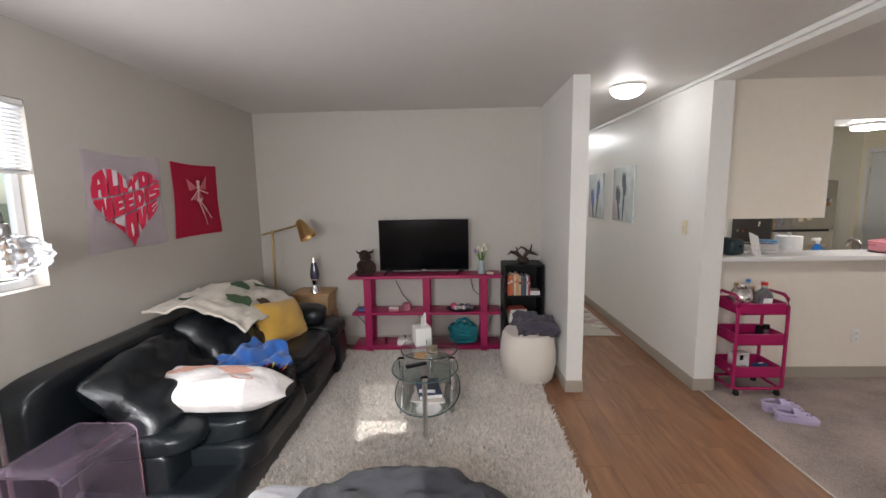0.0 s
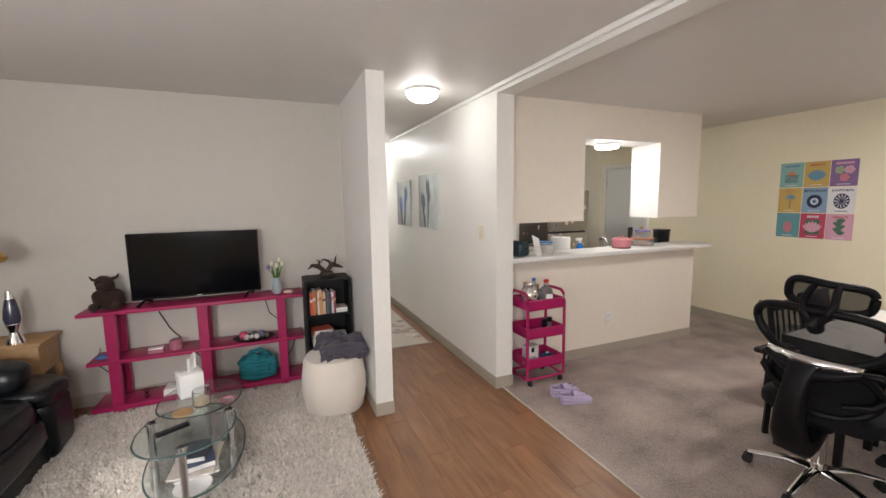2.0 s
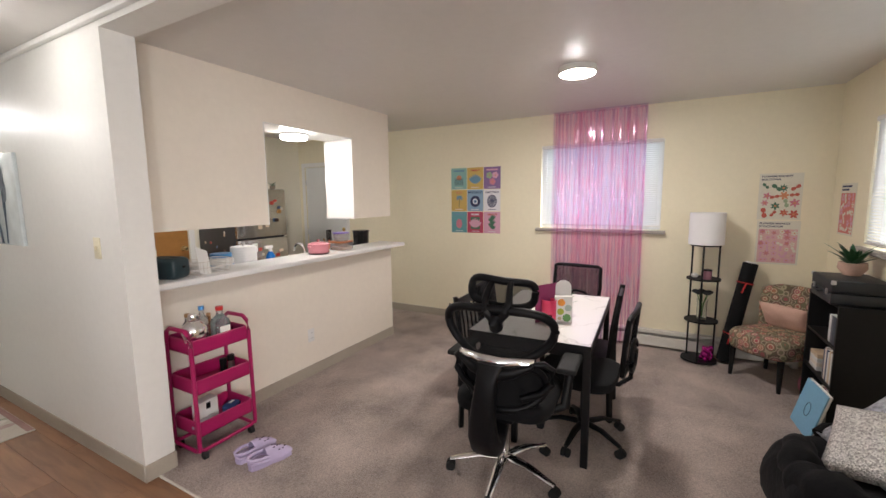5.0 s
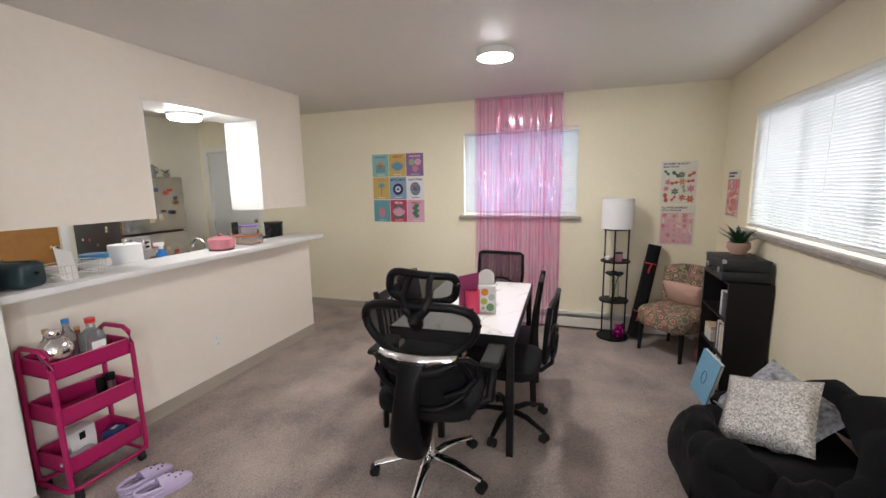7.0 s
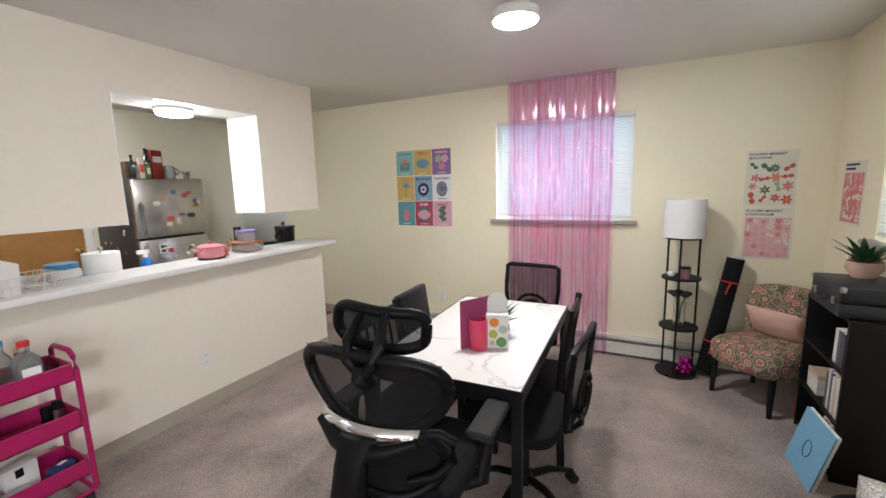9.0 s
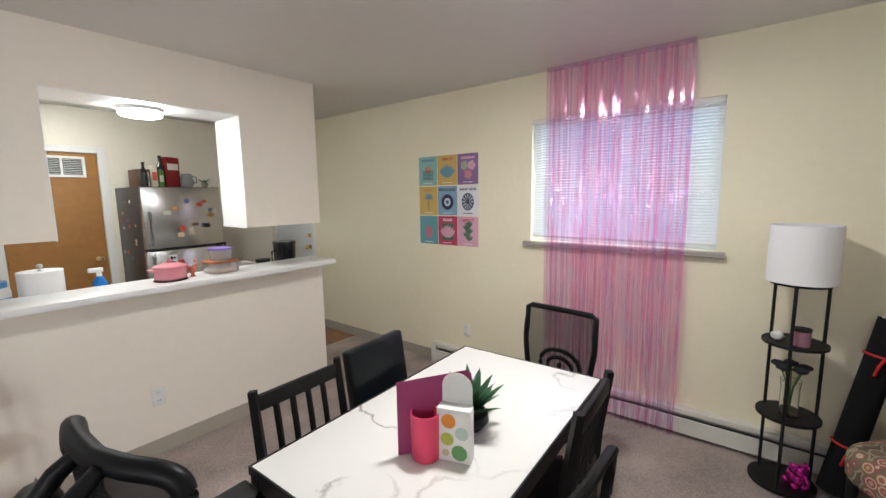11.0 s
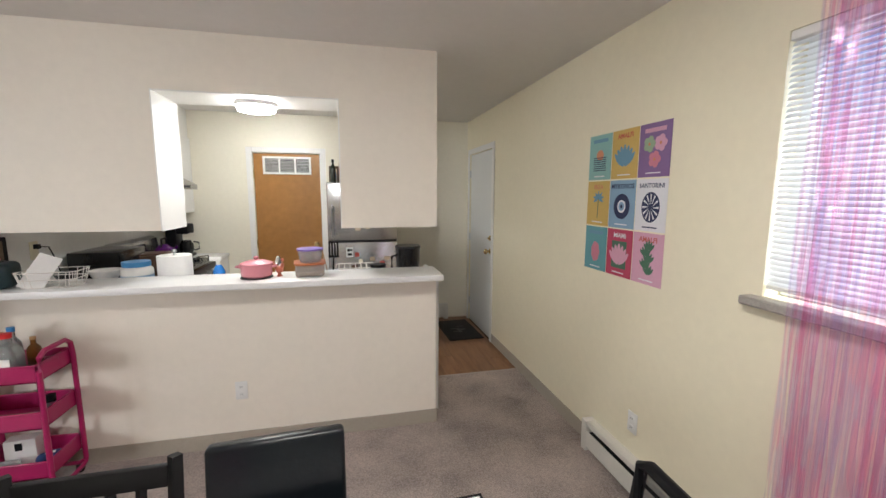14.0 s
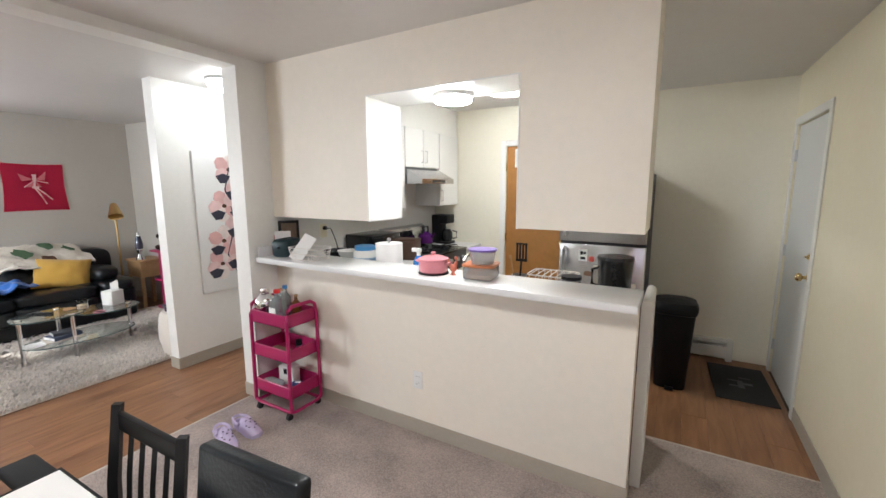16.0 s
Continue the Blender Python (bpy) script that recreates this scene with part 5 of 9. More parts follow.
# hall runner
run_mat = mat("runner_wool", (0.55, 0.50, 0.43), 0.95, var=0.1, fine=160, bump=0.5, bump_scale=300, dist=0.003)
hr = thing("hall_runner", "beige patterned runner rug with grey and rose motifs", "rug", 0, 0)
part("field", box(B(), 1.25, 1.97, 4.53, 7.05, 0.001, 0.010, 0.003, 1), run_mat, hr)
part("border", box(B(), 1.93, 1.965, 4.54, 7.04, 0.0102, 0.0115), mat("runner_rose", (0.33, 0.20, 0.18), 0.95, var=0.2), hr)
mots = [mat("motif_%d" % i, c, 0.95, var=0.25, fine=40) for i, c in enumerate(((0.30, 0.29, 0.27), (0.62, 0.58, 0.52), (0.42, 0.31, 0.28), (0.36, 0.35, 0.26)))]
for i in range(60):
    cx, cy, r = rr.uniform(1.32, 1.88), rr.uniform(4.62, 6.95), rr.uniform(0.035, 0.085)
    poly = [(cx + r * math.cos(a * 0.5236) * (0.8 + 0.4 * rr.random()), cy + r * 0.6 * math.sin(a * 0.5236) * (0.8 + 0.4 * rr.random())) for a in range(12)]
    part("motif", prism(B(), poly, 0.0101 + 0.00003 * i, 0.0106 + 0.00003 * i), mots[i % 4], hr, smooth=False)

sh = thing("closet_shelf", "white closet shelving with pink storage boxes at the hall's end", "shelf", 1.68, 8.42)
part("side_panel", box(B(), -0.48, -0.46, -0.17, 0.17, 0, 1.9), paint_gloss, sh)
part("side_panel", box(B(), 0.34, 0.36, -0.17, 0.17, 0, 1.9), paint_gloss, sh)
for z in (0.45, 0.85, 1.3, 1.88):
    part("shelf", box(B(), -0.459, 0.339, -0.17, 0.17, z, z + 0.02), paint_gloss, sh)
hotpink = mat("hot_pink_box", (0.65, 0.05, 0.18), 0.6)
for x, z, w, h, m in ((0.1, 1.32, 0.34, 0.24, hotpink), (0.05, 0.87, 0.40, 0.12, mat("coral_box", (0.6, 0.2, 0.2), 0.6)), (0.12, 1.0, 0.3, 0.16, hotpink), (-0.28, 0.87, 0.2, 0.25, paper_white)):
    t = thing("storage_box", "pink cardboard storage box on a closet shelf", "box", 1.68 + x, 8.42, z)
    part("body", box(B(), -w / 2, w / 2, -0.14, 0.14, 0, h * 0.75, 0.003), m, t)
    part("lid", box(B(), -w / 2 - 0.004, w / 2 + 0.004, -0.144, 0.144, h * 0.75 + 0.001, h, 0.003), m, t)
d = tagged(new("door_3"), "white hall door standing open at the hall's end", "door", kind="structure")
part("door_leaf", box(B(), 2.06, 2.10, 7.44, 8.15, 0.006, 2.03, 0.002, 1), door_white, d)
part("door_frame", box(B(), 2.03, 2.044, 7.31, 7.398, 0, 2.09, 0.003, 1), paint_gloss, d)
part("door_handle", lathe(B(), [(0, 0), (0.028, 0), (0.012, 0.01), (0.012, 0.03), (0.026, 0.045), (0.018, 0.06), (0, 0.062)], 16, (2.02, 8.08, 0.98)), steel, d)

# ---------- dining side ----------
mesh_fabric = mat("mesh_fabric", (0.009, 0.009, 0.010), 0.8, spec=0.2, var=0.2, alpha=0.7, bump=0.5, bump_scale=500, dist=0.001)
rubber = mat("rubber", (0.012, 0.012, 0.012), 0.7, var=0.1)
seat_fabric = mat("seat_fabric", (0.009, 0.009, 0.010), 0.9, spec=0.2, var=0.2, fine=200, bump=0.5, bump_scale=300, dist=0.002, sheen=0.02)

marble = bpy.data.materials.new("marble_top")
marble.use_nodes = True
nt = marble.node_tree
b = nt.nodes["Principled BSDF"]
geo = nt.nodes.new("ShaderNodeNewGeometry")
warp = nt.nodes.new("ShaderNodeTexNoise")
warp.inputs["Scale"].default_value, warp.inputs["Detail"].default_value = 3.0, 5
nt.links.new(geo.outputs["Position"], warp.inputs["Vector"])
addv = nt.nodes.new("ShaderNodeVectorMath")
addv.operation = "MULTIPLY_ADD"
addv.inputs[1].default_value = (0.7, 0.7, 0.7)
nt.links.new(warp.outputs["Color"], addv.inputs[0])
nt.links.new(geo.outputs["Position"], addv.inputs[2])
vein = nt.nodes.new("ShaderNodeTexVoronoi")
vein.feature = "DISTANCE_TO_EDGE"
vein.inputs["Scale"].default_value = 1.7
nt.links.new(addv.outputs[0], vein.inputs["Vector"])
vr = nt.nodes.new("ShaderNodeValToRGB")
vr.color_ramp.elements[0].position, vr.color_ramp.elements[0].color = 0.0, (0.30, 0.28, 0.265, 1)
vr.color_ramp.elements[1].position, vr.color_ramp.elements[1].color = 0.026, (0.80, 0.78, 0.76, 1)
nt.links.new(vein.outputs["Distance"], vr.inputs["Fac"])
cl = nt.nodes.new("ShaderNodeTexNoise")
cl.inputs["Scale"].default_value = 2.0
nt.links.new(geo.outputs["Position"], cl.inputs["Vector"])
cr = nt.nodes.new("ShaderNodeMapRange")
cr.inputs["From Min"].default_value, cr.inputs["From Max"].default_value = 0.42, 0.62
nt.links.new(cl.outputs["Fac"], cr.inputs["Value"])
mx = nt.nodes.new("ShaderNodeMix")
mx.data_type = "RGBA"
mx.inputs[6].default_value = (0.79, 0.77, 0.75, 1)
nt.links.new(cr.outputs["Result"], mx.inputs[0])
nt.links.new(vr.outputs["Color"], mx.inputs[7])
nt.links.new(mx.outputs[2], b.inputs["Base Color"])
b.inputs["Roughness"].default_value = 0.22

tbl = thing("dining_table", "white marble-look dining table with a black metal frame", "table", 3.26, 1.155, 0, 1.6)
L, D = 1.245, 0.735
part("tabletop", box(B(), 0.006, L - 0.006, 0.006, D - 0.006, 0.700, 0.722, 0.002, 1), marble, tbl, "white marbled top with grey veins")
bm = B()
for q in ((0, L, 0, 0.006), (0, L, D - 0.006, D), (0, 0.006, 0.006, D - 0.006), (L - 0.006, L, 0.006, D - 0.006)):
    box(bm, *q, 0.695, 0.7235)
part("edge_band", bm, black_metal, tbl)
bm = B()
for q in ((0.04, L - 0.04, 0.005, 0.03), (0.04, L - 0.04, D - 0.03, D - 0.005), (0.005, 0.03, 0.04, D - 0.04), (L - 0.03, L - 0.005, 0.04, D - 0.04)):
    box(bm, *q, 0.65, 0.6995, 0.002, 1)
part("apron", bm, black_metal, tbl)
for x in (0.003, L - 0.043):
    for y in (0.003, D - 0.043):
        part("leg", box(B(), x, x + 0.04, y, y + 0.04, 0, 0.6945, 0.002, 1), black_metal, tbl)


def star_base(root, material, hub_z=0.09, r=0.30, turn=18.0, arm_w=0.030):
    """Five-armed foot with twin-wheel castors."""
    bm = B()
    lathe(bm, [(0, hub_z - 0.02), (0.035, hub_z - 0.02), (0.04, hub_z + 0.02), (0.03, hub_z + 0.05), (0, hub_z + 0.05)], 20)
    base = part("star_base", bm, material, root)
    for k in range(5):
        a = radians(turn + 72 * k)
        c, s = math.cos(a), math.sin(a)
        bm = B()
        tube(bm, [(0.02 * c, 0.02 * s, hub_z + 0.015), (0.14 * c, 0.14 * s, hub_z + 0.018), (r * c, r * s, hub_z - 0.02)], [arm_w, arm_w * 0.85, arm_w * 0.55], 10, flat=0.6)
        part("spoke", bm, material, base)
        bm = B()
        px_, py_ = r * c, r * s
        for off in (-0.014, 0.014):
            cyl(bm, (px_ - s * (off - 0.009), py_ + c * (off - 0.009), 0.026), (px_ - s * (off + 0.009), py_ + c * (off + 0.009), 0.026), 0.026, seg=16)
        cyl(bm, (px_, py_, 0.03), (px_, py_, hub_z - 0.015), 0.008, seg=8)
        part("castor", bm, rubber, base)
    return base


# ergonomic chair with headrest, facing +x
weave = mat("chair_weave", (0.010, 0.010, 0.011), 0.7, spec=0.3, var=0.2, alpha=0.80, bump=0.6, bump_scale=600, dist=0.001)
oc = thing("office_chair", "black ergonomic mesh office chair with headrest and chrome base", "chair", 3.035, 1.565, 0, 2)
star_base(oc, chrome, 0.085, 0.305, -34)
part("gas_lift", cyl(B(), (0, 0, 0.12), (0, 0, 0.40), 0.026, seg=16), chrome, oc)
part("mechanism", box(B(), -0.14, 0.12, -0.085, 0.085, 0.37, 0.44, 0.015), black_plastic, oc)
bm = B()
rounded(bm, (0.03, -0.02, 0.475), (0.26, 0.255, 0.05), 4.5, 44, 16, 0.006, 6)
part("seat", bm, seat_fabric, oc)


def hoop_back(u, v):
    """Upper back: wide and round at the top, narrow at the brace. u across -1..1, v up 0..1."""
    half = 0.155 + 0.115 * math.sin(min(1.0, v * 1.45) * math.pi / 2)
    return Vector((-0.275 + 0.045 * u * u + 0.02 * math.sin(v * math.pi) - 0.02 * v, -0.035 + u * half, 0.765 + 0.255 * v))


def hoop_low(u, v):
    """Lower back shell between the brace and the seat."""
    half = 0.165 + 0.05 * math.sin(v * math.pi)
    return Vector((-0.285 + 0.09 * u * u + 0.025 * math.sin(v * math.pi) + 0.05 * (1 - v), -0.035 + u * half, 0.50 + 0.255 * v))


def hoop(fn, n=48, e=0.5):
    pts = []
    for i in range(n):
        a = 2 * math.pi * i / n
        cu, su = math.cos(a), math.sin(a)
        pts.append(fn(math.copysign(abs(cu) ** e, cu), 0.5 + 0.5 * math.copysign(abs(su) ** 0.62, su)))
    return pts


def web(fn, off, n=16):
    bm = B()
    g = [[bm.verts.new(fn(-0.95 + 1.9 * i / n, 0.03 + 0.94 * j / n) + Vector((off, 0, 0))) for j in range(n + 1)] for i in range(n + 1)]
    for i in range(n):
        for j in range(n):
            bm.faces.new((g[i][j], g[i + 1][j], g[i + 1][j + 1], g[i][j + 1]))
    return bm


back = part("backrest", tube(B(), hoop(hoop_back), 0.021, 12, closed=True), black_plastic, oc, "black hooped backrest frame")
part("mesh", web(hoop_back, 0.004), weave, back, "see-through black mesh")
low = part("lumbar_support", tube(B(), hoop(hoop_low), 0.018, 10, closed=True), black_plastic, oc, "curved black lumbar shell")
part("mesh", web(hoop_low, 0.004), seat_fabric, low)
for s in (-1, 1):
    bm = B()
    tube(bm, [(-0.20, -0.035 + 0.13 * s, 0.735), (-0.185, -0.035 + 0.215 * s, 0.745), (-0.165, -0.035 + 0.25 * s, 0.715), (-0.165, -0.035 + 0.25 * s, 0.65), (-0.185, -0.035 + 0.20 * s, 0.595), (-0.22, -0.035 + 0.11 * s, 0.57)], [0.014, 0.017, 0.018, 0.018, 0.017, 0.014], 10)
    part("lumbar_ear", bm, black_plastic, low)
# polished plate across the back, thick in the middle and pointed at its ends
bm = B()
rows = []
for i in range(17):
    u = -1 + i / 8
    h = 0.006 + 0.050 * (1 - abs(u) ** 1.3)
    x, y, z = -0.305 + 0.045 * u * u, -0.035 + 0.185 * u, 0.785
    rows.append([bm.verts.new(p) for p in ((x, y, z + 0.014), (x - 0.016, y, z + 0.004), (x - 0.020, y, z - h * 0.7), (x - 0.004, y, z - h), (x + 0.012, y, z - h * 0.4))])
for a, c in zip(rows, rows[1:]):
    for k in range(5):
        bm.faces.new((a[k], a[(k + 1) % 5], c[(k + 1) % 5], c[k]))
bm.faces.new(rows[0][::-1])
bm.faces.new(rows[-1])
part("cross_brace", bm, chrome, back, "polished metal cross brace", angle=70)
bm = B()
tube(bm, [(-0.285, 0.15, 0.770), (-0.315, 0.06, 0.735), (-0.33, -0.035, 0.715), (-0.315, -0.13, 0.735), (-0.285, -0.22, 0.770)], [0.012, 0.028, 0.036, 0.028, 0.012], 10)
part("brace_yoke", bm, black_plastic, back)
bm = B()
rings = []
for x, z, y, half, deep, lean_ in ((-0.325, 0.765, -0.03, 0.068, 0.020, 80), (-0.345, 0.70, -0.02, 0.052, 0.032, 85), (-0.355, 0.60, -0.01, 0.054, 0.042, 90), (-0.352, 0.50, 0.0, 0.062, 0.048, 98), (-0.335, 0.41, 0.005, 0.070, 0.050, 110), (-0.295, 0.335, 0.005, 0.073, 0.050, 130), (-0.235, 0.295, 0.005, 0.068, 0.045, 158), (-0.15, 0.295, 0.003, 0.056, 0.038, 185), (-0.07, 0.335, 0.0, 0.045, 0.034, 205), (0.0, 0.385, 0.0, 0.038, 0.03, 205)):
    a = radians(lean_)
    nx_, nz_ = math.sin(a), -math.cos(a)
    rings.append([bm.verts.new((x + nx_ * deep * q, y + half * p, z + nz_ * deep * q)) for p, q in oval(1, 1, 20, 3.2)])
for a, c in zip(rings, rings[1:]):
    for k in range(20):
        bm.faces.new((a[k], a[(k + 1) % 20], c[(k + 1) % 20], c[k]))
bm.faces.new(rings[0][::-1])
bm.faces.new(rings[-1])
part("spine", bm, black_plastic, oc, "thick curved plastic spine")
HEAD = Matrix.Translation((-0.205, -0.045, 1.075)) @ Euler((radians(6), radians(-8), radians(12))).to_matrix().to_4x4()


def head_pt(u, v):
    return HEAD @ Vector((0.055 * u * u - 0.02 * math.sin(v * math.pi), 0.155 * u, -0.066 + 0.132 * v))


hd = part("headrest", tube(B(), hoop(head_pt, 44, 0.42), 0.019, 12, closed=True), black_plastic, oc)
part("mesh", web(head_pt, 0.004, 12), weave, hd)
bm = B()
for s in (-1, 1):
    tube(bm, [(-0.30, -0.045 + 0.016 * s, 0.975), (-0.305, -0.045 + 0.05 * s, 1.01), (-0.285, -0.045 + 0.058 * s, 1.06), (-0.25, -0.045 + 0.05 * s, 1.11), (-0.215, -0.045 + 0.045 * s, 1.135)], [0.022, 0.020, 0.018, 0.016, 0.014], 10)
tube(bm, [(-0.275, -0.04, 0.93), (-0.30, -0.042, 0.96), (-0.30, -0.045, 1.0)], [0.034, 0.034, 0.026], 10)
part("headrest_bracket", bm, black_plastic, hd)
for s in (-1, 1):
    bm = B()
    tube(bm, [(0.0, -0.02 + 0.23 * s, 0.43), (0.03, -0.02 + 0.295 * s, 0.45), (0.06, -0.02 + 0.305 * s, 0.59), (0.08, -0.02 + 0.305 * s, 0.652)], [0.024, 0.026, 0.024, 0.022], 12)
    arm_ = part("armrest", bm, black_plastic, oc)
    part("arm_pad", box(B(), -0.045, 0.215, -0.02 + 0.305 * s - 0.05, -0.02 + 0.305 * s + 0.05, 0.648, 0.68, 0.014, 3), rubber, arm_, "soft black arm pad")
part("lever", tube(B(), [(0.0, -0.08, 0.40), (0.0, -0.20, 0.395), (0.0, -0.235, 0.39)], 0.006, 8), black_plastic, oc)


def task_chair(x, y, rz, label, base_turn, back_h=0.86, lean=0.0):
    """A simple mesh-back task chair on black castors, facing local +x."""
    t = thing("task_chair", label, "chair", x, y, 0, rz)
    star_base(t, black_plastic, 0.085, 0.27, base_turn, 0.026)
    part("gas_lift", cyl(B(), (0, 0, 0.12), (0, 0, 0.40), 0.024, seg=14), black_metal, t)
    part("seat", rounded(B(), (0.04, 0, 0.435), (0.235, 0.235, 0.045), 4.5, 36, 12, 0.005, 6), seat_fabric, t)
    part("stem", tube(B(), [(0.0, 0, 0.40), (-0.20, 0, 0.40), (-0.265, 0, 0.46), (-0.27, 0, 0.62)], [0.022, 0.02, 0.02, 0.016], 10, flat=0.7), black_plastic, t)
    top, low = back_h, 0.52
    corner = [(0.175, low), (0.205, low + 0.2), (0.20, top), (-0.20, top), (-0.205, low + 0.2), (-0.175, low)]
    pts = []
    for k in range(len(corner)):
        (y0, z0), (y1, z1) = corner[k], corner[(k + 1) % len(corner)]
        for q in (0.06, 0.5, 0.94):
            yy, zz = y0 + (y1 - y0) * q, z0 + (z1 - z0) * q
            pts.append((-0.245 - lean * (zz - low) + 0.25 * yy * yy, yy, zz))
    fr = part("back_frame", tube(B(), pts, 0.016, 8, closed=True), black_plastic, t)
    bm = B()
    rows = []
    for i in range(9):
        z = low + 0.01 + (top - low - 0.02) * i / 8
        w = 0.165 + 0.05 * min(1, (z - low) / 0.24) - 0.015 * max(0, (z - low - 0.24) / (top - low - 0.24))
        rows.append([bm.verts.new((-0.243 - lean * (z - low) + 0.25 * (w * u) ** 2, w * u, z)) for u in (-0.97, -0.6, -0.2, 0.2, 0.6, 0.97)])
    for a, c in zip(rows, rows[1:]):
        for k in range(5):
            bm.faces.new((a[k], a[k + 1], c[k + 1], c[k]))
    part("mesh", bm, mesh_fabric, fr, "see-through black mesh")
    for rr_, zz in ((0.12, 0.60), (0.075, 0.59)):
        bm = B()
        tube(bm, [(-0.275, rr_ * math.cos(radians(a)), zz + rr_ * 0.75 * math.sin(radians(a))) for a in range(0, 360, 15)], 0.012, 8, closed=True)
        part("lumbar_ring", bm, black_plastic, fr)
    return t


task_chair(3.60, 1.235, 86, "black mesh task chair pushed under the table", 10, 0.87, 0.10)
c3 = task_chair(4.527, 1.535, 174, "black mesh-back task chair at the table's end", 30, 0.92, 0.10)
for s in (-1, 1):
    bm = B()
    tube(bm, [(0.0, 0.22 * s, 0.42), (0.0, 0.265 * s, 0.44), (-0.01, 0.27 * s, 0.60)], 0.014, 8)
    a_ = part("armrest", bm, black_plastic, c3)
    part("arm_pad", box(B(), -0.12, 0.10, 0.27 * s - 0.028, 0.27 * s + 0.028, 0.60, 0.62, 0.008), black_plastic, a_)


def slat_chair(x, y, rz, label):
    """A dark wooden chair with an upright slatted back, facing local +y."""
    t = thing("slat_chair", label, "chair", x, y, 0, rz, group="slatted dining chairs")
    part("seat", box(B(), -0.20, 0.20, -0.19, 0.20, 0.43, 0.455, 0.008), black_wood, t)
    for sx in (-1, 1):
        part("leg", box(B(), sx * 0.18 - 0.018, sx * 0.18 + 0.018, 0.155, 0.19, 0, 0.429, 0.003, 1), black_wood, t)
        bm = B()
        tube(bm, [(sx * 0.18, -0.20, 0.0), (sx * 0.18, -0.185, 0.43), (sx * 0.18, -0.20, 0.65), (sx * 0.18, -0.235, 0.895)], [0.02, 0.022, 0.02, 0.018], 4, flat=1.0)
        part("back_leg", bm, black_wood, t, smooth=False)
    part("top_rail", box(B(), -0.165, 0.165, -0.242, -0.222, 0.815, 0.875, 0.006), black_wood, t)
    part("low_rail", box(B(), -0.165, 0.165, -0.205, -0.188, 0.53, 0.56, 0.004), black_wood, t)
    for k in range(4):
        xx = -0.10 + 0.0667 * k
        bm = B()
        tube(bm, [(xx, -0.197, 0.56), (xx, -0.212, 0.70), (xx, -0.230, 0.818)], 0.013, 4, flat=0.6)
        part("slat", bm, black_wood, t, smooth=False)
    for y0, y1, x0, x1 in ((-0.18, 0.16, -0.187, -0.173), (-0.18, 0.16, 0.173, 0.187)):
        part("stretcher", box(B(), x0, x1, y0, y1, 0.20, 0.225, 0.003, 1), black_wood, t)
    return t


slat_chair(3.515, 1.785, 181, "dark wooden slat-back chair along the table's long side")
slat_chair(4.02, 1.31, 2, "dark wooden slat-back chair tucked against the table")

lc = thing("leather_chair", "black padded leather dining chair at the table", "chair", 3.95, 1.80, 0, 184)
part("seat", rounded(B(), (0, 0, 0.43), (0.20, 0.21, 0.05), 7, 40, 12), leather, lc)
bm = B()
box(bm, -0.18, 0.18, -0.026, 0.026, 0.0, 0.425, 0.014, 3)
bmesh.ops.transform(bm, matrix=pose(0, -0.205, 0.47, 8, 0, 0), verts=bm.verts)
part("backrest", bm, leather, lc)
part("seam", tube(B(), [(-0.172, -0.243, 0.88), (0, -0.246, 0.884), (0.172, -0.243, 0.88)], 0.003, 6), steel, lc)
for x in (-0.17, 0.17):
    for y in (-0.17, 0.17):
        part("leg", box(B(), x - 0.016, x + 0.016, y - 0.016, y + 0.016, 0, 0.385, 0.003, 1), black_wood, lc)

# on the table
plum = mat("plum_card", (0.33, 0.05, 0.16), 0.6, var=0.05)
rose = mat("rose_plastic", (0.68, 0.05, 0.13), 0.35, var=0.05)
cardm = thing("greeting_card", "standing folded plum-coloured card on the table", "card", 3.66, 1.475, 0.7235, -36)
part("front_leaf", box(B(), -0.125, 0.125, -0.002, 0.0, 0, 0.245), plum, cardm, smooth=False)
bm = B()
box(bm, -0.125, 0.125, 0.0, 0.002, 0, 0.245)
bmesh.ops.transform(bm, matrix=pose(-0.125, 0.002, 0, 0, 0, 5) @ pose(0.125, 0, 0), verts=bm.verts)
part("back_leaf", bm, plum, cardm, smooth=False)
jug = thing("water_pitcher", "bright rose pink plastic pitcher on the table", "pitcher", 3.61, 1.475, 0.7235)
part("body", lathe(B(), [(0, 0), (0.044, 0), (0.046, 0.01), (0.048, 0.15), (0.045, 0.15), (0.042, 0.012), (0, 0.010)], 28), rose, jug)
part("rim", tube(B(), [(0.0465 * math.cos(radians(a)), 0.0465 * math.sin(radians(a)), 0.15) for a in range(0, 360, 15)], 0.003, 6, closed=True), rose, jug)
fbx = thing("fruit_box", "white carton with orange and green fruit print on the table", "box", 3.635, 1.385, 0.7235, -72)
part("carton", box(B(), -0.055, 0.055, 0, 0.045, 0, 0.175, 0.004), paper_white, fbx)
part("tab", prism(B(), [(-0.05, 0)] + [(0.05 * math.cos(radians(a)), 0.06 + 0.045 * math.sin(radians(a))) for a in range(180, -1, -15)] + [(0.05, 0)], -0.002, 0.0, pose(0, 0.045, 0.17, 90, 0, 0)), paper_white, fbx, smooth=False)
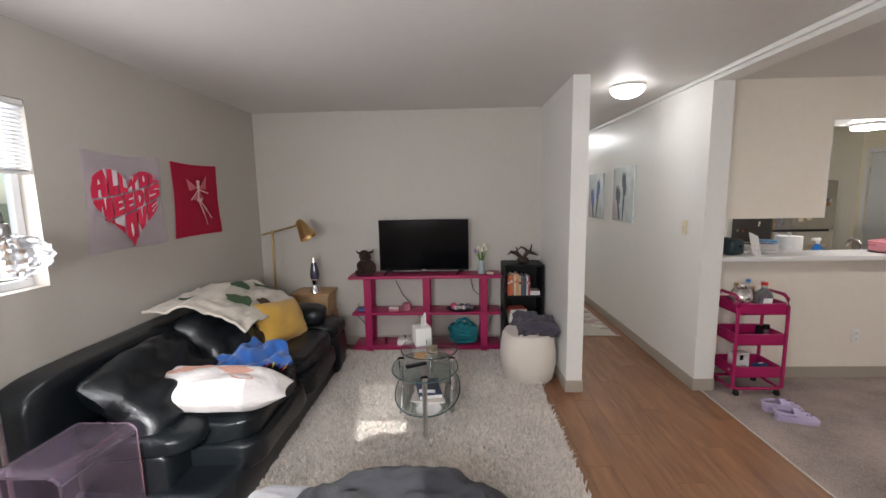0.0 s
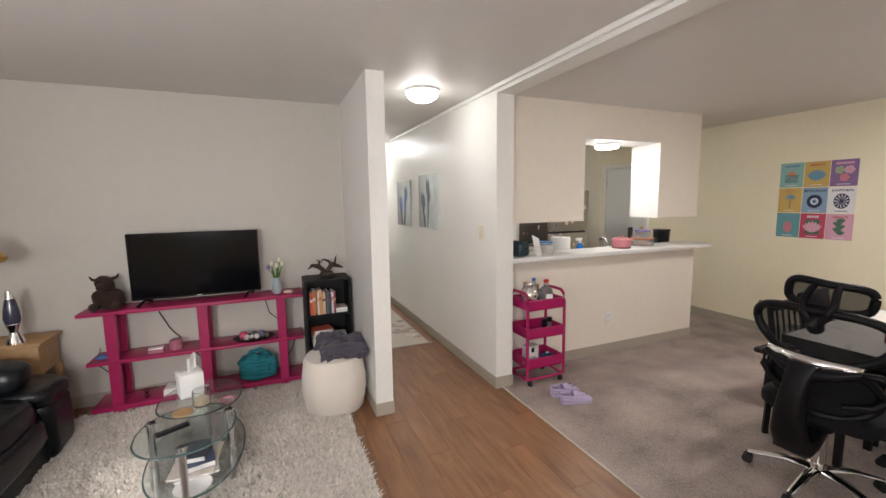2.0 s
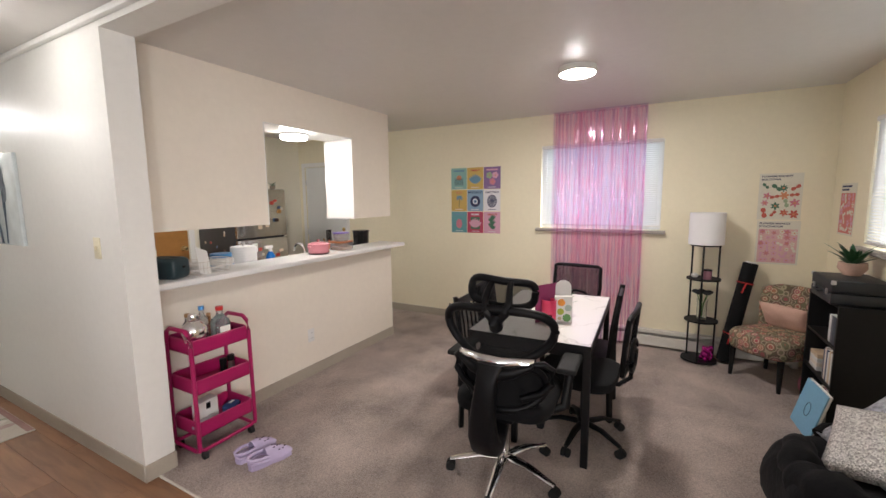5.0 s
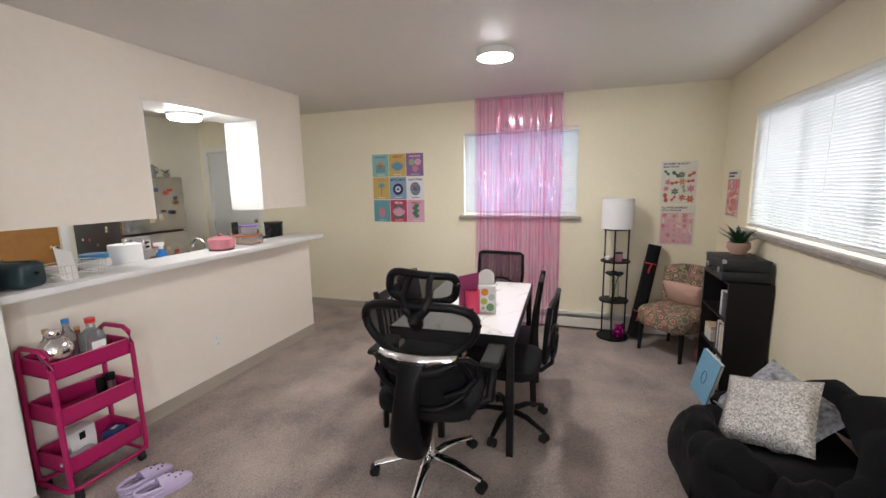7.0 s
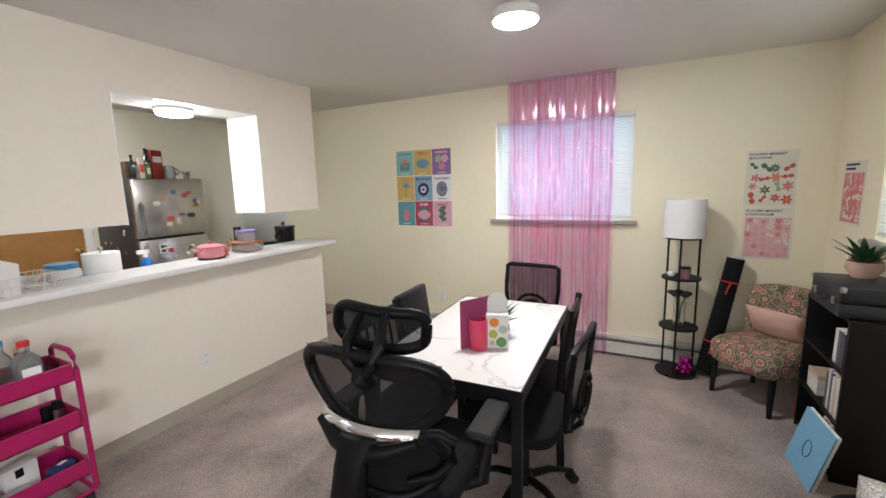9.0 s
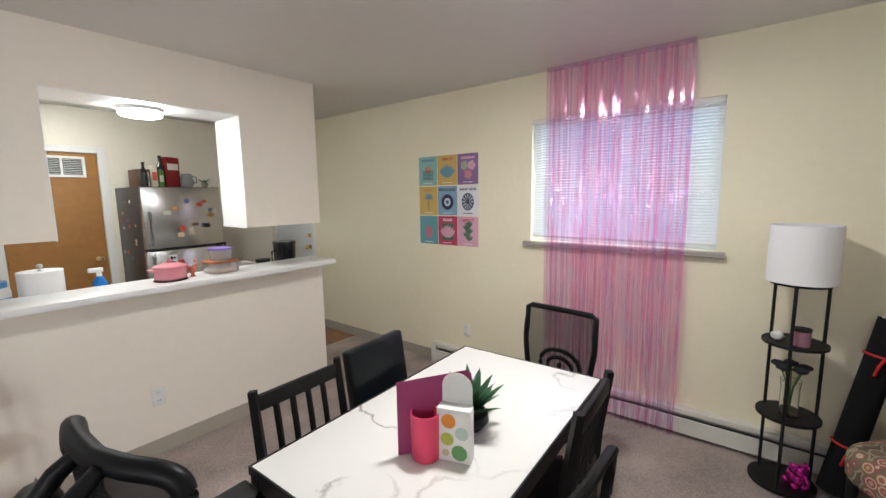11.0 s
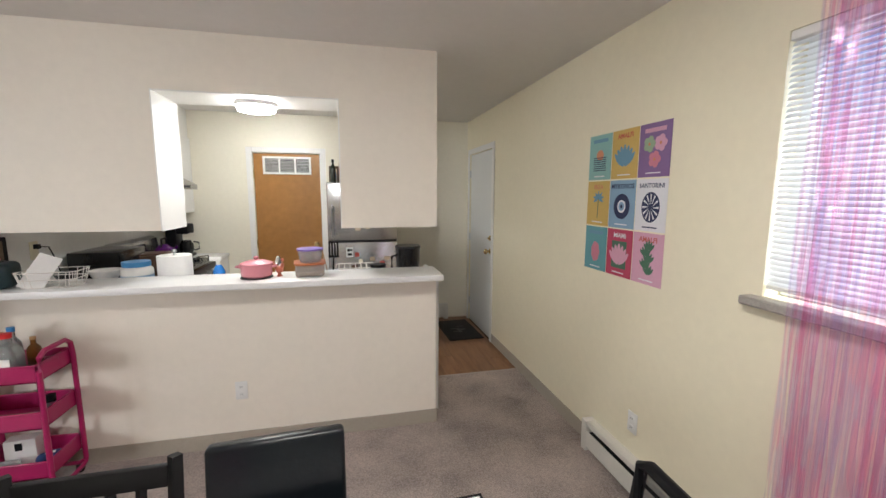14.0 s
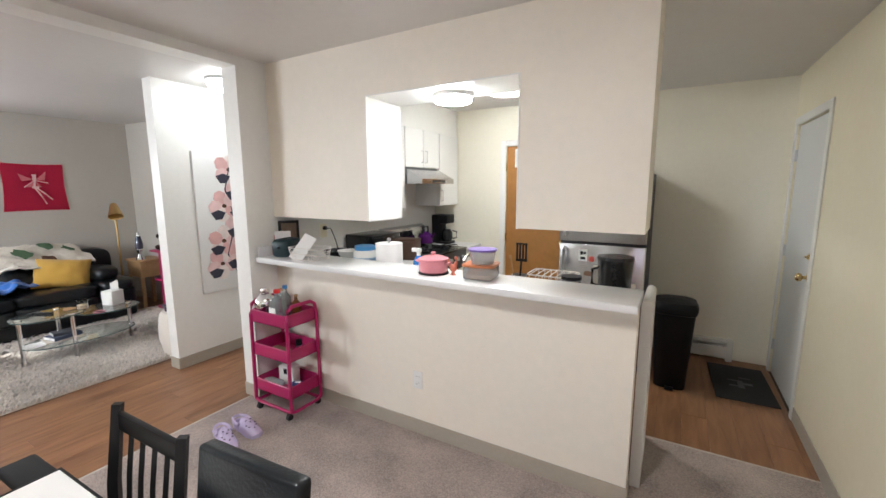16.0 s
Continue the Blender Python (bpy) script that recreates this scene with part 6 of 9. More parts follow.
for i, (x, z, r, c) in enumerate(((-0.015, 0.135, 0.024, (0.75, 0.28, 0.04)), (0.028, 0.10, 0.022, (0.45, 0.55, 0.50)), (-0.02, 0.075, 0.022, (0.45, 0.5, 0.08)), (0.02, 0.035, 0.026, (0.15, 0.33, 0.12)), (-0.025, 0.03, 0.012, (0.55, 0.5, 0.3)))):
    part("fruit_print", prism(B(), [(x + r * math.cos(a * 0.5236), z + r * math.sin(a * 0.5236)) for a in range(12)], 0.0002, 0.001, pose(0, 0, 0, 90, 0, 0)), mat("fruit_%d" % i, c, 0.7, var=0.1), fbx, smooth=False)


def succulent(name, label, x, y, z, n, length, material, pot=None, pot_r=0.07, pot_h=0.07, droop=0.3, seed=1):
    t = thing(name, label, "plant", x, y, z)
    h0 = 0.0
    if pot:
        part("pot", lathe(B(), [(0, 0), (pot_r * 0.6, 0), (pot_r, pot_h * 0.55), (pot_r * 0.95, pot_h), (pot_r * 0.85, pot_h), (pot_r * 0.8, pot_h * 0.8), (0, pot_h * 0.8)], 28), pot, t)
        h0 = pot_h * 0.75
    r_ = random.Random(seed)
    for k in range(n):
        a = k * 2.39996
        lift = radians(25 + 55 * (k / n)) + r_.uniform(-0.1, 0.1)
        ln_ = length * r_.uniform(0.75, 1.1)
        w_ = ln_ * 0.17
        bm = B()
        rowp = []
        for q in range(6):
            s = q / 5
            out = ln_ * s * math.cos(lift * (1 - droop * s))
            up = ln_ * s * math.sin(lift) * (1 - 0.25 * droop * s)
            ww = w_ * (1 - s) ** 0.6 * (0.75 + 0.6 * s * (1 - s) * 2)
            c_, s_ = math.cos(a), math.sin(a)
            rowp.append([bm.verts.new((out * c_ - e * ww * s_, out * s_ + e * ww * c_, h0 + up + (0.25 * ww if e else 0))) for e in (-1, 0, 1)])
        for p, q in zip(rowp, rowp[1:]):
            for k2 in range(2):
                bm.faces.new((p[k2], p[k2 + 1], q[k2 + 1], q[k2]))
        bmesh.ops.solidify(bm, geom=bm.faces[:], thickness=0.003)
        part("leaf", bm, material, t)
    return t


aloe = mat("aloe_green", (0.05, 0.14, 0.06), 0.45, var=0.25, fine=40, coarse=12, bump=0.1)
succulent("succulent_plant", "green succulent in a dark pot on the dining table", 3.83, 1.45, 0.7235, 24, 0.17, aloe, black_plastic, 0.065, 0.06, 0.3, 3)

# tower floor lamp with shelves
tl_ = thing("shelf_lamp", "black tower lamp with round shelves and white drum shade", "floor lamp", 5.37, 0.49)
for z, r in ((0.012, 0.145), (0.385, 0.135), (0.775, 0.135), (1.085, 0.12)):
    part("shelf", lathe(B(), [(0, 0), (r, 0), (r, 0.014), (0, 0.014)], 36, (0, 0, z)), black_wood, tl_)
for k in range(3):
    a = radians(50 + 120 * k)
    part("pole", cyl(B(), (0.122 * math.cos(a), 0.122 * math.sin(a), 0), (0.122 * math.cos(a), 0.122 * math.sin(a), 1.10), 0.008, seg=10), black_metal, tl_)
shade_cloth = mat("shade_cloth", (0.80, 0.79, 0.80), 0.8, var=0.03, fine=200, bump=0.2, bump_scale=300)
bm = B()
lathe(bm, [(0.140, 1.10), (0.140, 1.385), (0.136, 1.385), (0.136, 1.10), (0.140, 1.10)], 44)
part("shade", bm, shade_cloth, tl_, "white fabric drum shade")
part("socket", cyl(B(), (0, 0, 1.10), (0, 0, 1.22), 0.016, seg=12), black_plastic, tl_)
part("pull_chain", cyl(B(), (-0.05, 0.02, 1.03), (-0.05, 0.02, 1.12), 0.0018, seg=6), steel, tl_)
cj = thing("candle", "rose glass candle with dark lid on the lamp shelf", "candle", 5.31, 0.47, 0.789)
part("jar", lathe(B(), [(0, 0), (0.035, 0), (0.037, 0.008), (0.037, 0.075), (0, 0.078)], 20), mat("mauve_glass", (0.35, 0.17, 0.22), 0.15, var=0.1), cj)
part("lid", lathe(B(), [(0.038, 0.0785), (0.038, 0.088), (0, 0.09)], 20), black_wood, cj)
ob = part("paper_flower", rounded(B(), (0, 0, 0.022), (0.03, 0.026, 0.022), 2.2, 14, 8, 0.012, 60), paper_white)
ob.location = (5.36, 0.56, 0.789)
tagged(ob, "white crumpled paper flower on the lamp shelf", "ornament")
gv = thing("glass_vase", "clear glass vase with dark dried stems on the lamp shelf", "vase", 5.35, 0.49, 0.399)
part("vase", lathe(B(), [(0, 0), (0.04, 0), (0.042, 0.01), (0.04, 0.15), (0.045, 0.19), (0.042, 0.19), (0.037, 0.15), (0.038, 0.01), (0, 0.008)], 20), glass_clear, gv)
for k in range(5):
    a = k * 1.25
    part("stem", tube(B(), [(0, 0, 0.012), (0.012 * math.cos(a), 0.012 * math.sin(a), 0.15), (0.05 * math.cos(a), 0.05 * math.sin(a), 0.25)], 0.003, 6), stem_m, gv)
    part("dried_head", rounded(B(), (0.055 * math.cos(a), 0.055 * math.sin(a), 0.262), (0.03, 0.03, 0.018), 2, 12, 8, 0.01, 50), mat("dried_dark_%d" % k, (0.02, 0.022, 0.025), 0.8), gv)
bm = B()
rounded(bm, (0, 0, 0.05), (0.045, 0.032, 0.045), 2.2, 20, 12)
rounded(bm, (-0.03, 0, 0.105), (0.032, 0.03, 0.032), 2.2, 18, 10)
for sx, sy in ((-0.03, 0.02), (-0.03, -0.02), (0.03, 0.02), (0.03, -0.02)):
    rounded(bm, (sx, sy, 0.016), (0.017, 0.015, 0.018), 2.4, 12, 8)
tube(bm, [(-0.06, 0, 0.10), (-0.085, 0, 0.075), (-0.085, 0, 0.05)], [0.012, 0.010, 0.007], 8)
for sy in (-0.034, 0.034):
    rounded(bm, (-0.022, sy, 0.118), (0.022, 0.008, 0.026), 2.2, 12, 8)
ob = part("pink_figurine", bm, mat("pink_foil", (0.55, 0.03, 0.33), 0.18, 0.8, var=0.1))
ob.matrix_basis = pose(5.33, 0.44, 0.028, 0, 0, 30)
tagged(ob, "shiny magenta elephant figurine at the lamp's foot", "figurine")

# rolled black fabric leaning in the corner
rl = thing("fabric_roll", "long black fabric roll tied with red ribbons", "roll", 5.40, 0.29)
bm = B()
cyl(bm, (0.0, 0.0, 0.03), (0.10, -0.16, 0.93), 0.062, 0.058, 20)
part("roll", bm, seat_fabric, rl)
part("core", cyl(B(), (0.1004, -0.1606, 0.9305), (0.101, -0.162, 0.94), 0.045, seg=20), paper_white, rl)
red_rib = mat("red_ribbon", (0.55, 0.02, 0.02), 0.5)
for q in (0.28, 0.80):
    c = Vector((0.10 * q, -0.16 * q, 0.03 + 0.90 * q))
    bm = B()
    ax = Vector((0.10, -0.16, 0.90)).normalized()
    s1 = ax.cross(Vector((0, 0, 1))).normalized()
    s2 = ax.cross(s1)
    tube(bm, [c + 0.0635 * (s1 * math.cos(radians(a)) + s2 * math.sin(radians(a))) for a in range(0, 360, 20)], 0.006, 6, closed=True)
    tube(bm, [c - Vector((0.06, 0, 0)), c - Vector((0.085, -0.02, 0.03)), c - Vector((0.08, -0.03, 0.08))], 0.007, 6)
    part("ribbon", bm, red_rib, rl)

# floral slipper chair
floral = bpy.data.materials.new("floral_fabric")
floral.use_nodes = True
nt = floral.node_tree
b = nt.nodes["Principled BSDF"]
tc = nt.nodes.new("ShaderNodeTexCoord")
vo = nt.nodes.new("ShaderNodeTexVoronoi")
vo.inputs["Scale"].default_value, vo.inputs["Randomness"].default_value = 17.0, 0.9
nt.links.new(tc.outputs["Object"], vo.inputs["Vector"])
ringr = nt.nodes.new("ShaderNodeValToRGB")
ringr.color_ramp.interpolation = "CONSTANT"
el = ringr.color_ramp.elements
el[0].position, el[0].color = 0.0, (0.42, 0.30, 0.16, 1)
el[1].position, el[1].color = 0.16, (0.33, 0.06, 0.04, 1)
for p_, c_ in ((0.30, (0.50, 0.40, 0.26, 1)), (0.38, (0.28, 0.07, 0.05, 1)), (0.47, (0.15, 0.13, 0.07, 1)), (0.60, (0.32, 0.25, 0.16, 1)), (0.70, (0.12, 0.085, 0.05, 1))):
    e_ = el.new(p_)
    e_.color = c_
nt.links.new(vo.outputs["Distance"], ringr.inputs["Fac"])
hs = nt.nodes.new("ShaderNodeHueSaturation")
mr = nt.nodes.new("ShaderNodeMapRange")
mr.inputs["To Min"].default_value, mr.inputs["To Max"].default_value = 0.475, 0.53
hs.inputs["Saturation"].default_value = 0.85
sepc = nt.nodes.new("ShaderNodeSeparateColor")
nt.links.new(vo.outputs["Color"], sepc.inputs[0])
nt.links.new(sepc.outputs[0], mr.inputs["Value"])
nt.links.new(mr.outputs["Result"], hs.inputs["Hue"])
nt.links.new(ringr.outputs["Color"], hs.inputs["Color"])
nt.links.new(hs.outputs["Color"], b.inputs["Base Color"])
b.inputs["Roughness"].default_value = 0.9
sc_ = thing("slipper_chair", "armless slipper chair in muted red and taupe floral fabric", "chair", 5.17, -0.03, 0, 45)
# local +y faces the room
part("seat", rounded(B(), (0, 0.02, 0.335), (0.25, 0.28, 0.10), 4, 44, 16, 0.006, 6), floral, sc_)
bm = B()
g = []
for i in range(21):
    row = []
    for j in range(11):
        u, v = -1 + 2 * i / 20, j / 10
        wv = 0.235 + 0.035 * math.sin(v * math.pi * 0.5)
        row.append(bm.verts.new((wv * u, -0.20 + 0.07 * u * u - 0.08 * v, 0.36 + (0.41 - 0.05 * abs(u) ** 3) * v)))
    g.append(row)
for i in range(20):
    for j in range(10):
        bm.faces.new((g[i][j], g[i + 1][j], g[i + 1][j + 1], g[i][j + 1]))
bmesh.ops.recalc_face_normals(bm, faces=bm.faces)
bmesh.ops.solidify(bm, geom=bm.faces[:], thickness=0.075)
part("backrest", bm, floral, sc_, angle=60)
for x, y in ((-0.19, 0.22), (0.19, 0.22), (-0.17, -0.16), (0.17, -0.16)):
    part("leg", cyl(B(), (x * 1.03, y * 1.03, 0), (x, y, 0.26), 0.014, 0.024, 12), black_wood, sc_)
bm = B()
pillow(bm, 0.36, 0.24, 0.11, pose(5.235, -0.085, 0.525, 62, 0, 47), seed=7)
tagged(part("throw_pillow", bm, mat("blush_linen", (0.62, 0.40, 0.32), 0.85, var=0.06, bump=0.3, bump_scale=120)), "blush pink pillow on the floral chair", "pillow")

# black record shelf with suitcase player
bs = thing("record_shelf", "black open record shelf under the south window", "shelf", 4.60, -0.27)
part("side_panel", box(B(), -0.29, -0.27, -0.125, 0.135, 0, 0.845, 0.002, 1), black_wood, bs)
part("side_panel", box(B(), 0.26, 0.28, -0.125, 0.135, 0, 0.845, 0.002, 1), black_wood, bs)
part("back_panel", box(B(), -0.269, 0.259, -0.125, -0.115, 0, 0.845), black_wood, bs)
for z in (0.02, 0.29, 0.56, 0.83):
    part("shelf", box(B(), -0.2695, 0.2595, -0.1145, 0.133, z, z + 0.018, 0.001, 1), black_wood, bs)
for i in range(7):
    book(4.37 + 0.026 * i, -0.25, 0.308, 0.024, 0.2, 0.20 + 0.01 * (i % 3), (4, 6, 1, 6, 9, 4, 3)[i], label="record or book standing in the black shelf")
for i in range(4):
    book(4.72, -0.25, 0.308 + i * 0.03, 0.15, 0.2, 0.028, (6, 4, 6, 1)[i], 0, True, "book lying in the black shelf")
for i in range(3):
    book(4.40 + 0.04 * i, -0.25, 0.578, 0.035, 0.2, 0.18, (5, 3, 6)[i], label="dark box standing in the black shelf")
for i in range(9):
    book(4.38 + 0.012 * i, -0.25, 0.038, 0.010, 0.22, 0.235, (6, 4, 9, 7, 1, 5, 8, 6, 4)[i], label="thin record sleeve in the lowest shelf")
sk = thing("record_player", "black suitcase record player with metal corners, closed", "record player", 4.52, -0.245, 0.848)
case_b = mat("case_vinyl", (0.02, 0.023, 0.027), 0.45, var=0.15, bump=0.3, bump_scale=400, dist=0.001)
part("case", box(B(), -0.19, 0.19, -0.135, 0.15, 0.006, 0.075, 0.008), case_b, sk)
part("lid", box(B(), -0.19, 0.19, -0.135, 0.15, 0.078, 0.155, 0.010), case_b, sk)
for x in (-0.19, 0.19):
    part("corner_cap", box(B(), x - 0.012, x + 0.012, 0.130, 0.153, 0.130, 0.157, 0.005), steel, sk)
for x in (-0.12, 0.12):
    part("latch", box(B(), x - 0.014, x + 0.014, 0.149, 0.156, 0.058, 0.095, 0.002, 1), steel, sk)
part("handle", tube(B(), [(-0.05, 0.152, 0.065), (-0.045, 0.175, 0.065), (0.045, 0.175, 0.065), (0.05, 0.152, 0.065)], 0.007, 8), case_b, sk)
succulent("aloe_plant", "spiky green aloe in a pink clay pot on the record player", 4.62, -0.27, 1.004, 18, 0.17, aloe, mat("terracotta_pink", (0.50, 0.33, 0.26), 0.7, var=0.1), 0.075, 0.085, 0.35, 8)
succulent("trailing_plant", "small trailing succulent beside the aloe pot", 4.74, -0.20, 0.848, 12, 0.09, aloe, mat("white_pot", (0.7, 0.68, 0.64), 0.6), 0.04, 0.05, 0.9, 5)
lp = thing("record_sleeve", "light blue record sleeve leaning on the shelf", "record", 4.33, -0.07, 0, 4)
skyblue = mat("sleeve_blue", (0.20, 0.42, 0.60), 0.6, var=0.08)
bm = B()
box(bm, -0.155, 0.155, -0.004, 0.004, 0, 0.315, 0.001, 1)
bmesh.ops.transform(bm, matrix=pose(0, 0.06, 0.003, 14, 0, 0), verts=bm.verts)
part("sleeve", bm, skyblue, lp)
bm = B()
tube(bm, [(0.035 * math.cos(radians(a)), 0.0046, 0.15 + 0.045 * math.sin(radians(a))) for a in range(0, 360, 20)], 0.003, 6, closed=True)
bmesh.ops.transform(bm, matrix=pose(0, 0.06, 0.003, 14, 0, 0), verts=bm.verts)
part("emblem", bm, mat("sleeve_ink", (0.06, 0.12, 0.2), 0.6), lp)
bm = B()
box(bm, -0.15, 0.15, -0.02, -0.006, 0.004, 0.32, 0.001, 1)
bmesh.ops.transform(bm, matrix=pose(0, 0.06, 0.003, 14, 0, 0), verts=bm.verts)
part("second_sleeve", bm, paper_white, lp)
ob = part("pink_bag", rounded(B(), (0, 0, 0.08), (0.06, 0.05, 0.08), 2.6, 22, 12, 0.02, 18), mat("bag_pink", (0.5, 0.16, 0.22), 0.6, var=0.1))
ob.location = (4.96, -0.20, 0.004)
tagged(ob, "small pink bag on the carpet beside the shelf", "bag")

# bean bag with sequin pillows
bb = thing("bean_bag", "large slouchy black fabric bean bag chair", "bean bag", 3.20, -0.02)
bean = mat("bean_fabric", (0.006, 0.006, 0.007), 0.85, spec=0.15, var=0.2, fine=120, coarse=6, bump=0.5, bump_scale=40, dist=0.006, sheen=0.03)
bm = B()
rounded(bm, (0, 0, 0.215), (0.46, 0.37, 0.215), 3.0, 56, 22, 0.05, 3.5, 6)
for v in bm.verts:
    d2 = ((v.co.x - 0.0) / 0.3) ** 2 + ((v.co.y - 0.05) / 0.26) ** 2
    if v.co.z > 0.2:
        v.co.z -= 0.085 * math.exp(-d2)
    a_ = math.atan2(v.co.y, v.co.x)
    w_ = 0.020 * noise.noise(Vector((a_ * 3.2, v.co.z * 3, 2.0))) + 0.012 * noise.noise(Vector((a_ * 7, v.co.z * 9, 5.0)))
    v.co.x, v.co.y = v.co.x * (1 + w_ * 2.4), v.co.y * (1 + w_ * 2.4)
    v.co.z = max(v.co.z, 0.004)
part("body", bm, bean, bb)
bm = B()
tube(bm, [(0.40 * math.cos(radians(a)), 0.31 * math.sin(radians(a)) - 0.02, 0.345 + 0.17 * max(0, -math.sin(radians(a))) + 0.02 * math.sin(a * 0.17)) for a in range(150, 391, 8)], [0.035 + 0.07 * math.sin(math.pi * i / 30) for i in range(31)], 14)
for v in bm.verts:
    v.co += Vector((0, 0, 1)) * 0.022 * noise.noise(v.co * 7)
part("back_roll", bm, bean, bb)
bm = B()
tube(bm, [(0.36 * math.cos(radians(a)), 0.27 * math.sin(radians(a)) + 0.01, 0.345 + 0.018 * math.sin(a * 0.11)) for a in range(40, 231, 6)], [0.03 + 0.065 * math.sin(math.pi * i / 31) + 0.010 * math.sin(i * 1.9) for i in range(32)], 16)
for v in bm.verts:
    v.co += Vector((0, 0, 1)) * 0.02 * noise.noise(v.co * 9)
part("front_roll", bm, bean, bb)
part("strap", tube(B(), [(-0.20, -0.33, 0.56), (-0.22, -0.33, 0.63), (-0.28, -0.32, 0.65), (-0.33, -0.31, 0.58)], 0.012, 8, flat=0.5), bean, bb)
for k in range(3):
    a0 = radians(60 + 50 * k)
    part("seam", tube(B(), [(0.47 * math.cos(a0) * (1 - 0.12 * (z - 0.2) ** 2 * 20), 0.38 * math.sin(a0) * (1 - 0.12 * (z - 0.2) ** 2 * 20), z) for z in (0.06, 0.14, 0.22, 0.30)], 0.005, 6), bean, bb)
sequin = bpy.data.materials.new("silver_sequins")
sequin.use_nodes = True
nt = sequin.node_tree
b = nt.nodes["Principled BSDF"]
tc = nt.nodes.new("ShaderNodeTexCoord")
v1 = nt.nodes.new("ShaderNodeTexVoronoi")
v1.inputs["Scale"].default_value = 160
nt.links.new(tc.outputs["Object"], v1.inputs["Vector"])
mr = nt.nodes.new("ShaderNodeMapRange")
mr.inputs["To Min"].default_value, mr.inputs["To Max"].default_value = 0.40, 1.0
sepc = nt.nodes.new("ShaderNodeSeparateColor")
nt.links.new(v1.outputs["Color"], sepc.inputs[0])
nt.links.new(sepc.outputs[0], mr.inputs["Value"])
scv = nt.nodes.new("ShaderNodeVectorMath")
scv.operation = "SCALE"
scv.inputs[0].default_value = (0.86, 0.84, 0.80)
nt.links.new(mr.outputs["Result"], scv.inputs["Scale"])
nt.links.new(scv.outputs[0], b.inputs["Base Color"])
b.inputs["Metallic"].default_value, b.inputs["Roughness"].default_value = 0.8, 0.32
bp = nt.nodes.new("ShaderNodeBump")
bp.inputs["Strength"].default_value, bp.inputs["Distance"].default_value = 0.9, 0.004
nt.links.new(v1.outputs["Distance"], bp.inputs["Height"])
nt.links.new(bp.outputs["Normal"], b.inputs["Normal"])
# reclining in the hollow of the bag
LEAN = Matrix.Translation((3.268, -0.003, 0.463)) @ Euler((0.72, -0.295, -2.27)).to_matrix().to_4x4()
bm = B()
pillow(bm, 0.385, 0.36, 0.11, LEAN @ pose(0, 0.02, 0), seed=11)
tagged(part("sequin_pillow", bm, sequin), "silver sequinned pillow on the black bean bag", "pillow")
bm = B()
pillow(bm, 0.44, 0.37, 0.10, LEAN @ pose(-0.01, 0.09, -0.095, 0, 0, -40), seed=13)
tagged(part("sequin_pillow", bm, mat("grey_sequins", (0.30, 0.31, 0.34), 0.42, 0.35, var=0.95, fine=45, coarse=16, bump=0.8, bump_scale=140, dist=0.004)), "grey and cream sequinned pillow on the black bean bag", "pillow")

# ---------- magenta trolley ----------
cart_m = mat("trolley_enamel", (0.37, 0.012, 0.10), 0.32, var=0.06, bump=0.04)
cart = thing("utility_cart", "magenta three-tier metal trolley on castors", "trolley", 2.475, 3.315)
hx, hy = 0.185, 0.125
for z in (0.145, 0.405, 0.645):
    bm = B()
    w, d = hx - 0.012, hy
    box(bm, -w, w, -d, d, z, z + 0.006)
    box(bm, -w, w, -d, -d + 0.004, z, z + 0.085, 0.001, 1)
    box(bm, -w, w, d - 0.004, d, z, z + 0.085, 0.001, 1)
    box(bm, -w, -w + 0.004, -d, d, z, z + 0.085, 0.001, 1)
    box(bm, w - 0.004, w, -d, d, z, z + 0.085, 0.001, 1)
    tr_ = part("tray", bm, cart_m, cart)
    part("rim", tube(B(), [(x, y, z + 0.086) for x, y in oval(w + 0.001, d + 0.001, 32, 14)], 0.005, 6, closed=True), cart_m, tr_)
for sx in (-1, 1):
    x = sx * hx
    pts = [(x, -hy - 0.005, 0.075), (x, -hy - 0.005, 0.14), (x, -hy + 0.0, 0.70), (x, -hy + 0.012, 0.765), (x, -hy + 0.05, 0.79), (x, hy - 0.05, 0.79), (x, hy - 0.012, 0.765), (x, hy - 0.0, 0.70), (x, hy + 0.005, 0.14), (x, hy + 0.005, 0.075)]
    part("frame_hoop", tube(B(), pts, 0.0125, 10), cart_m, cart)
    part("foot_rail", tube(B(), [(x, -hy - 0.005, 0.09), (x, -hy - 0.002, 0.065), (x, -hy + 0.03, 0.055), (x, hy - 0.03, 0.055), (x, hy + 0.002, 0.065), (x, hy + 0.005, 0.09)], 0.0115, 10), cart_m, cart)
for y in (-hy, hy):
    part("cross_rail", tube(B(), [(-hx, y, 0.075), (-hx + 0.03, y, 0.058), (hx - 0.03, y, 0.058), (hx, y, 0.075)], 0.0115, 10), cart_m, cart)
    for x in (-hx + 0.03, hx - 0.03):
        bm = B()
        cyl(bm, (x - 0.012, y, 0.0215), (x + 0.012, y, 0.0215), 0.0215, seg=16)
        box(bm, x - 0.017, x + 0.017, y - 0.009, y + 0.009, 0.03, 0.05, 0.002, 1)
        part("castor", bm, rubber, cart)


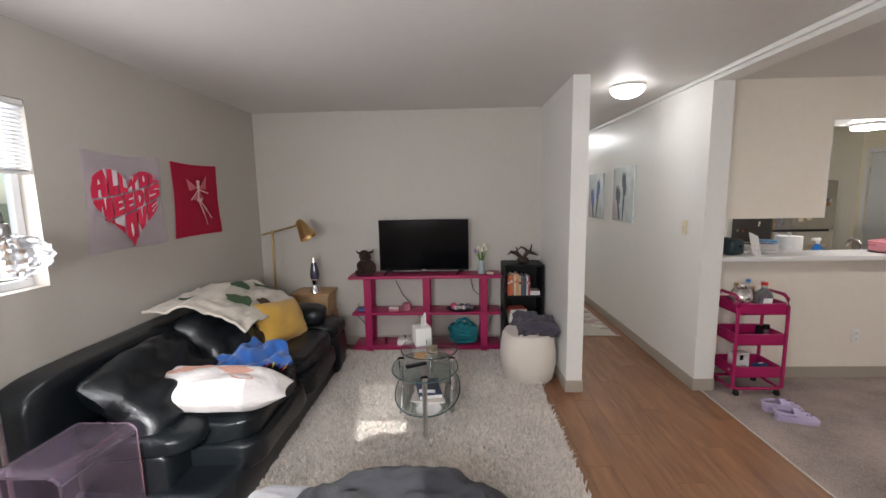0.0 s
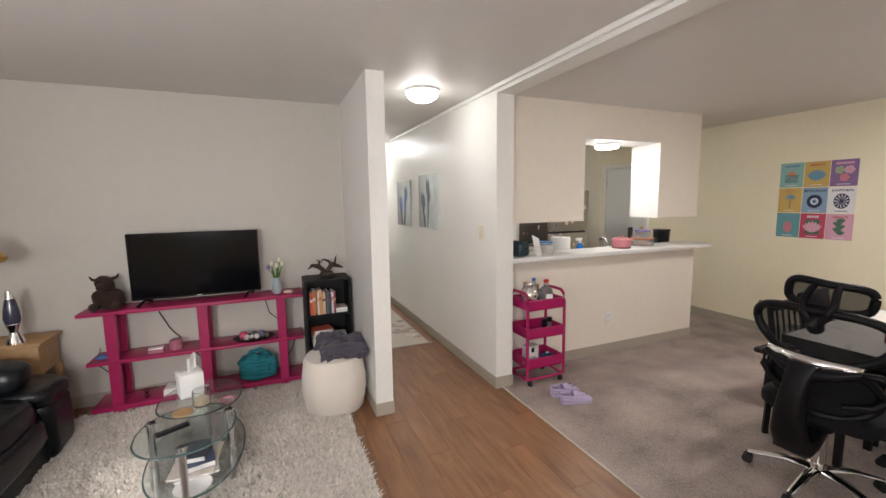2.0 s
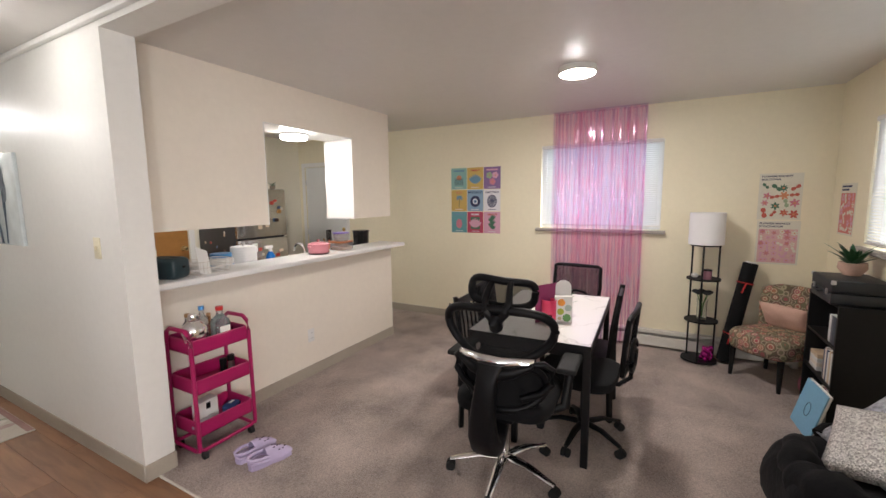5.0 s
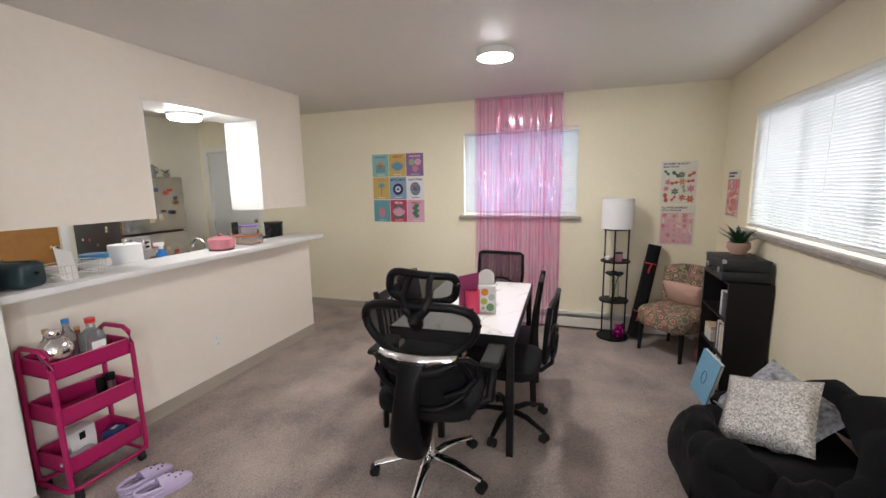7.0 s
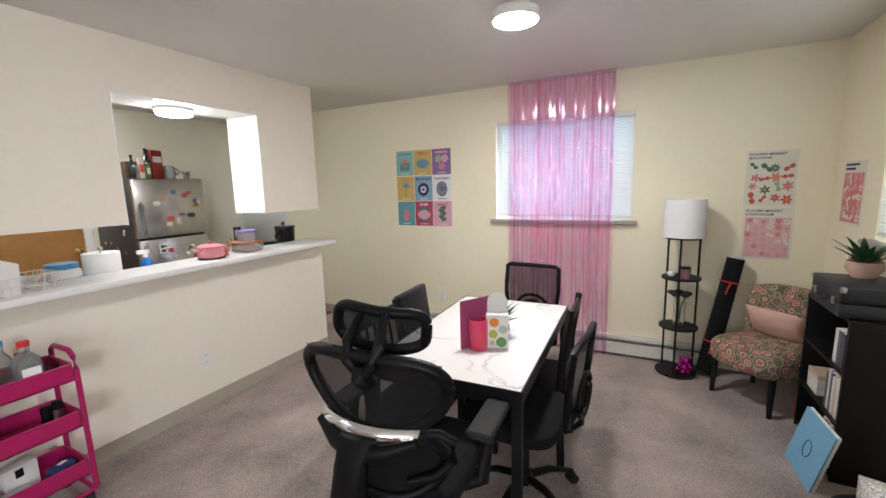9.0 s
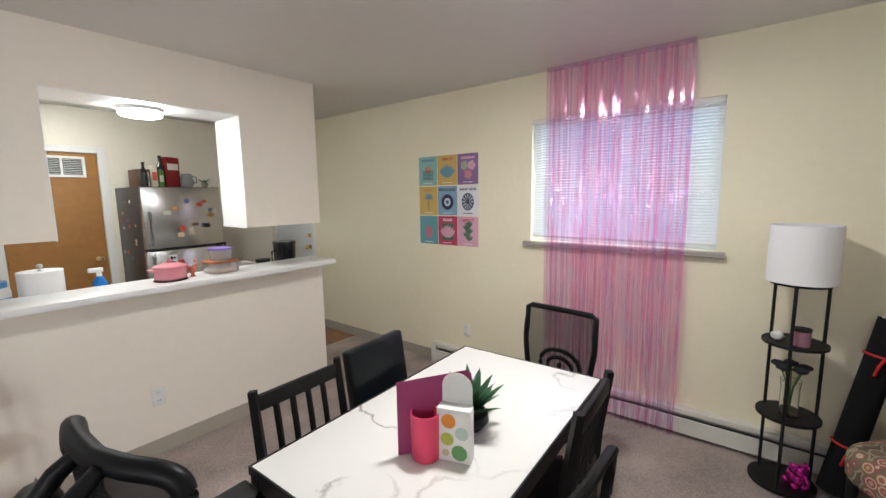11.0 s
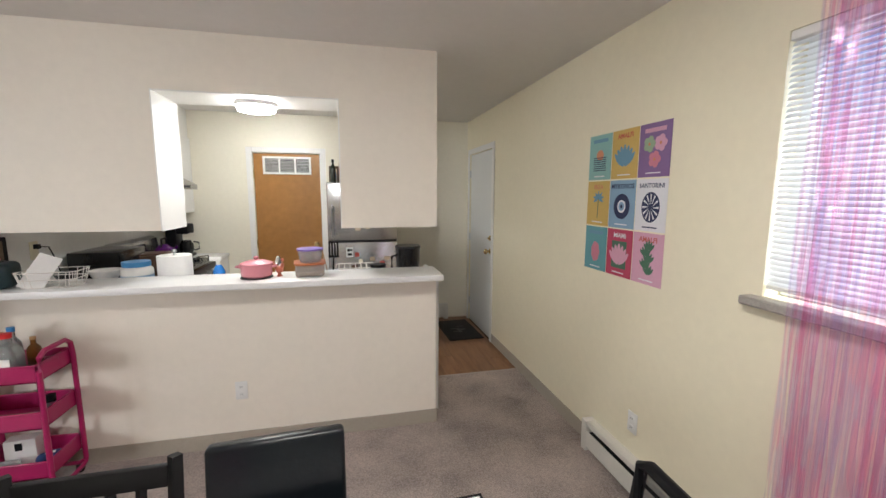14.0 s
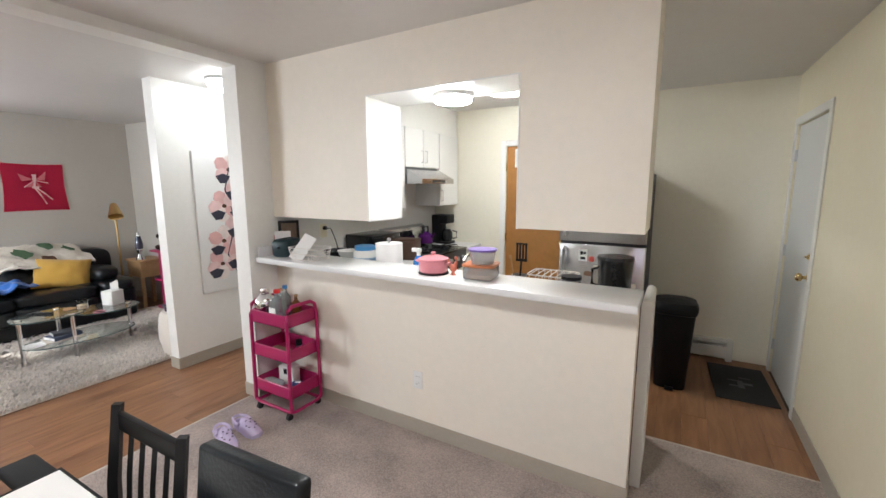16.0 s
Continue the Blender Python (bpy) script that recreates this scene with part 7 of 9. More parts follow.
def bottle(x, y, z, r, h, body, cap, label, neck=0.35, sq=2.0, lab=None):
    t = thing("bottle", label, "bottle", x, y, z, group="bottles")
    prof = [(0, 0), (r, 0), (r, h * 0.55), (r * 0.9, h * 0.66), (r * neck, h * 0.78), (r * neck, h * 0.9), (0, h * 0.9)]
    bm = B()
    lathe(bm, prof, 24)
    if sq > 2:
        for v in bm.verts:
            d_ = math.hypot(v.co.x, v.co.y)
            if d_ > r * 0.5:
                k = 1 / (abs(v.co.x / d_) ** sq + abs(v.co.y / d_) ** sq) ** (1 / sq)
                v.co.x, v.co.y = v.co.x * k * 0.85, v.co.y * k * 0.85
    part("body", bm, body, t)
    part("cap", cyl(B(), (0, 0, h * 0.9 + 0.0005), (0, 0, h), r * neck * 1.15, seg=16), cap, t)
    if lab:
        part("paper_label", box(B(), -r * 0.62, r * 0.62, -r * 0.90, -r * 0.86, h * 0.12, h * 0.5), lab, t, "white paper label")
    return t


gin = mat("gin_glass", (0.80, 0.88, 0.88), 0.04, trans=0.85, var=0.02, bump=0)
amber = mat("amber_glass", (0.36, 0.14, 0.03), 0.06, trans=0.6, var=0.05, bump=0)
capred = mat("cap_red", (0.5, 0.02, 0.02), 0.35)
capblue = mat("cap_blue", (0.05, 0.22, 0.50), 0.35)
z0 = 0.652
shk = thing("cocktail_shaker", "polished steel cocktail shaker on the trolley's top tray", "shaker", 2.36, 3.26, z0)
part("cup", lathe(B(), [(0, 0), (0.046, 0), (0.066, 0.095), (0.069, 0.108), (0, 0.108)], 28), chrome, shk)
part("strainer", lathe(B(), [(0.070, 0.1085), (0.070, 0.12), (0.062, 0.155), (0.028, 0.185), (0, 0.185)], 28), chrome, shk)
part("cap", lathe(B(), [(0.030, 0.1855), (0.034, 0.198), (0.027, 0.222), (0, 0.226)], 24), chrome, shk)
bottle(2.51, 3.245, z0, 0.052, 0.235, gin, capred, "square clear gin bottle with red cap", 0.38, 8, paper_white)
bottle(2.46, 3.35, z0, 0.036, 0.235, gin, capblue, "clear bottle with blue cap", 0.4, 2)
bottle(2.525, 3.385, z0, 0.030, 0.17, amber, oak, "amber liquor bottle with cork stopper", 0.38, 2)
bottle(2.39, 3.38, z0, 0.034, 0.20, gin, oak, "short clear bottle on the trolley", 0.4, 2)
ob = part("glass_bowl", lathe(B(), [(0, 0), (0.03, 0), (0.055, 0.03), (0.06, 0.065), (0.057, 0.065), (0.052, 0.03), (0.028, 0.004), (0, 0.004)], 28), glass_clear)
ob.location = (2.59, 3.345, z0)
tagged(ob, "small clear glass bowl on the trolley", "bowl")
z1 = 0.412
for x, y, h, m, lb in ((2.575, 3.35, 0.10, black_plastic, "black pepper grinder on the middle tray"), (2.61, 3.32, 0.12, steel, "steel spice jar on the middle tray")):
    t = thing("spice_jar", lb, "jar", x, y, z1)
    part("jar", lathe(B(), [(0, 0), (0.021, 0), (0.022, 0.01), (0.02, h * 0.65), (0, h * 0.65)], 16), m, t)
    part("lid", lathe(B(), [(0.022, h * 0.655), (0.022, h * 0.95), (0, h)], 16), black_plastic, t)
t = thing("cutting_board", "thin pale board lying on the middle tray", "board", 2.44, 3.29, z1)
part("board", box(B(), -0.11, 0.11, -0.07, 0.07, 0, 0.008, 0.002), paper_white, t)
part("mat", box(B(), -0.10, 0.07, -0.06, 0.06, 0.0082, 0.014, 0.002), mat("kraft", (0.40, 0.30, 0.20), 0.8), t)
z2 = 0.152
t = thing("carton", "white carton with a dark square mark on the lowest tray", "box", 2.44, 3.36, z2, 8)
part("carton", box(B(), -0.065, 0.065, -0.035, 0.035, 0, 0.135, 0.002), paper_white, t)
part("mark", box(B(), -0.02, 0.01, -0.0364, -0.0352, 0.08, 0.12), black_plastic, t)
ob = part("plastic_bag", rounded(B(), (0, 0, 0.03), (0.10, 0.05, 0.03), 2.4, 30, 12, 0.035, 16), mat("thin_plastic", (0.75, 0.77, 0.78), 0.12, trans=0.5, var=0.05, bump=0.6, bump_scale=40, dist=0.01))
ob.location = (2.41, 3.25, z2)
tagged(ob, "crinkled clear plastic bag on the lowest tray", "plastic bag")
t = thing("blue_pouch", "navy pouch with a white tag on the lowest tray", "pouch", 2.585, 3.31, z2, 20)
part("pouch", rounded(B(), (0, 0, 0.03), (0.06, 0.045, 0.03), 3, 24, 10, 0.008, 16), mat("navy", (0.02, 0.05, 0.17), 0.6), t)
part("tag", box(B(), -0.02, 0.02, -0.01, 0.01, 0.0605, 0.062), paper_white, t)

# ---------- clogs ----------
lav = mat("lavender_foam", (0.50, 0.42, 0.60), 0.6, var=0.05, bump=0.1)
holes_m = mat("clog_hole", (0.06, 0.04, 0.07), 0.8)


def clog(x, y, rz, label, zz=0.004):
    t = thing("clog", label, "shoe", x, y, zz, rz, group="lavender clogs")
    sole = [(-0.125, 0.0), (-0.115, 0.032), (-0.06, 0.038), (0.0, 0.038), (0.06, 0.05), (0.11, 0.04), (0.13, 0.005), (0.115, -0.035), (0.06, -0.048), (0.0, -0.038), (-0.06, -0.038), (-0.115, -0.03)]
    part("sole", prism(B(), sole, 0, 0.024), lav, t)
    bm = B()
    rows = []
    for i in range(9):
        xx = 0.128 - 0.155 * i / 8
        hw = 0.046 * (1 - max(0, (xx - 0.055) / 0.085) ** 2) ** 0.5 if xx > 0.055 else 0.046 - 0.06 * (0.055 - xx) * 0.8
        hh_ = 0.026 + 0.062 * min(1, i / 6) ** 0.7
        rows.append([bm.verts.new((xx, hw * math.cos(radians(a)), 0.022 + (hh_ - 0.02) * math.sin(radians(a)))) for a in range(0, 181, 20)])
    for a_, c_ in zip(rows, rows[1:]):
        for k in range(9):
            bm.faces.new((a_[k], a_[k + 1], c_[k + 1], c_[k]))
    bmesh.ops.recalc_face_normals(bm, faces=bm.faces)
    bmesh.ops.solidify(bm, geom=bm.faces[:], thickness=0.005)
    up = part("upper", bm, lav, t)
    for i, (xx, aa) in enumerate(((0.09, 90), (0.07, 60), (0.07, 120), (0.045, 90), (0.045, 50), (0.045, 130), (0.02, 70), (0.02, 110))):
        ii = (0.128 - xx) / 0.155 * 8
        hh_ = 0.026 + 0.062 * min(1, ii / 6) ** 0.7
        hw = 0.045
        c = Vector((xx, hw * math.cos(radians(aa)), 0.022 + (hh_ - 0.0185) * math.sin(radians(aa))))
        part("vent_hole", rounded(B(), c, (0.006, 0.006, 0.003), 2, 8, 6), holes_m, up)
    bm = B()
    tube(bm, [(-0.02, 0.042, 0.055), (-0.07, 0.044, 0.06), (-0.118, 0.025, 0.062), (-0.128, 0, 0.063), (-0.118, -0.025, 0.062), (-0.07, -0.044, 0.06), (-0.02, -0.042, 0.055)], 0.009, 8, flat=1.1)
    part("heel_strap", bm, lav, t)
    part("heel_wall", tube(B(), [(-0.02, 0.036, 0.03), (-0.07, 0.036, 0.034), (-0.112, 0.02, 0.036), (-0.118, 0, 0.036), (-0.112, -0.02, 0.036), (-0.07, -0.036, 0.034), (-0.02, -0.036, 0.03)], 0.011, 8), lav, t)
    return t


clog(2.495, 2.965, -4, "lavender foam clog lying on the carpet")
clog(2.485, 2.825, -16, "lavender foam clog lying on the carpet")

# ---------- prints on the walls ----------
EW = Matrix(((0, 0, -1, EX), (-1, 0, 0, 0), (0, 1, 0, 0), (0, 0, 0, 1)))
def faded(c, share=0.18):
    """Poster ink, a little washed out."""
    g = 0.3 * c[0] + 0.6 * c[1] + 0.1 * c[2] + 0.03
    return tuple(v + (g - v) * share for v in c)


inks = {n_: mat("ink_" + n_, faded(c_), 0.7, var=0.04) for n_, c_ in dict(teal=(0.22, 0.47, 0.44), mustard=(0.62, 0.40, 0.05), violet=(0.24, 0.13, 0.33), sky=(0.22, 0.38, 0.55), white=(0.74, 0.73, 0.76), aqua=(0.10, 0.34, 0.38), crimson=(0.52, 0.03, 0.10), pink=(0.68, 0.33, 0.47), navy=(0.02, 0.03, 0.10), red=(0.55, 0.08, 0.04), orange=(0.65, 0.22, 0.08), blue=(0.12, 0.30, 0.45), green=(0.06, 0.17, 0.10), sage=(0.30, 0.42, 0.24), rose=(0.62, 0.18, 0.25)).items()}


def frond(t, cx, cy, s, n_, material, z):
    """Leafy cut-out: rounded leaves along a stem."""
    for k in range(n_):
        a = radians(90 + (k - (n_ - 1) / 2) * 105 / n_)
        L_ = s * (1 - 0.25 * abs(k - (n_ - 1) / 2) / n_)
        poly = [(cx + L_ * u * math.cos(a) - s * 0.13 * v * math.sin(a), cy + L_ * u * math.sin(a) + s * 0.13 * v * math.cos(a)) for u, v in ((0.1, 0), (0.4, 0.8), (0.7, 1), (1, 0.3), (1, -0.3), (0.7, -1), (0.4, -0.8))]
        part("leaf_print", prism(B(), poly, z, z + 0.0003 + 0.0001 * k, EW), material, t, smooth=False)


def disc(t, cx, cy, rx, ry, material, z, name="disc_print", n_=28):
    return part(name, prism(B(), oval(rx, ry, n_, 2, cx, cy), z, z + 0.0004, EW), material, t, smooth=False)


pw, ph = 0.212, 0.258
names_ = (("teal", "", "blue"), ("mustard", "AMALFI", "red"), ("violet", "", "pink"), ("mustard", "IBIZA", "orange"), ("sky", "MYKONOS", "navy"), ("white", "SANTORINI", "navy"), ("aqua", "", "blue"), ("crimson", "MIAMI", "white"), ("pink", "AMALFI", "red"))
for i, (bgc, txt, tcol) in enumerate(names_):
    r_, c_ = divmod(i, 3)
    # distances run from the north end towards the window
    cx = -(3.192 - pw / 2 - c_ * 0.218)
    cy = 1.905 - ph / 2 - r_ * 0.266
    t = tagged(new("travel_poster"), "%s travel poster stuck on the yellow wall" % {"teal": "pale teal sunset", "mustard": "mustard yellow", "violet": "violet flower", "sky": "sky blue eye", "white": "white and navy", "aqua": "aqua", "crimson": "crimson leaf", "pink": "pink leaf"}[bgc], "poster", "travel posters")
    part("sheet", prism(B(), [(cx - pw / 2, cy - ph / 2), (cx + pw / 2, cy - ph / 2), (cx + pw / 2, cy + ph / 2), (cx - pw / 2, cy + ph / 2)], 0.0015, 0.0025, EW), inks[bgc], t, smooth=False)
    z = 0.0027
    if txt:
        words("title", txt, 0.036 if len(txt) < 8 else 0.031, EW @ Matrix.Translation((cx, cy + 0.095, z)), inks[tcol], t, 0.0003, wide=1.05)
    else:
        part("title_bar", prism(B(), [(cx - 0.07, cy + 0.085), (cx + 0.07, cy + 0.085), (cx + 0.07, cy + 0.105), (cx - 0.07, cy + 0.105)], z, z + 0.0004, EW), inks[tcol], t, smooth=False)
    part("caption_bar", prism(B(), [(cx - 0.05, cy - 0.112), (cx + 0.05, cy - 0.112), (cx + 0.05, cy - 0.106), (cx - 0.05, cy - 0.106)], z, z + 0.0004, EW), inks["white" if bgc != "white" else "navy"], t, smooth=False)
    if i == 0:
        disc(t, cx, cy + 0.012, 0.034, 0.03, inks["orange"], z)
        for k in range(7):
            yy = cy - 0.005 - k * 0.012
            part("wave_print", prism(B(), [(cx - 0.06, yy), (cx + 0.06, yy), (cx + 0.06, yy + 0.005), (cx - 0.06, yy + 0.005)], z + 0.0005, z + 0.0008, EW), inks["navy"], t, smooth=False)
    elif i == 1:
        frond(t, cx, cy - 0.075, 0.125, 7, inks["blue"], z)
    elif i == 2:
        for (dx_, dy_, m_) in ((-0.035, 0.03, "sage"), (0.04, 0.03, "pink"), (0.005, -0.045, "rose")):
            for k in range(5):
                a = k * 1.2566
                disc(t, cx + dx_ + 0.022 * math.cos(a), cy + dy_ + 0.022 * math.sin(a), 0.019, 0.019, inks[m_], z + 0.0001 * k, "petal_print", 14)
            disc(t, cx + dx_, cy + dy_, 0.008, 0.008, inks["orange"], z + 0.0008, "centre_print", 12)
    elif i == 3:
        part("trunk_print", prism(B(), [(cx - 0.003, cy - 0.085), (cx + 0.004, cy - 0.085), (cx + 0.008, cy + 0.03), (cx + 0.002, cy + 0.03)], z, z + 0.0004, EW), inks["green"], t, smooth=False)
        for k in range(7):
            a = radians(-30 + 40 * k)
            poly = [(cx + 0.005 + 0.058 * u * math.cos(a) - 0.011 * v * math.sin(a), cy + 0.03 + 0.045 * u * math.sin(a) + 0.011 * v * math.cos(a)) for u, v in ((0, 0), (0.4, 1), (1, 0), (0.4, -1))]
            part("leaf_print", prism(B(), poly, z, z + 0.0004 + 0.0001 * k, EW), inks["blue"], t, smooth=False)
    elif i == 4:
        for k, (r__, m_) in enumerate(((0.066, "navy"), (0.034, "white"), (0.023, "sky"), (0.010, "navy"))):
            disc(t, cx, cy - 0.012, r__, r__ * 1.03, inks[m_], z + 0.0003 * k)
    elif i == 5:
        disc(t, cx, cy - 0.01, 0.062, 0.075, inks["navy"], z)
        for k in range(12):
            a = k * 0.5236
            part("vein_print", prism(B(), [(cx + 0.012 * math.cos(a - 0.2), cy - 0.01 + 0.012 * math.sin(a - 0.2)), (cx + 0.055 * math.cos(a - 0.1), cy - 0.01 + 0.066 * math.sin(a - 0.1)), (cx + 0.055 * math.cos(a + 0.08), cy - 0.01 + 0.066 * math.sin(a + 0.08))], z + 0.0005, z + 0.0008, EW), inks["white"], t, smooth=False)
    elif i == 6:
        for k in range(7):
            a = k * 0.9
            disc(t, cx + 0.02 * math.cos(a), cy - 0.02 + 0.035 * math.sin(a), 0.022, 0.026, inks["rose"], z + 0.0001 * k, "petal_print", 14)
    elif i == 7:
        part("panel_print", prism(B(), [(cx - 0.062, cy - 0.085), (cx + 0.062, cy - 0.085), (cx + 0.062, cy + 0.065), (cx - 0.062, cy + 0.065)], z, z + 0.0003, EW), inks["green"], t, smooth=False)
        frond(t, cx, cy - 0.075, 0.125, 7, inks["pink"], z + 0.0004)
    else:
        for k in range(5):
            frond(t, cx + 0.012 * (-1) ** k, cy - 0.085 + 0.03 * k, 0.06, 5, inks["green"], z + 0.0006 * k)

def flower_poster(M, cx, cy, w, h, title, field, seed, label):
    t = tagged(new("flower_poster"), label, "poster", "flower posters")
    part("sheet", prism(B(), [(cx - w / 2, cy - h / 2), (cx + w / 2, cy - h / 2), (cx + w / 2, cy + h / 2), (cx - w / 2, cy + h / 2)], 0.0015, 0.0025, M), mat("poster_cream_%d" % seed, (0.70, 0.68, 0.58), 0.6, var=0.04), t, smooth=False)
    z = 0.0027
    if title:
        words("title", title[0], 0.024, M @ Matrix.Translation((cx - w / 2 + 0.015, cy + h / 2 - 0.026, z)), inks["navy"], t, 0.0003, "LEFT", 1.15)
        words("title", title[1], 0.024, M @ Matrix.Translation((cx - w / 2 + 0.015, cy + h / 2 - 0.052, z)), inks["navy"], t, 0.0003, "LEFT", 1.15)
    else:
        for k in range(2):
            yy = cy + h / 2 - 0.03 - 0.026 * k
            part("title_bar", prism(B(), [(cx - w / 2 + 0.02, yy), (cx + w * 0.2 - 0.05 * k, yy), (cx + w * 0.2 - 0.05 * k, yy + 0.014), (cx - w / 2 + 0.02, yy + 0.014)], z, z + 0.0003, M), inks["navy"], t, smooth=False)
    fx, fy0, fy1 = w / 2 - 0.015, cy - h / 2 + 0.015, cy + h / 2 - 0.075
    part("field_print", prism(B(), [(cx - fx, fy0), (cx + fx, fy0), (cx + fx, fy1), (cx - fx, fy1)], z, z + 0.0002, M), field[0], t, smooth=False)
    r_ = random.Random(seed)
    nx, ny = field[2]
    k = 0
    for a_ in range(nx):
        for b_ in range(ny):
            k += 1
            px_ = cx - fx + (a_ + 0.5 + r_.uniform(-0.2, 0.2)) * 2 * fx / nx
            py_ = fy0 + (b_ + 0.5 + r_.uniform(-0.2, 0.2)) * (fy1 - fy0) / ny
            rr_ = min(fx / nx, (fy1 - fy0) / ny / 2) * 0.95
            px_ = min(max(px_, cx - fx + rr_), cx + fx - rr_)
            py_ = min(max(py_, fy0 + rr_), fy1 - rr_)
            m_ = field[1][r_.randrange(len(field[1]))]
            tilt_, kind_ = r_.uniform(0, 6.28), r_.random()
            rr_ *= r_.uniform(0.9, 1.35)
            n_ = r_.choice((5, 6, 8)) if kind_ < 0.6 else 2
            poly = []
            for q in range(24):
                an = 6.2832 * q / 24
                rad = rr_ * ((0.72 + 0.28 * math.cos(n_ * an)) if n_ > 2 else (0.58 + 0.46 * math.cos(2 * an)))
                poly.append((min(max(px_ + rad * math.cos(an + tilt_), cx - fx), cx + fx), min(max(py_ + rad * math.sin(an + tilt_), fy0), fy1)))
            part("flower_print", prism(B(), poly, z + 0.0003, z + 0.0005 + 0.00001 * k, M), m_, t, smooth=False)
            if n_ > 2:
                part("flower_print", prism(B(), oval(rr_ * 0.26, rr_ * 0.22, 10), z + 0.0009, z + 0.0011, M @ Matrix.Translation((px_, py_, 0))), inks["orange"], t, smooth=False)
    return t


cream_f = mat("field_cream", (0.68, 0.66, 0.56), 0.7)
pinkish = mat("field_pink", (0.66, 0.42, 0.40), 0.7)
coral_f = mat("field_coral", (0.62, 0.20, 0.18), 0.7)
flower_poster(EW, -(-0.05), 1.522, 0.305, 0.405, ("FLOWER MARKET", "BOLOGNA"), (cream_f, [inks["red"], inks["rose"], inks["orange"], inks["sage"], inks["green"], inks["red"], inks["green"]], (4, 4)), 21, "flower market poster with red and green blooms on the wall")
flower_poster(EW, -(-0.058), 1.115, 0.305, 0.39, ("FLOWER MARKET", "STOCKHOLM"), (pinkish, [inks["pink"], inks["rose"], cream_f, inks["pink"]], (6, 6)), 22, "pale pink flower market poster on the wall")
SW = Matrix(((-1, 0, 0, 0), (0, 0, 1, SY), (0, 1, 0, 0), (0, 0, 0, 1)))
flower_poster(SW, -5.27, 1.42, 0.30, 0.40, None, (coral_f, [cream_f, inks["pink"], cream_f], (4, 5)), 23, "coral poster with pale tulips beside the window")

# ---------- pink tinsel curtain ----------
def foil(name, tint, body, cover):
    """Thin iridescent film: tinted see-through, a little body colour and a mirror gloss, with glints of window light
    put into the tint as pale green flecks along it.
    """
    m = bpy.data.materials.new(name)
    m.use_nodes = True
    nt = m.node_tree
    nt.nodes.remove(nt.nodes["Principled BSDF"])
    add, tie = nt.nodes.new, nt.links.new
    co, mp, no = add("ShaderNodeTexCoord"), add("ShaderNodeMapping"), add("ShaderNodeTexNoise")
    mp.inputs["Scale"].default_value = (60, 60, 5)
    no.inputs["Scale"].default_value = 1.0
    oi, sh = add("ShaderNodeObjectInfo"), add("ShaderNodeVectorMath")
    sh.operation = "SCALE"
    sh.inputs[0].default_value = (37, 11, 23)
    tie(oi.outputs["Random"], sh.inputs["Scale"])
    tie(co.outputs["Object"], mp.inputs["Vector"])
    tie(sh.outputs[0], mp.inputs["Location"])
    tie(mp.outputs[0], no.inputs["Vector"])
    rp = add("ShaderNodeValToRGB")
    for e, p, c in zip((rp.color_ramp.elements[0], rp.color_ramp.elements[1], rp.color_ramp.elements.new(0.6)), (0.48, 0.565, 0.52), (tint, (0.50, 1.0, 0.80), (0.90, 0.88, 1.0))):
        e.position, e.color = p, (*c, 1)
    tie(no.outputs["Fac"], rp.inputs["Fac"])
    tr, df, gl, tl = add("ShaderNodeBsdfTransparent"), add("ShaderNodeBsdfDiffuse"), add("ShaderNodeBsdfAnisotropic"), add("ShaderNodeBsdfTranslucent")
    tie(rp.outputs["Color"], tr.inputs["Color"])
    tie(rp.outputs["Color"], tl.inputs["Color"])
    df.inputs["Color"].default_value = (*body, 1)
    gl.inputs["Color"].default_value = (1.0, 0.72, 0.86, 1)
    gl.inputs["Roughness"].default_value = 0.12
    m1, m2, m3, out = add("ShaderNodeMixShader"), add("ShaderNodeMixShader"), add("ShaderNodeMixShader"), nt.nodes["Material Output"]
    m1.inputs[0].default_value, m2.inputs[0].default_value, m3.inputs[0].default_value = 0.30, 0.45, cover
    tie(df.outputs[0], m1.inputs[1])
    tie(tl.outputs[0], m1.inputs[2])
    tie(m1.outputs[0], m2.inputs[1])
    tie(gl.outputs[0], m2.inputs[2])
    tie(tr.outputs[0], m3.inputs[1])
    tie(m2.outputs[0], m3.inputs[2])
    tie(m3.outputs[0], out.inputs["Surface"])
    return m


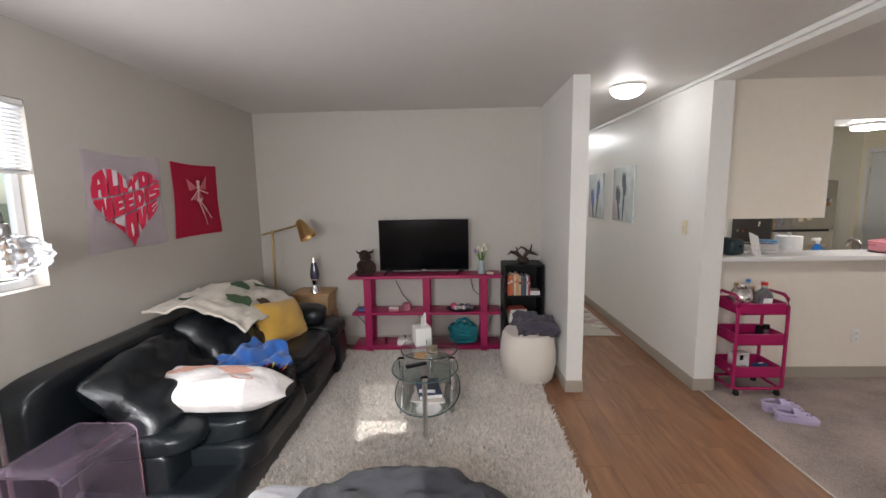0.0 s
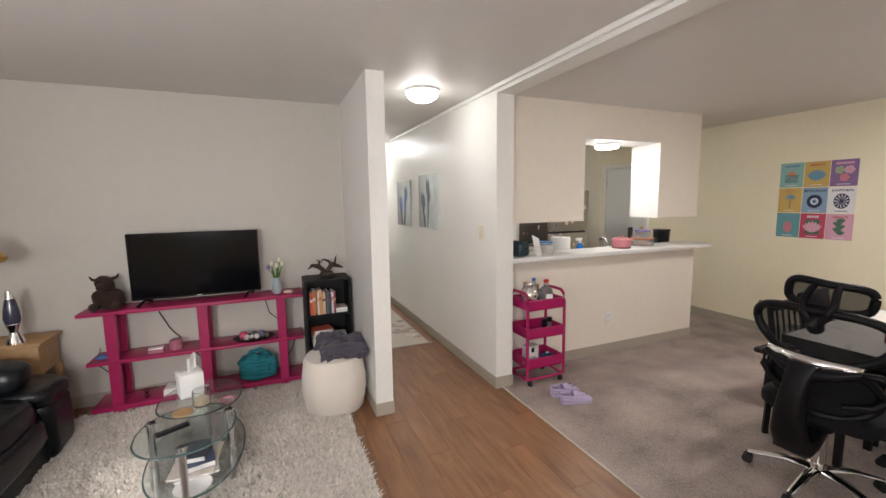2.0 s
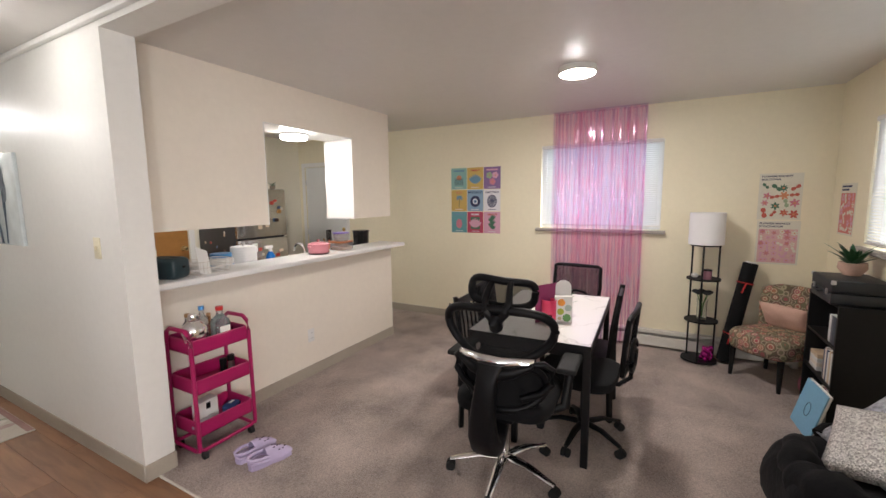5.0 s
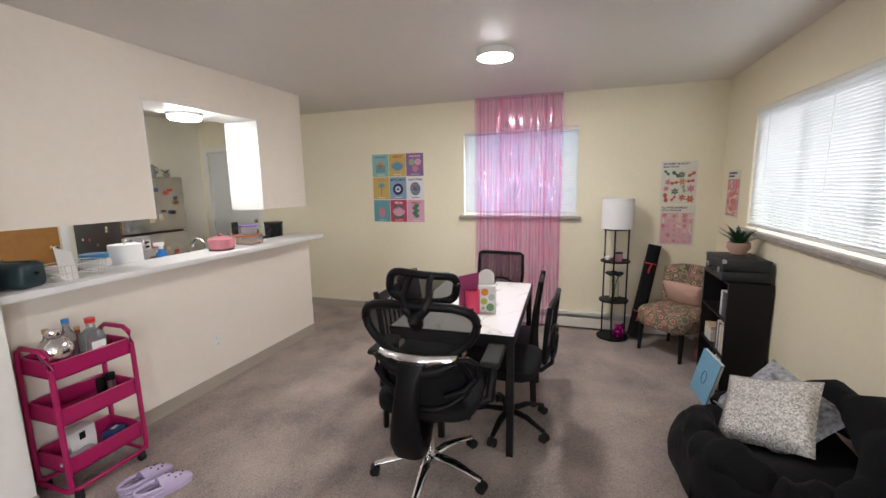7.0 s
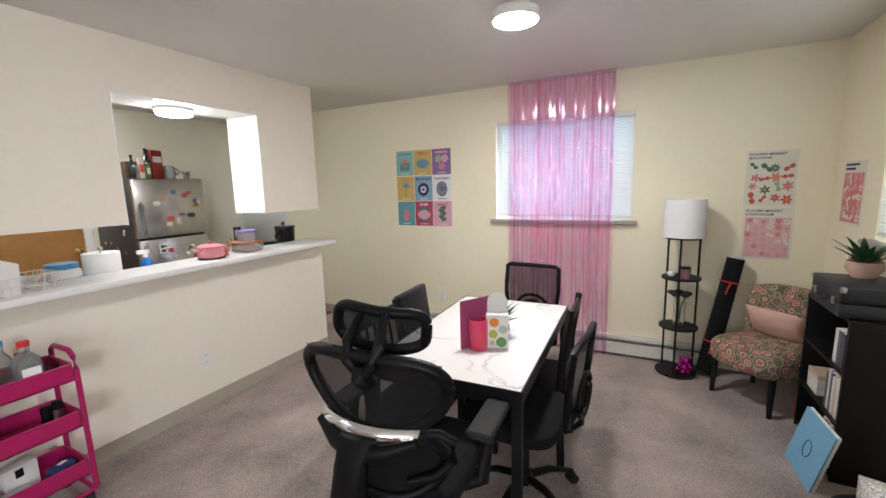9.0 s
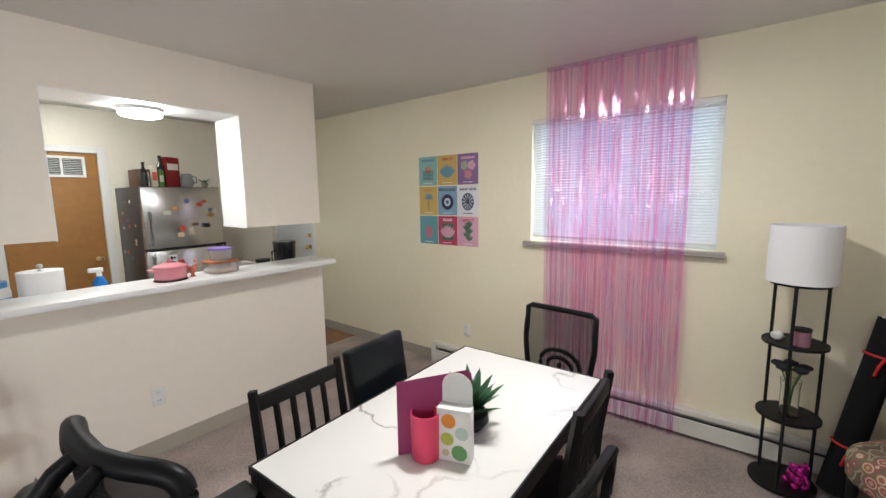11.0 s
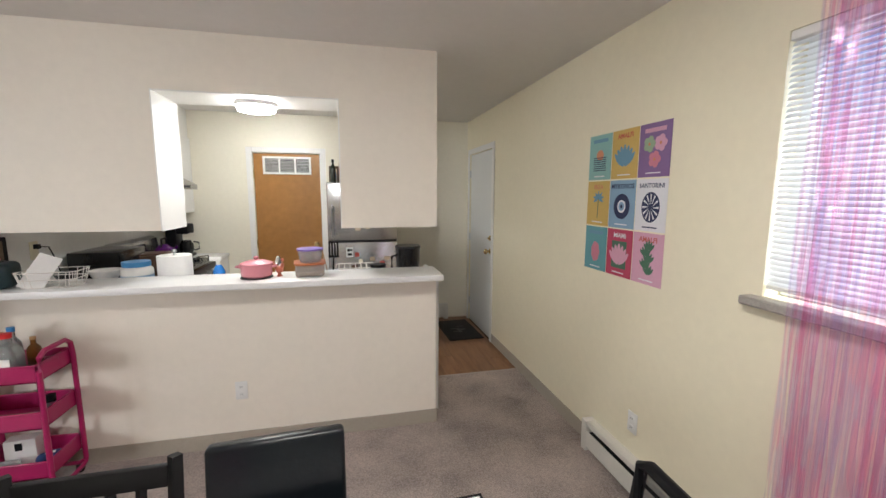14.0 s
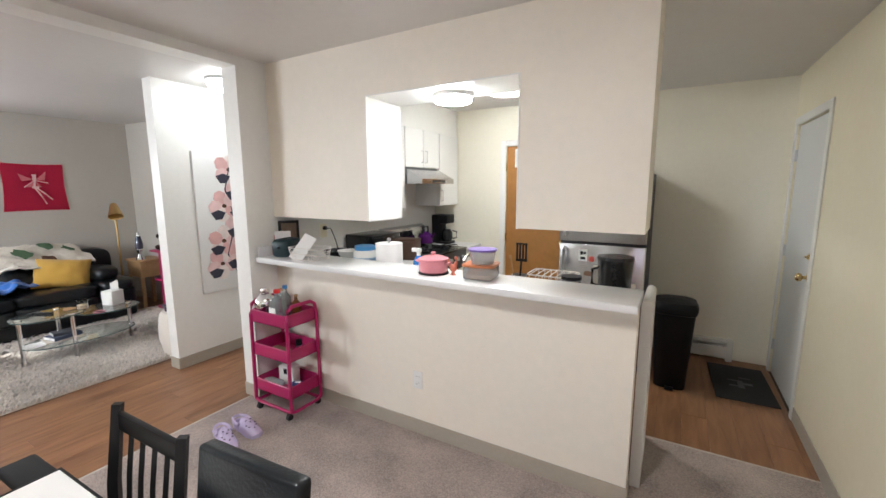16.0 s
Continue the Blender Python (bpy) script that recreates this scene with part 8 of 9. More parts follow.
tinsel = foil("pink_tinsel", (1.0, 0.87, 0.95), (0.93, 0.46, 0.58), 0.10)
tinsel_deep = foil("pink_tinsel_deep", (0.99, 0.72, 0.87), (0.82, 0.26, 0.42), 0.15)
cur = thing("tinsel_curtain", "pink iridescent foil tinsel curtain hung over the window", "curtain", 5.505, 1.47, 0)
part("header_tape", box(B(), -0.002, 0.002, -0.45, 0.45, 2.395, 2.428), tinsel, cur)
rr = random.Random(11)
strand_meshes = []
for k in range(6):
    bm = B()
    prev = None
    w_ = 0.0105
    for q in range(25):
        s = q / 24
        z = 2.40 - 2.375 * s - (0.03 * (k % 3) * s)
        tw = math.sin(q * 0.9 + k * 1.7) * (0.08 + (1.25 * max(0.0, s - 0.5) * 2 if s > 0.5 else 0.25 * s))
        cx_ = 0.006 * math.sin(q * 0.7 + k * 2) * s
        a_ = bm.verts.new((cx_ - w_ * math.sin(tw), -w_ * math.cos(tw) + 0.004 * math.sin(q * 0.5 + k) * s, z))
        c_ = bm.verts.new((cx_ + w_ * math.sin(tw), w_ * math.cos(tw) + 0.004 * math.sin(q * 0.5 + k) * s, z))
        if prev:
            bm.faces.new((prev[0], prev[1], c_, a_))
        prev = (a_, c_)
    ob = part("strand", bm, tinsel_deep if k < 2 else tinsel, cur)
    strand_meshes.append(ob.data)
    ob.location = (0.004, -0.44 + 0.15 * k, 0)
for i in range(100):
    ob = new("strand", strand_meshes[rr.randrange(6)])
    ob.parent = cur
    ob.rotation_euler = (0, 0, rr.uniform(-0.55, 0.55))
    ob.location = (rr.uniform(-0.012, 0.008), -0.443 + 0.886 * (i + rr.uniform(-0.4, 0.4)) / 99, rr.uniform(0, 0.012))

# ---------- kitchen ----------
cab_white = mat("cabinet_white", (0.78, 0.77, 0.74), 0.35, var=0.03, bump=0.05)
stainless = mat("stainless", (0.50, 0.50, 0.51), 0.24, 1.0, var=0.08, fine=12, coarse=2, bump=0.06, bump_scale=30)
grey_steel = mat("fridge_side", (0.045, 0.045, 0.048), 0.4, 0.2, var=0.1, bump=0.15, bump_scale=300)
enamel_black = mat("enamel_black", (0.012, 0.012, 0.013), 0.2, var=0.1, bump=0.02)


def cabinet(x0, x1, y0, y1, z0, z1, label, face, doors=1, handle_low=True):
    """A cabinet unit: body, doors with gaps, bar handles. face: 'x' opens east, 'y' opens north."""
    t = thing("kitchen_cabinet", label, "cabinet", 0, 0, 0, group="kitchen cabinets")
    part("body", box(B(), x0, x1, y0, y1, z0, z1, 0.002, 1), cab_white, t)
    for k in range(doors):
        a, c = (y0, y1) if face == "x" else (x0, x1)
        p, q = a + (c - a) * k / doors + 0.003, a + (c - a) * (k + 1) / doors - 0.003
        bm = B()
        if face == "x":
            box(bm, x1 + 0.001, x1 + 0.019, p, q, z0 + 0.003, z1 - 0.003, 0.003, 1)
        else:
            box(bm, p, q, y1 + 0.001, y1 + 0.019, z0 + 0.003, z1 - 0.003, 0.003, 1)
        dr = part("door", bm, cab_white, t)
        u = q - 0.035 if k == 0 and doors > 1 else p + 0.035
        zz = z0 + 0.05 if handle_low else z1 - 0.17
        bm = B()
        if face == "x":
            tube(bm, [(x1 + 0.019, u, zz), (x1 + 0.045, u, zz + 0.005), (x1 + 0.045, u, zz + 0.115), (x1 + 0.019, u, zz + 0.12)], 0.005, 8)
        else:
            tube(bm, [(u, y1 + 0.019, zz), (u, y1 + 0.045, zz + 0.005), (u, y1 + 0.045, zz + 0.115), (u, y1 + 0.019, zz + 0.12)], 0.005, 8)
        part("handle", bm, steel, dr, "brushed steel bar handle")
    return t


cabinet(2.203, 2.50, 4.76, 5.40, 1.76, 2.14, "white wall cabinet above the cooker hood", "x", 2)
cabinet(2.203, 2.50, 5.405, 5.835, 1.36, 2.14, "tall white wall cabinet beside the cooker hood", "x", 1)
cabinet(2.203, 2.50, 4.00, 4.755, 1.36, 2.14, "white wall cabinet over the worktop", "x", 2)
panel("wall_bulkhead", "x", 2.20, 2.50, 3.85, KN, 2.142, TOP, [], paint_white, label="white bulkhead above the kitchen cabinets")
hood = thing("range_hood", "stainless cooker hood under a white cabinet", "range hood", 2.203, 5.08, 1.60)
bm = B()
prism(bm, [(0.0, 0.0), (0.50, 0.0), (0.50, 0.045), (0.30, 0.155), (0.0, 0.155)], -0.31, 0.31, pose(0, 0, 0, 90, 0, 0))
part("canopy", bm, stainless, hood, smooth=False)
part("control_strip", box(B(), 0.5005, 0.502, -0.12, 0.12, 0.012, 0.034), black_plastic, hood)

cabinet(2.203, 2.80, 5.46, 5.835, 0.0, 0.868, "white base cabinet in the kitchen corner", "x", 1, False)
cabinet(2.203, 2.80, 4.24, 4.68, 0.0, 0.868, "white base cabinet beside the cooker", "x", 1, False)
cabinet(2.82, 4.655, 3.622, 4.20, 0.0, 0.868, "white base cabinets below the sink", "y", 4, False)
ctop = mat("worktop_grey", (0.62, 0.61, 0.59), 0.35, var=0.1, fine=120, bump=0.04)
bm = B()
box(bm, 2.203, 2.83, 5.462, 5.835, 0.87, 0.908, 0.004)
tagged(part("worktop", bm, ctop), "pale laminate worktop in the corner", "worktop")
bm = B()
box(bm, 2.203, 4.665, 3.647, 4.235, 0.87, 0.908, 0.004)
wt = tagged(part("worktop", bm, ctop), "pale laminate worktop behind the breakfast bar", "worktop")
bm = B()
box(bm, 2.203, 2.83, 4.237, 4.675, 0.87, 0.908, 0.004)
tagged(part("worktop", bm, ctop), "pale laminate worktop beside the cooker", "worktop")
snk = thing("kitchen_sink", "stainless sink with a chrome swan-neck tap", "sink", 3.62, 3.97, 0.908)
bm = B()
for q in ((-0.38, 0.38, -0.22, -0.20), (-0.38, 0.38, 0.20, 0.22), (-0.38, -0.36, -0.20, 0.20), (0.36, 0.38, -0.20, 0.20), (-0.01, 0.01, -0.20, 0.20)):
    box(bm, *q, 0.0005, 0.006, 0.002, 1)
part("rim", bm, stainless, snk)
part("basin", box(B(), -0.36, 0.36, -0.20, 0.20, 0.0002, 0.0012), black_metal, snk)
bm = B()
tube(bm, [(0.05, -0.235, 0.0), (0.05, -0.235, 0.16)] + [(0.05, -0.235 + 0.07 - 0.07 * math.cos(radians(a)), 0.16 + 0.07 * math.sin(radians(a))) for a in range(30, 181, 30)], 0.011, 10)
part("tap", bm, chrome, snk, "curved chrome tap")

# cooker
stv = thing("gas_cooker", "stainless and black gas cooker with iron grates", "cooker", 2.203, 5.07, 0)
part("body", box(B(), 0.02, 0.63, -0.375, 0.375, 0.0, 0.90, 0.004), grey_steel, stv)
part("hob", box(B(), 0.02, 0.64, -0.378, 0.378, 0.901, 0.918, 0.004), enamel_black, stv)
bm = B()
prism(bm, [(0.02, 0.92), (0.11, 0.92), (0.085, 1.13), (0.05, 1.15), (0.02, 1.15)], -0.375, 0.375, pose(0, 0, 0, 90, 0, 0))
bg = part("backguard", bm, stainless, stv, "stainless backguard with clock", smooth=False)
part("clock", box(B(), 0.0945, 0.099, -0.11, 0.11, 1.04, 1.10), enamel_black, bg)
for sx in (0.20, 0.47):
    for sy in (-0.19, 0.19):
        burner = part("burner", lathe(B(), [(0, 0.919), (0.045, 0.919), (0.045, 0.93), (0.03, 0.936), (0, 0.937)], 20, (sx, sy, 0)), enamel_black, stv)
        bm = B()
        for k in range(4):
            a = radians(45 + 90 * k)
            tube(bm, [(sx + 0.03 * math.cos(a), sy + 0.03 * math.sin(a), 0.948), (sx + 0.13 * math.cos(a), sy + 0.13 * math.sin(a), 0.948), (sx + 0.135 * math.cos(a), sy + 0.135 * math.sin(a), 0.92)], 0.006, 6)
        part("grate", bm, black_metal, burner)
part("oven_door", box(B(), 0.631, 0.655, -0.36, 0.36, 0.18, 0.72, 0.006), stainless, stv)
part("handle", tube(B(), [(0.656, -0.30, 0.69), (0.69, -0.29, 0.69), (0.69, 0.29, 0.69), (0.656, 0.30, 0.69)], 0.010, 8), steel, stv)
for k in range(5):
    part("knob", cyl(B(), (0.631, -0.28 + 0.14 * k, 0.82), (0.665, -0.28 + 0.14 * k, 0.82), 0.02, seg=14), steel, stv)
kt = thing("kettle", "shiny purple kettle on the cooker", "kettle", 2.42, 5.26, 0.955)
purple = mat("purple_enamel", (0.10, 0.015, 0.16), 0.15, 0.3, var=0.1)
part("body", lathe(B(), [(0, 0), (0.075, 0), (0.085, 0.02), (0.075, 0.09), (0.035, 0.125), (0, 0.13)], 24), purple, kt)
part("handle", tube(B(), [(0, -0.06, 0.10), (0, -0.05, 0.18), (0, 0.05, 0.18), (0, 0.06, 0.10)], 0.009, 8), black_plastic, kt)
part("spout", tube(B(), [(0.06, 0, 0.06), (0.10, 0, 0.09), (0.115, 0, 0.11)], [0.016, 0.012, 0.010], 8), purple, kt)
cm = thing("coffee_maker", "black drip coffee maker in the kitchen corner", "coffee maker", 2.42, 5.64, 0.908)
part("body", box(B(), -0.10, 0.0, -0.09, 0.09, 0, 0.34, 0.012), black_plastic, cm)
part("top", box(B(), 0.0, 0.11, -0.09, 0.09, 0.24, 0.34, 0.012), black_plastic, cm)
part("plate", box(B(), 0.0, 0.12, -0.09, 0.09, 0, 0.03, 0.008), black_plastic, cm)
part("carafe", lathe(B(), [(0, 0.031), (0.05, 0.031), (0.065, 0.07), (0.062, 0.13), (0.04, 0.17), (0, 0.172)], 20, (0.06, 0, 0)), enamel_black, cm)
part("carafe_handle", tube(B(), [(0.115, 0.03, 0.15), (0.16, 0.05, 0.14), (0.16, 0.05, 0.07), (0.12, 0.03, 0.06)], 0.008, 8), black_plastic, cm)
mo = thing("toaster_oven", "black countertop oven on the kitchen worktop", "oven", 2.40, 4.40, 0.908)
part("body", box(B(), -0.16, 0.15, -0.20, 0.20, 0.012, 0.24, 0.008), enamel_black, mo)
part("door", box(B(), 0.1505, 0.165, -0.19, 0.10, 0.03, 0.22, 0.004), enamel_black, mo, "dark glass door")
for x in (-0.13, 0.12):
    for y in (-0.17, 0.17):
        part("foot", cyl(B(), (x, y, 0), (x, y, 0.012), 0.012, seg=10), rubber, mo)
t = thing("bread_box", "brown wooden box on the kitchen worktop", "box", 2.62, 4.56, 0.908, 12)
part("box", box(B(), -0.14, 0.14, -0.09, 0.09, 0, 0.17, 0.006), mat("walnut", (0.07, 0.035, 0.02), 0.45, var=0.2, fine=30), t)
part("lid", box(B(), -0.145, 0.145, -0.095, 0.095, 0.171, 0.185, 0.004), bpy.data.materials["walnut"], t)

# fridge
fr = thing("refrigerator", "stainless top-freezer refrigerator covered in magnets", "refrigerator", 3.935, 5.06, 0)
part("body", box(B(), 0, 0.685, 0.06, 0.74, 0.02, 1.675, 0.006), grey_steel, fr)
fz = part("freezer_door", box(B(), 0.0, 0.685, 0.0, 0.055, 1.10, 1.672, 0.012), stainless, fr)
fd = part("fridge_door", box(B(), 0.0, 0.685, 0.0, 0.055, 0.08, 1.083, 0.012), stainless, fr)
part("plinth", box(B(), 0.02, 0.665, 0.02, 0.06, 0.0, 0.075), black_plastic, fr)
part("handle", tube(B(), [(0.05, -0.002, 1.14), (0.05, -0.045, 1.16), (0.05, -0.045, 1.42), (0.05, -0.002, 1.44)], 0.011, 8), steel, fz)
part("handle", tube(B(), [(0.05, -0.002, 0.62), (0.05, -0.045, 0.64), (0.05, -0.045, 1.03), (0.05, -0.002, 1.05)], 0.011, 8), steel, fd)
rr = random.Random(6)
mag = [mat("magnet_%d" % i, c, 0.45, var=0.15, fine=80) for i, c in enumerate(((0.55, 0.08, 0.06), (0.7, 0.66, 0.58), (0.10, 0.16, 0.30), (0.55, 0.30, 0.10), (0.20, 0.12, 0.08), (0.62, 0.50, 0.36)))]
for i in range(26):
    up = i < 16
    x, z = rr.uniform(0.12, 0.63), rr.uniform(1.18, 1.61) if up else rr.uniform(0.70, 1.02)
    w, h = rr.uniform(0.016, 0.034), rr.uniform(0.012, 0.026)
    t = thing("fridge_magnet", "small coloured souvenir magnet on the fridge door", "magnet", 3.935 + x, 5.0585, z, group="fridge magnets")
    part("magnet", prism(B(), oval(w, h, 10, rr.choice((2, 4, 8))), 0.0, 0.006, pose(0, 0, 0, 90, 0, 0)), mag[i % 6], t, smooth=False)
for i in range(14):
    t = thing("fridge_magnet", "small souvenir magnet on the dark fridge side", "magnet", 3.9335, 5.12 + rr.uniform(0.05, 0.6), rr.uniform(0.95, 1.55), group="fridge magnets")
    part("magnet", prism(B(), oval(0.014, 0.012, 10, 4), 0.0, 0.006, pose(0, 0, 0, 0, -90, 0)), mag[(i * 5) % 6], t, smooth=False)
t = thing("fridge_note", "white note with a dark print on the fridge door", "note", 4.14, 5.0585, 0.985)
part("sheet", box(B(), -0.035, 0.035, -0.003, 0, -0.05, 0.05), paper_white, t)
for q in ((-0.022, 0.0, 0.005, 0.035), (0.004, 0.024, 0.012, 0.03), (-0.02, 0.02, -0.035, -0.012)):
    part("print", box(B(), q[0], q[1], -0.0042, -0.0032, q[2], q[3]), black_plastic, t)
TOPF = 1.676
red_pack = mat("red_pack", (0.30, 0.015, 0.02), 0.5, var=0.2, fine=30)
cream_pack = mat("cream_pack", (0.62, 0.56, 0.46), 0.55, var=0.2, fine=30)
green_pack = mat("green_pack", (0.10, 0.22, 0.05), 0.5, var=0.2, fine=30)
t = thing("cereal_box", "red and white cereal box on top of the fridge", "box", 4.24, 5.20, TOPF, 25)
part("carton", box(B(), -0.075, 0.075, -0.028, 0.028, 0, 0.28, 0.002), red_pack, t)
part("band", box(B(), -0.06, 0.06, -0.0295, -0.0285, 0.16, 0.22), paper_white, t)
part("side_panel", box(B(), 0.0755, 0.0765, -0.024, 0.024, 0.01, 0.27), paper_white, t)
t = thing("crate", "dark crate of packets on top of the fridge", "crate", 4.06, 5.30, TOPF)
part("crate", box(B(), -0.10, 0.09, -0.13, 0.13, 0, 0.16, 0.006), bpy.data.materials["walnut"], t)
for i, (x, y, w, h, m) in enumerate(((0.02, -0.155, 0.05, 0.19, cream_pack), (0.075, -0.16, 0.04, 0.15, green_pack), (-0.045, -0.155, 0.045, 0.13, cream_pack))):
    t = thing("food_packet", "small food packet on top of the fridge", "packet", 4.06 + x, 5.30 + y, TOPF)
    part("packet", box(B(), -w / 2, w / 2, -0.018, 0.018, 0, h, 0.004), m, t)
    part("label", box(B(), -w / 2 + 0.006, w / 2 - 0.006, -0.0195, -0.0185, h * 0.3, h * 0.7), mag[i], t)
wine = mat("wine_glass", (0.006, 0.012, 0.006), 0.08, var=0.05, bump=0, coat=0.4)
bottle(4.145, 5.17, TOPF, 0.036, 0.29, wine, black_plastic, "dark wine bottle on top of the fridge", 0.36)
bottle(4.00, 5.14, TOPF, 0.03, 0.22, wine, black_plastic, "short dark bottle on top of the fridge", 0.36)
t = thing("ceramic_pitcher", "grey glazed pitcher on top of the fridge", "pitcher", 4.38, 5.22, TOPF)
part("body", lathe(B(), [(0, 0), (0.05, 0), (0.065, 0.05), (0.05, 0.10), (0.042, 0.13), (0, 0.13)], 24), mat("grey_glaze", (0.25, 0.27, 0.28), 0.25, var=0.2), t)
part("handle", tube(B(), [(0.05, 0, 0.11), (0.09, 0, 0.10), (0.09, 0, 0.05), (0.06, 0, 0.04)], 0.007, 8), bpy.data.materials["grey_glaze"], t)
succulent("fridge_plant", "small trailing plant on top of the fridge", 4.52, 5.16, TOPF, 10, 0.08, aloe, mat("small_pot", (0.3, 0.25, 0.2), 0.7), 0.035, 0.04, 0.9, 15)

# bin, mat
bn = thing("trash_can", "tall black plastic bin beside the fridge", "bin", 4.85, 5.06, 0)
bm = B()
lathe(bm, [(0, 0.0), (0.115, 0.0), (0.12, 0.01), (0.155, 0.60), (0.165, 0.605), (0.165, 0.625), (0, 0.625)], 32)
for v in bm.verts:
    d_ = math.hypot(v.co.x, v.co.y)
    if d_ > 0.01:
        k = 1 / (abs(v.co.x / d_) ** 5 + abs(v.co.y / d_) ** 5) ** 0.2
        v.co.x, v.co.y = v.co.x * k * 0.92, v.co.y * k * 0.88
part("body", bm, black_plastic, bn)
bm = lathe(B(), [(0.168, 0.626), (0.17, 0.655), (0.15, 0.69), (0.09, 0.71), (0, 0.716)], 32)
for v in bm.verts:
    d_ = math.hypot(v.co.x, v.co.y)
    if d_ > 0.01:
        k = 1 / (abs(v.co.x / d_) ** 5 + abs(v.co.y / d_) ** 5) ** 0.2
        v.co.x, v.co.y = v.co.x * k * 0.93, v.co.y * k * 0.89
part("lid", bm, black_plastic, bn)
part("pedal", box(B(), -0.03, 0.03, -0.16, -0.11, 0.01, 0.025, 0.004), black_plastic, bn)
dm = thing("door_mat", "black rubber door mat with a faint pattern", "mat", 5.345, 5.33, 0, 2)
part("mat", box(B(), -0.195, 0.195, -0.34, 0.34, 0.001, 0.010, 0.004), rubber, dm)
mg = mat("mat_grey", (0.10, 0.10, 0.10), 0.8, var=0.2)
for i, (x, y, w, h) in enumerate(((-0.03, 0.02, 0.05, 0.012), (0.0, -0.05, 0.02, 0.06), (0.05, -0.02, 0.03, 0.02), (-0.05, -0.08, 0.03, 0.012), (0.04, 0.09, 0.04, 0.010))):
    part("pattern", box(B(), x - w, x + w, y - h, y + h, 0.0102, 0.0112), mg, dm)
bm = B()
prism(bm, [(0.0, 0.0), (0.05, 0.0), (0.05, 0.99)] + [(0.025 + 0.025 * math.cos(radians(a)), 0.99 + 0.025 * math.sin(radians(a))) for a in range(15, 166, 15)] + [(0.0, 0.99)], -0.35, 0.0, pose(4.693, 3.66, 0, 90, 0, 0))
tagged(part("trim_bar_end", bm, cab_white), "cream end panel with a rounded top behind the half wall", "trim", kind="structure")

# ---------- on the breakfast bar ----------
BT = 1.068
teal_dark = mat("teal_dark", (0.015, 0.035, 0.042), 0.35, var=0.1)
t = thing("bread_toaster", "dark teal rounded toaster on the bar", "toaster", 2.36, 3.47, BT, 18)
part("body", rounded(B(), (0, 0, 0.068), (0.07, 0.10, 0.066), 5, 36, 14), teal_dark, t)
part("slot", box(B(), -0.015, 0.015, -0.07, 0.07, 0.1335, 0.1355), black_plastic, t)
part("lever", box(B(), -0.008, 0.008, -0.112, -0.10, 0.07, 0.085, 0.003), black_plastic, t)
wire = mat("wire_white", (0.70, 0.66, 0.62), 0.35, var=0.05)
bk = thing("wire_basket", "white wire basket on the bar", "basket", 2.60, 3.47, BT, 4)
for z, k in ((0.004, 0.86), (0.045, 0.93), (0.085, 1.0)):
    part("hoop", tube(B(), [(x * k, y * k, z) for x, y in oval(0.135, 0.09, 36, 6)], 0.0028, 6, closed=True), wire, bk)
for x, y in oval(0.135, 0.09, 26, 6):
    part("upright", cyl(B(), (x * 0.86, y * 0.86, 0.004), (x, y, 0.085), 0.0018, seg=6), wire, bk)
for k in range(5):
    x = -0.09 + 0.045 * k
    part("floor_wire", cyl(B(), (x, -0.075, 0.004), (x, 0.075, 0.004), 0.0018, seg=6), wire, bk)
t = thing("paper_sheet", "white sheets of paper leaning on the wire basket", "paper", 2.535, 3.385, BT, 12)
bm = B()
box(bm, -0.05, 0.05, -0.001, 0.001, 0, 0.20)
bmesh.ops.transform(bm, matrix=pose(0, 0, 0.002, -32, 24, 0), verts=bm.verts)
part("sheet", bm, paper_white, t, smooth=False)
for k, (x, rz) in enumerate(((0.47, 5), (0.5, -8))):
    t = thing("envelope", "white envelope lying on the bar", "envelope", 2.10 + x, 3.40, BT + 0.0005 + 0.002 * k, rz)
    part("envelope", box(B(), -0.08, 0.08, -0.035, 0.035, 0, 0.0015), paper_white, t, smooth=False)
t = thing("picture_frame", "dark framed menu standing against the wall", "frame", 2.25, 3.585, BT, 62)
part("frame", box(B(), -0.075, 0.075, -0.008, 0.008, 0, 0.25, 0.003), black_wood, t)
part("picture", box(B(), -0.055, 0.055, -0.0095, -0.0085, 0.02, 0.23), mat("sepia_print", (0.16, 0.11, 0.07), 0.6, var=0.4, fine=60), t)
t = thing("packet", "red and white food packet on the bar", "packet", 2.285, 3.50, BT, 50)
part("packet", box(B(), -0.06, 0.06, -0.012, 0.012, 0, 0.15, 0.004), mat("packet_red", (0.5, 0.12, 0.1), 0.5, var=0.3, fine=30), t)
part("flap", box(B(), -0.055, 0.055, -0.0135, -0.0125, 0.10, 0.18), paper_white, t)
pot_pink = mat("pot_pink", (0.62, 0.24, 0.28), 0.25, var=0.05)
t = thing("cooking_pot", "pink enamel pot with lid on the bar", "pot", 3.60, 3.49, BT)
part("pot", lathe(B(), [(0, 0.006), (0.075, 0.006), (0.085, 0.015), (0.087, 0.078), (0.09, 0.08), (0, 0.08)], 32), pot_pink, t)
part("lid", lathe(B(), [(0.091, 0.0805), (0.09, 0.088), (0.05, 0.102), (0, 0.105)], 32), pot_pink, t)
part("knob", lathe(B(), [(0, 0.105), (0.008, 0.105), (0.016, 0.118), (0.012, 0.126), (0, 0.127)], 16), pot_pink, t)
for s in (-1, 1):
    part("ear", tube(B(), [(s * 0.085, -0.025, 0.066), (s * 0.108, -0.018, 0.068), (s * 0.108, 0.018, 0.068), (s * 0.085, 0.025, 0.066)], 0.006, 8), pot_pink, t)
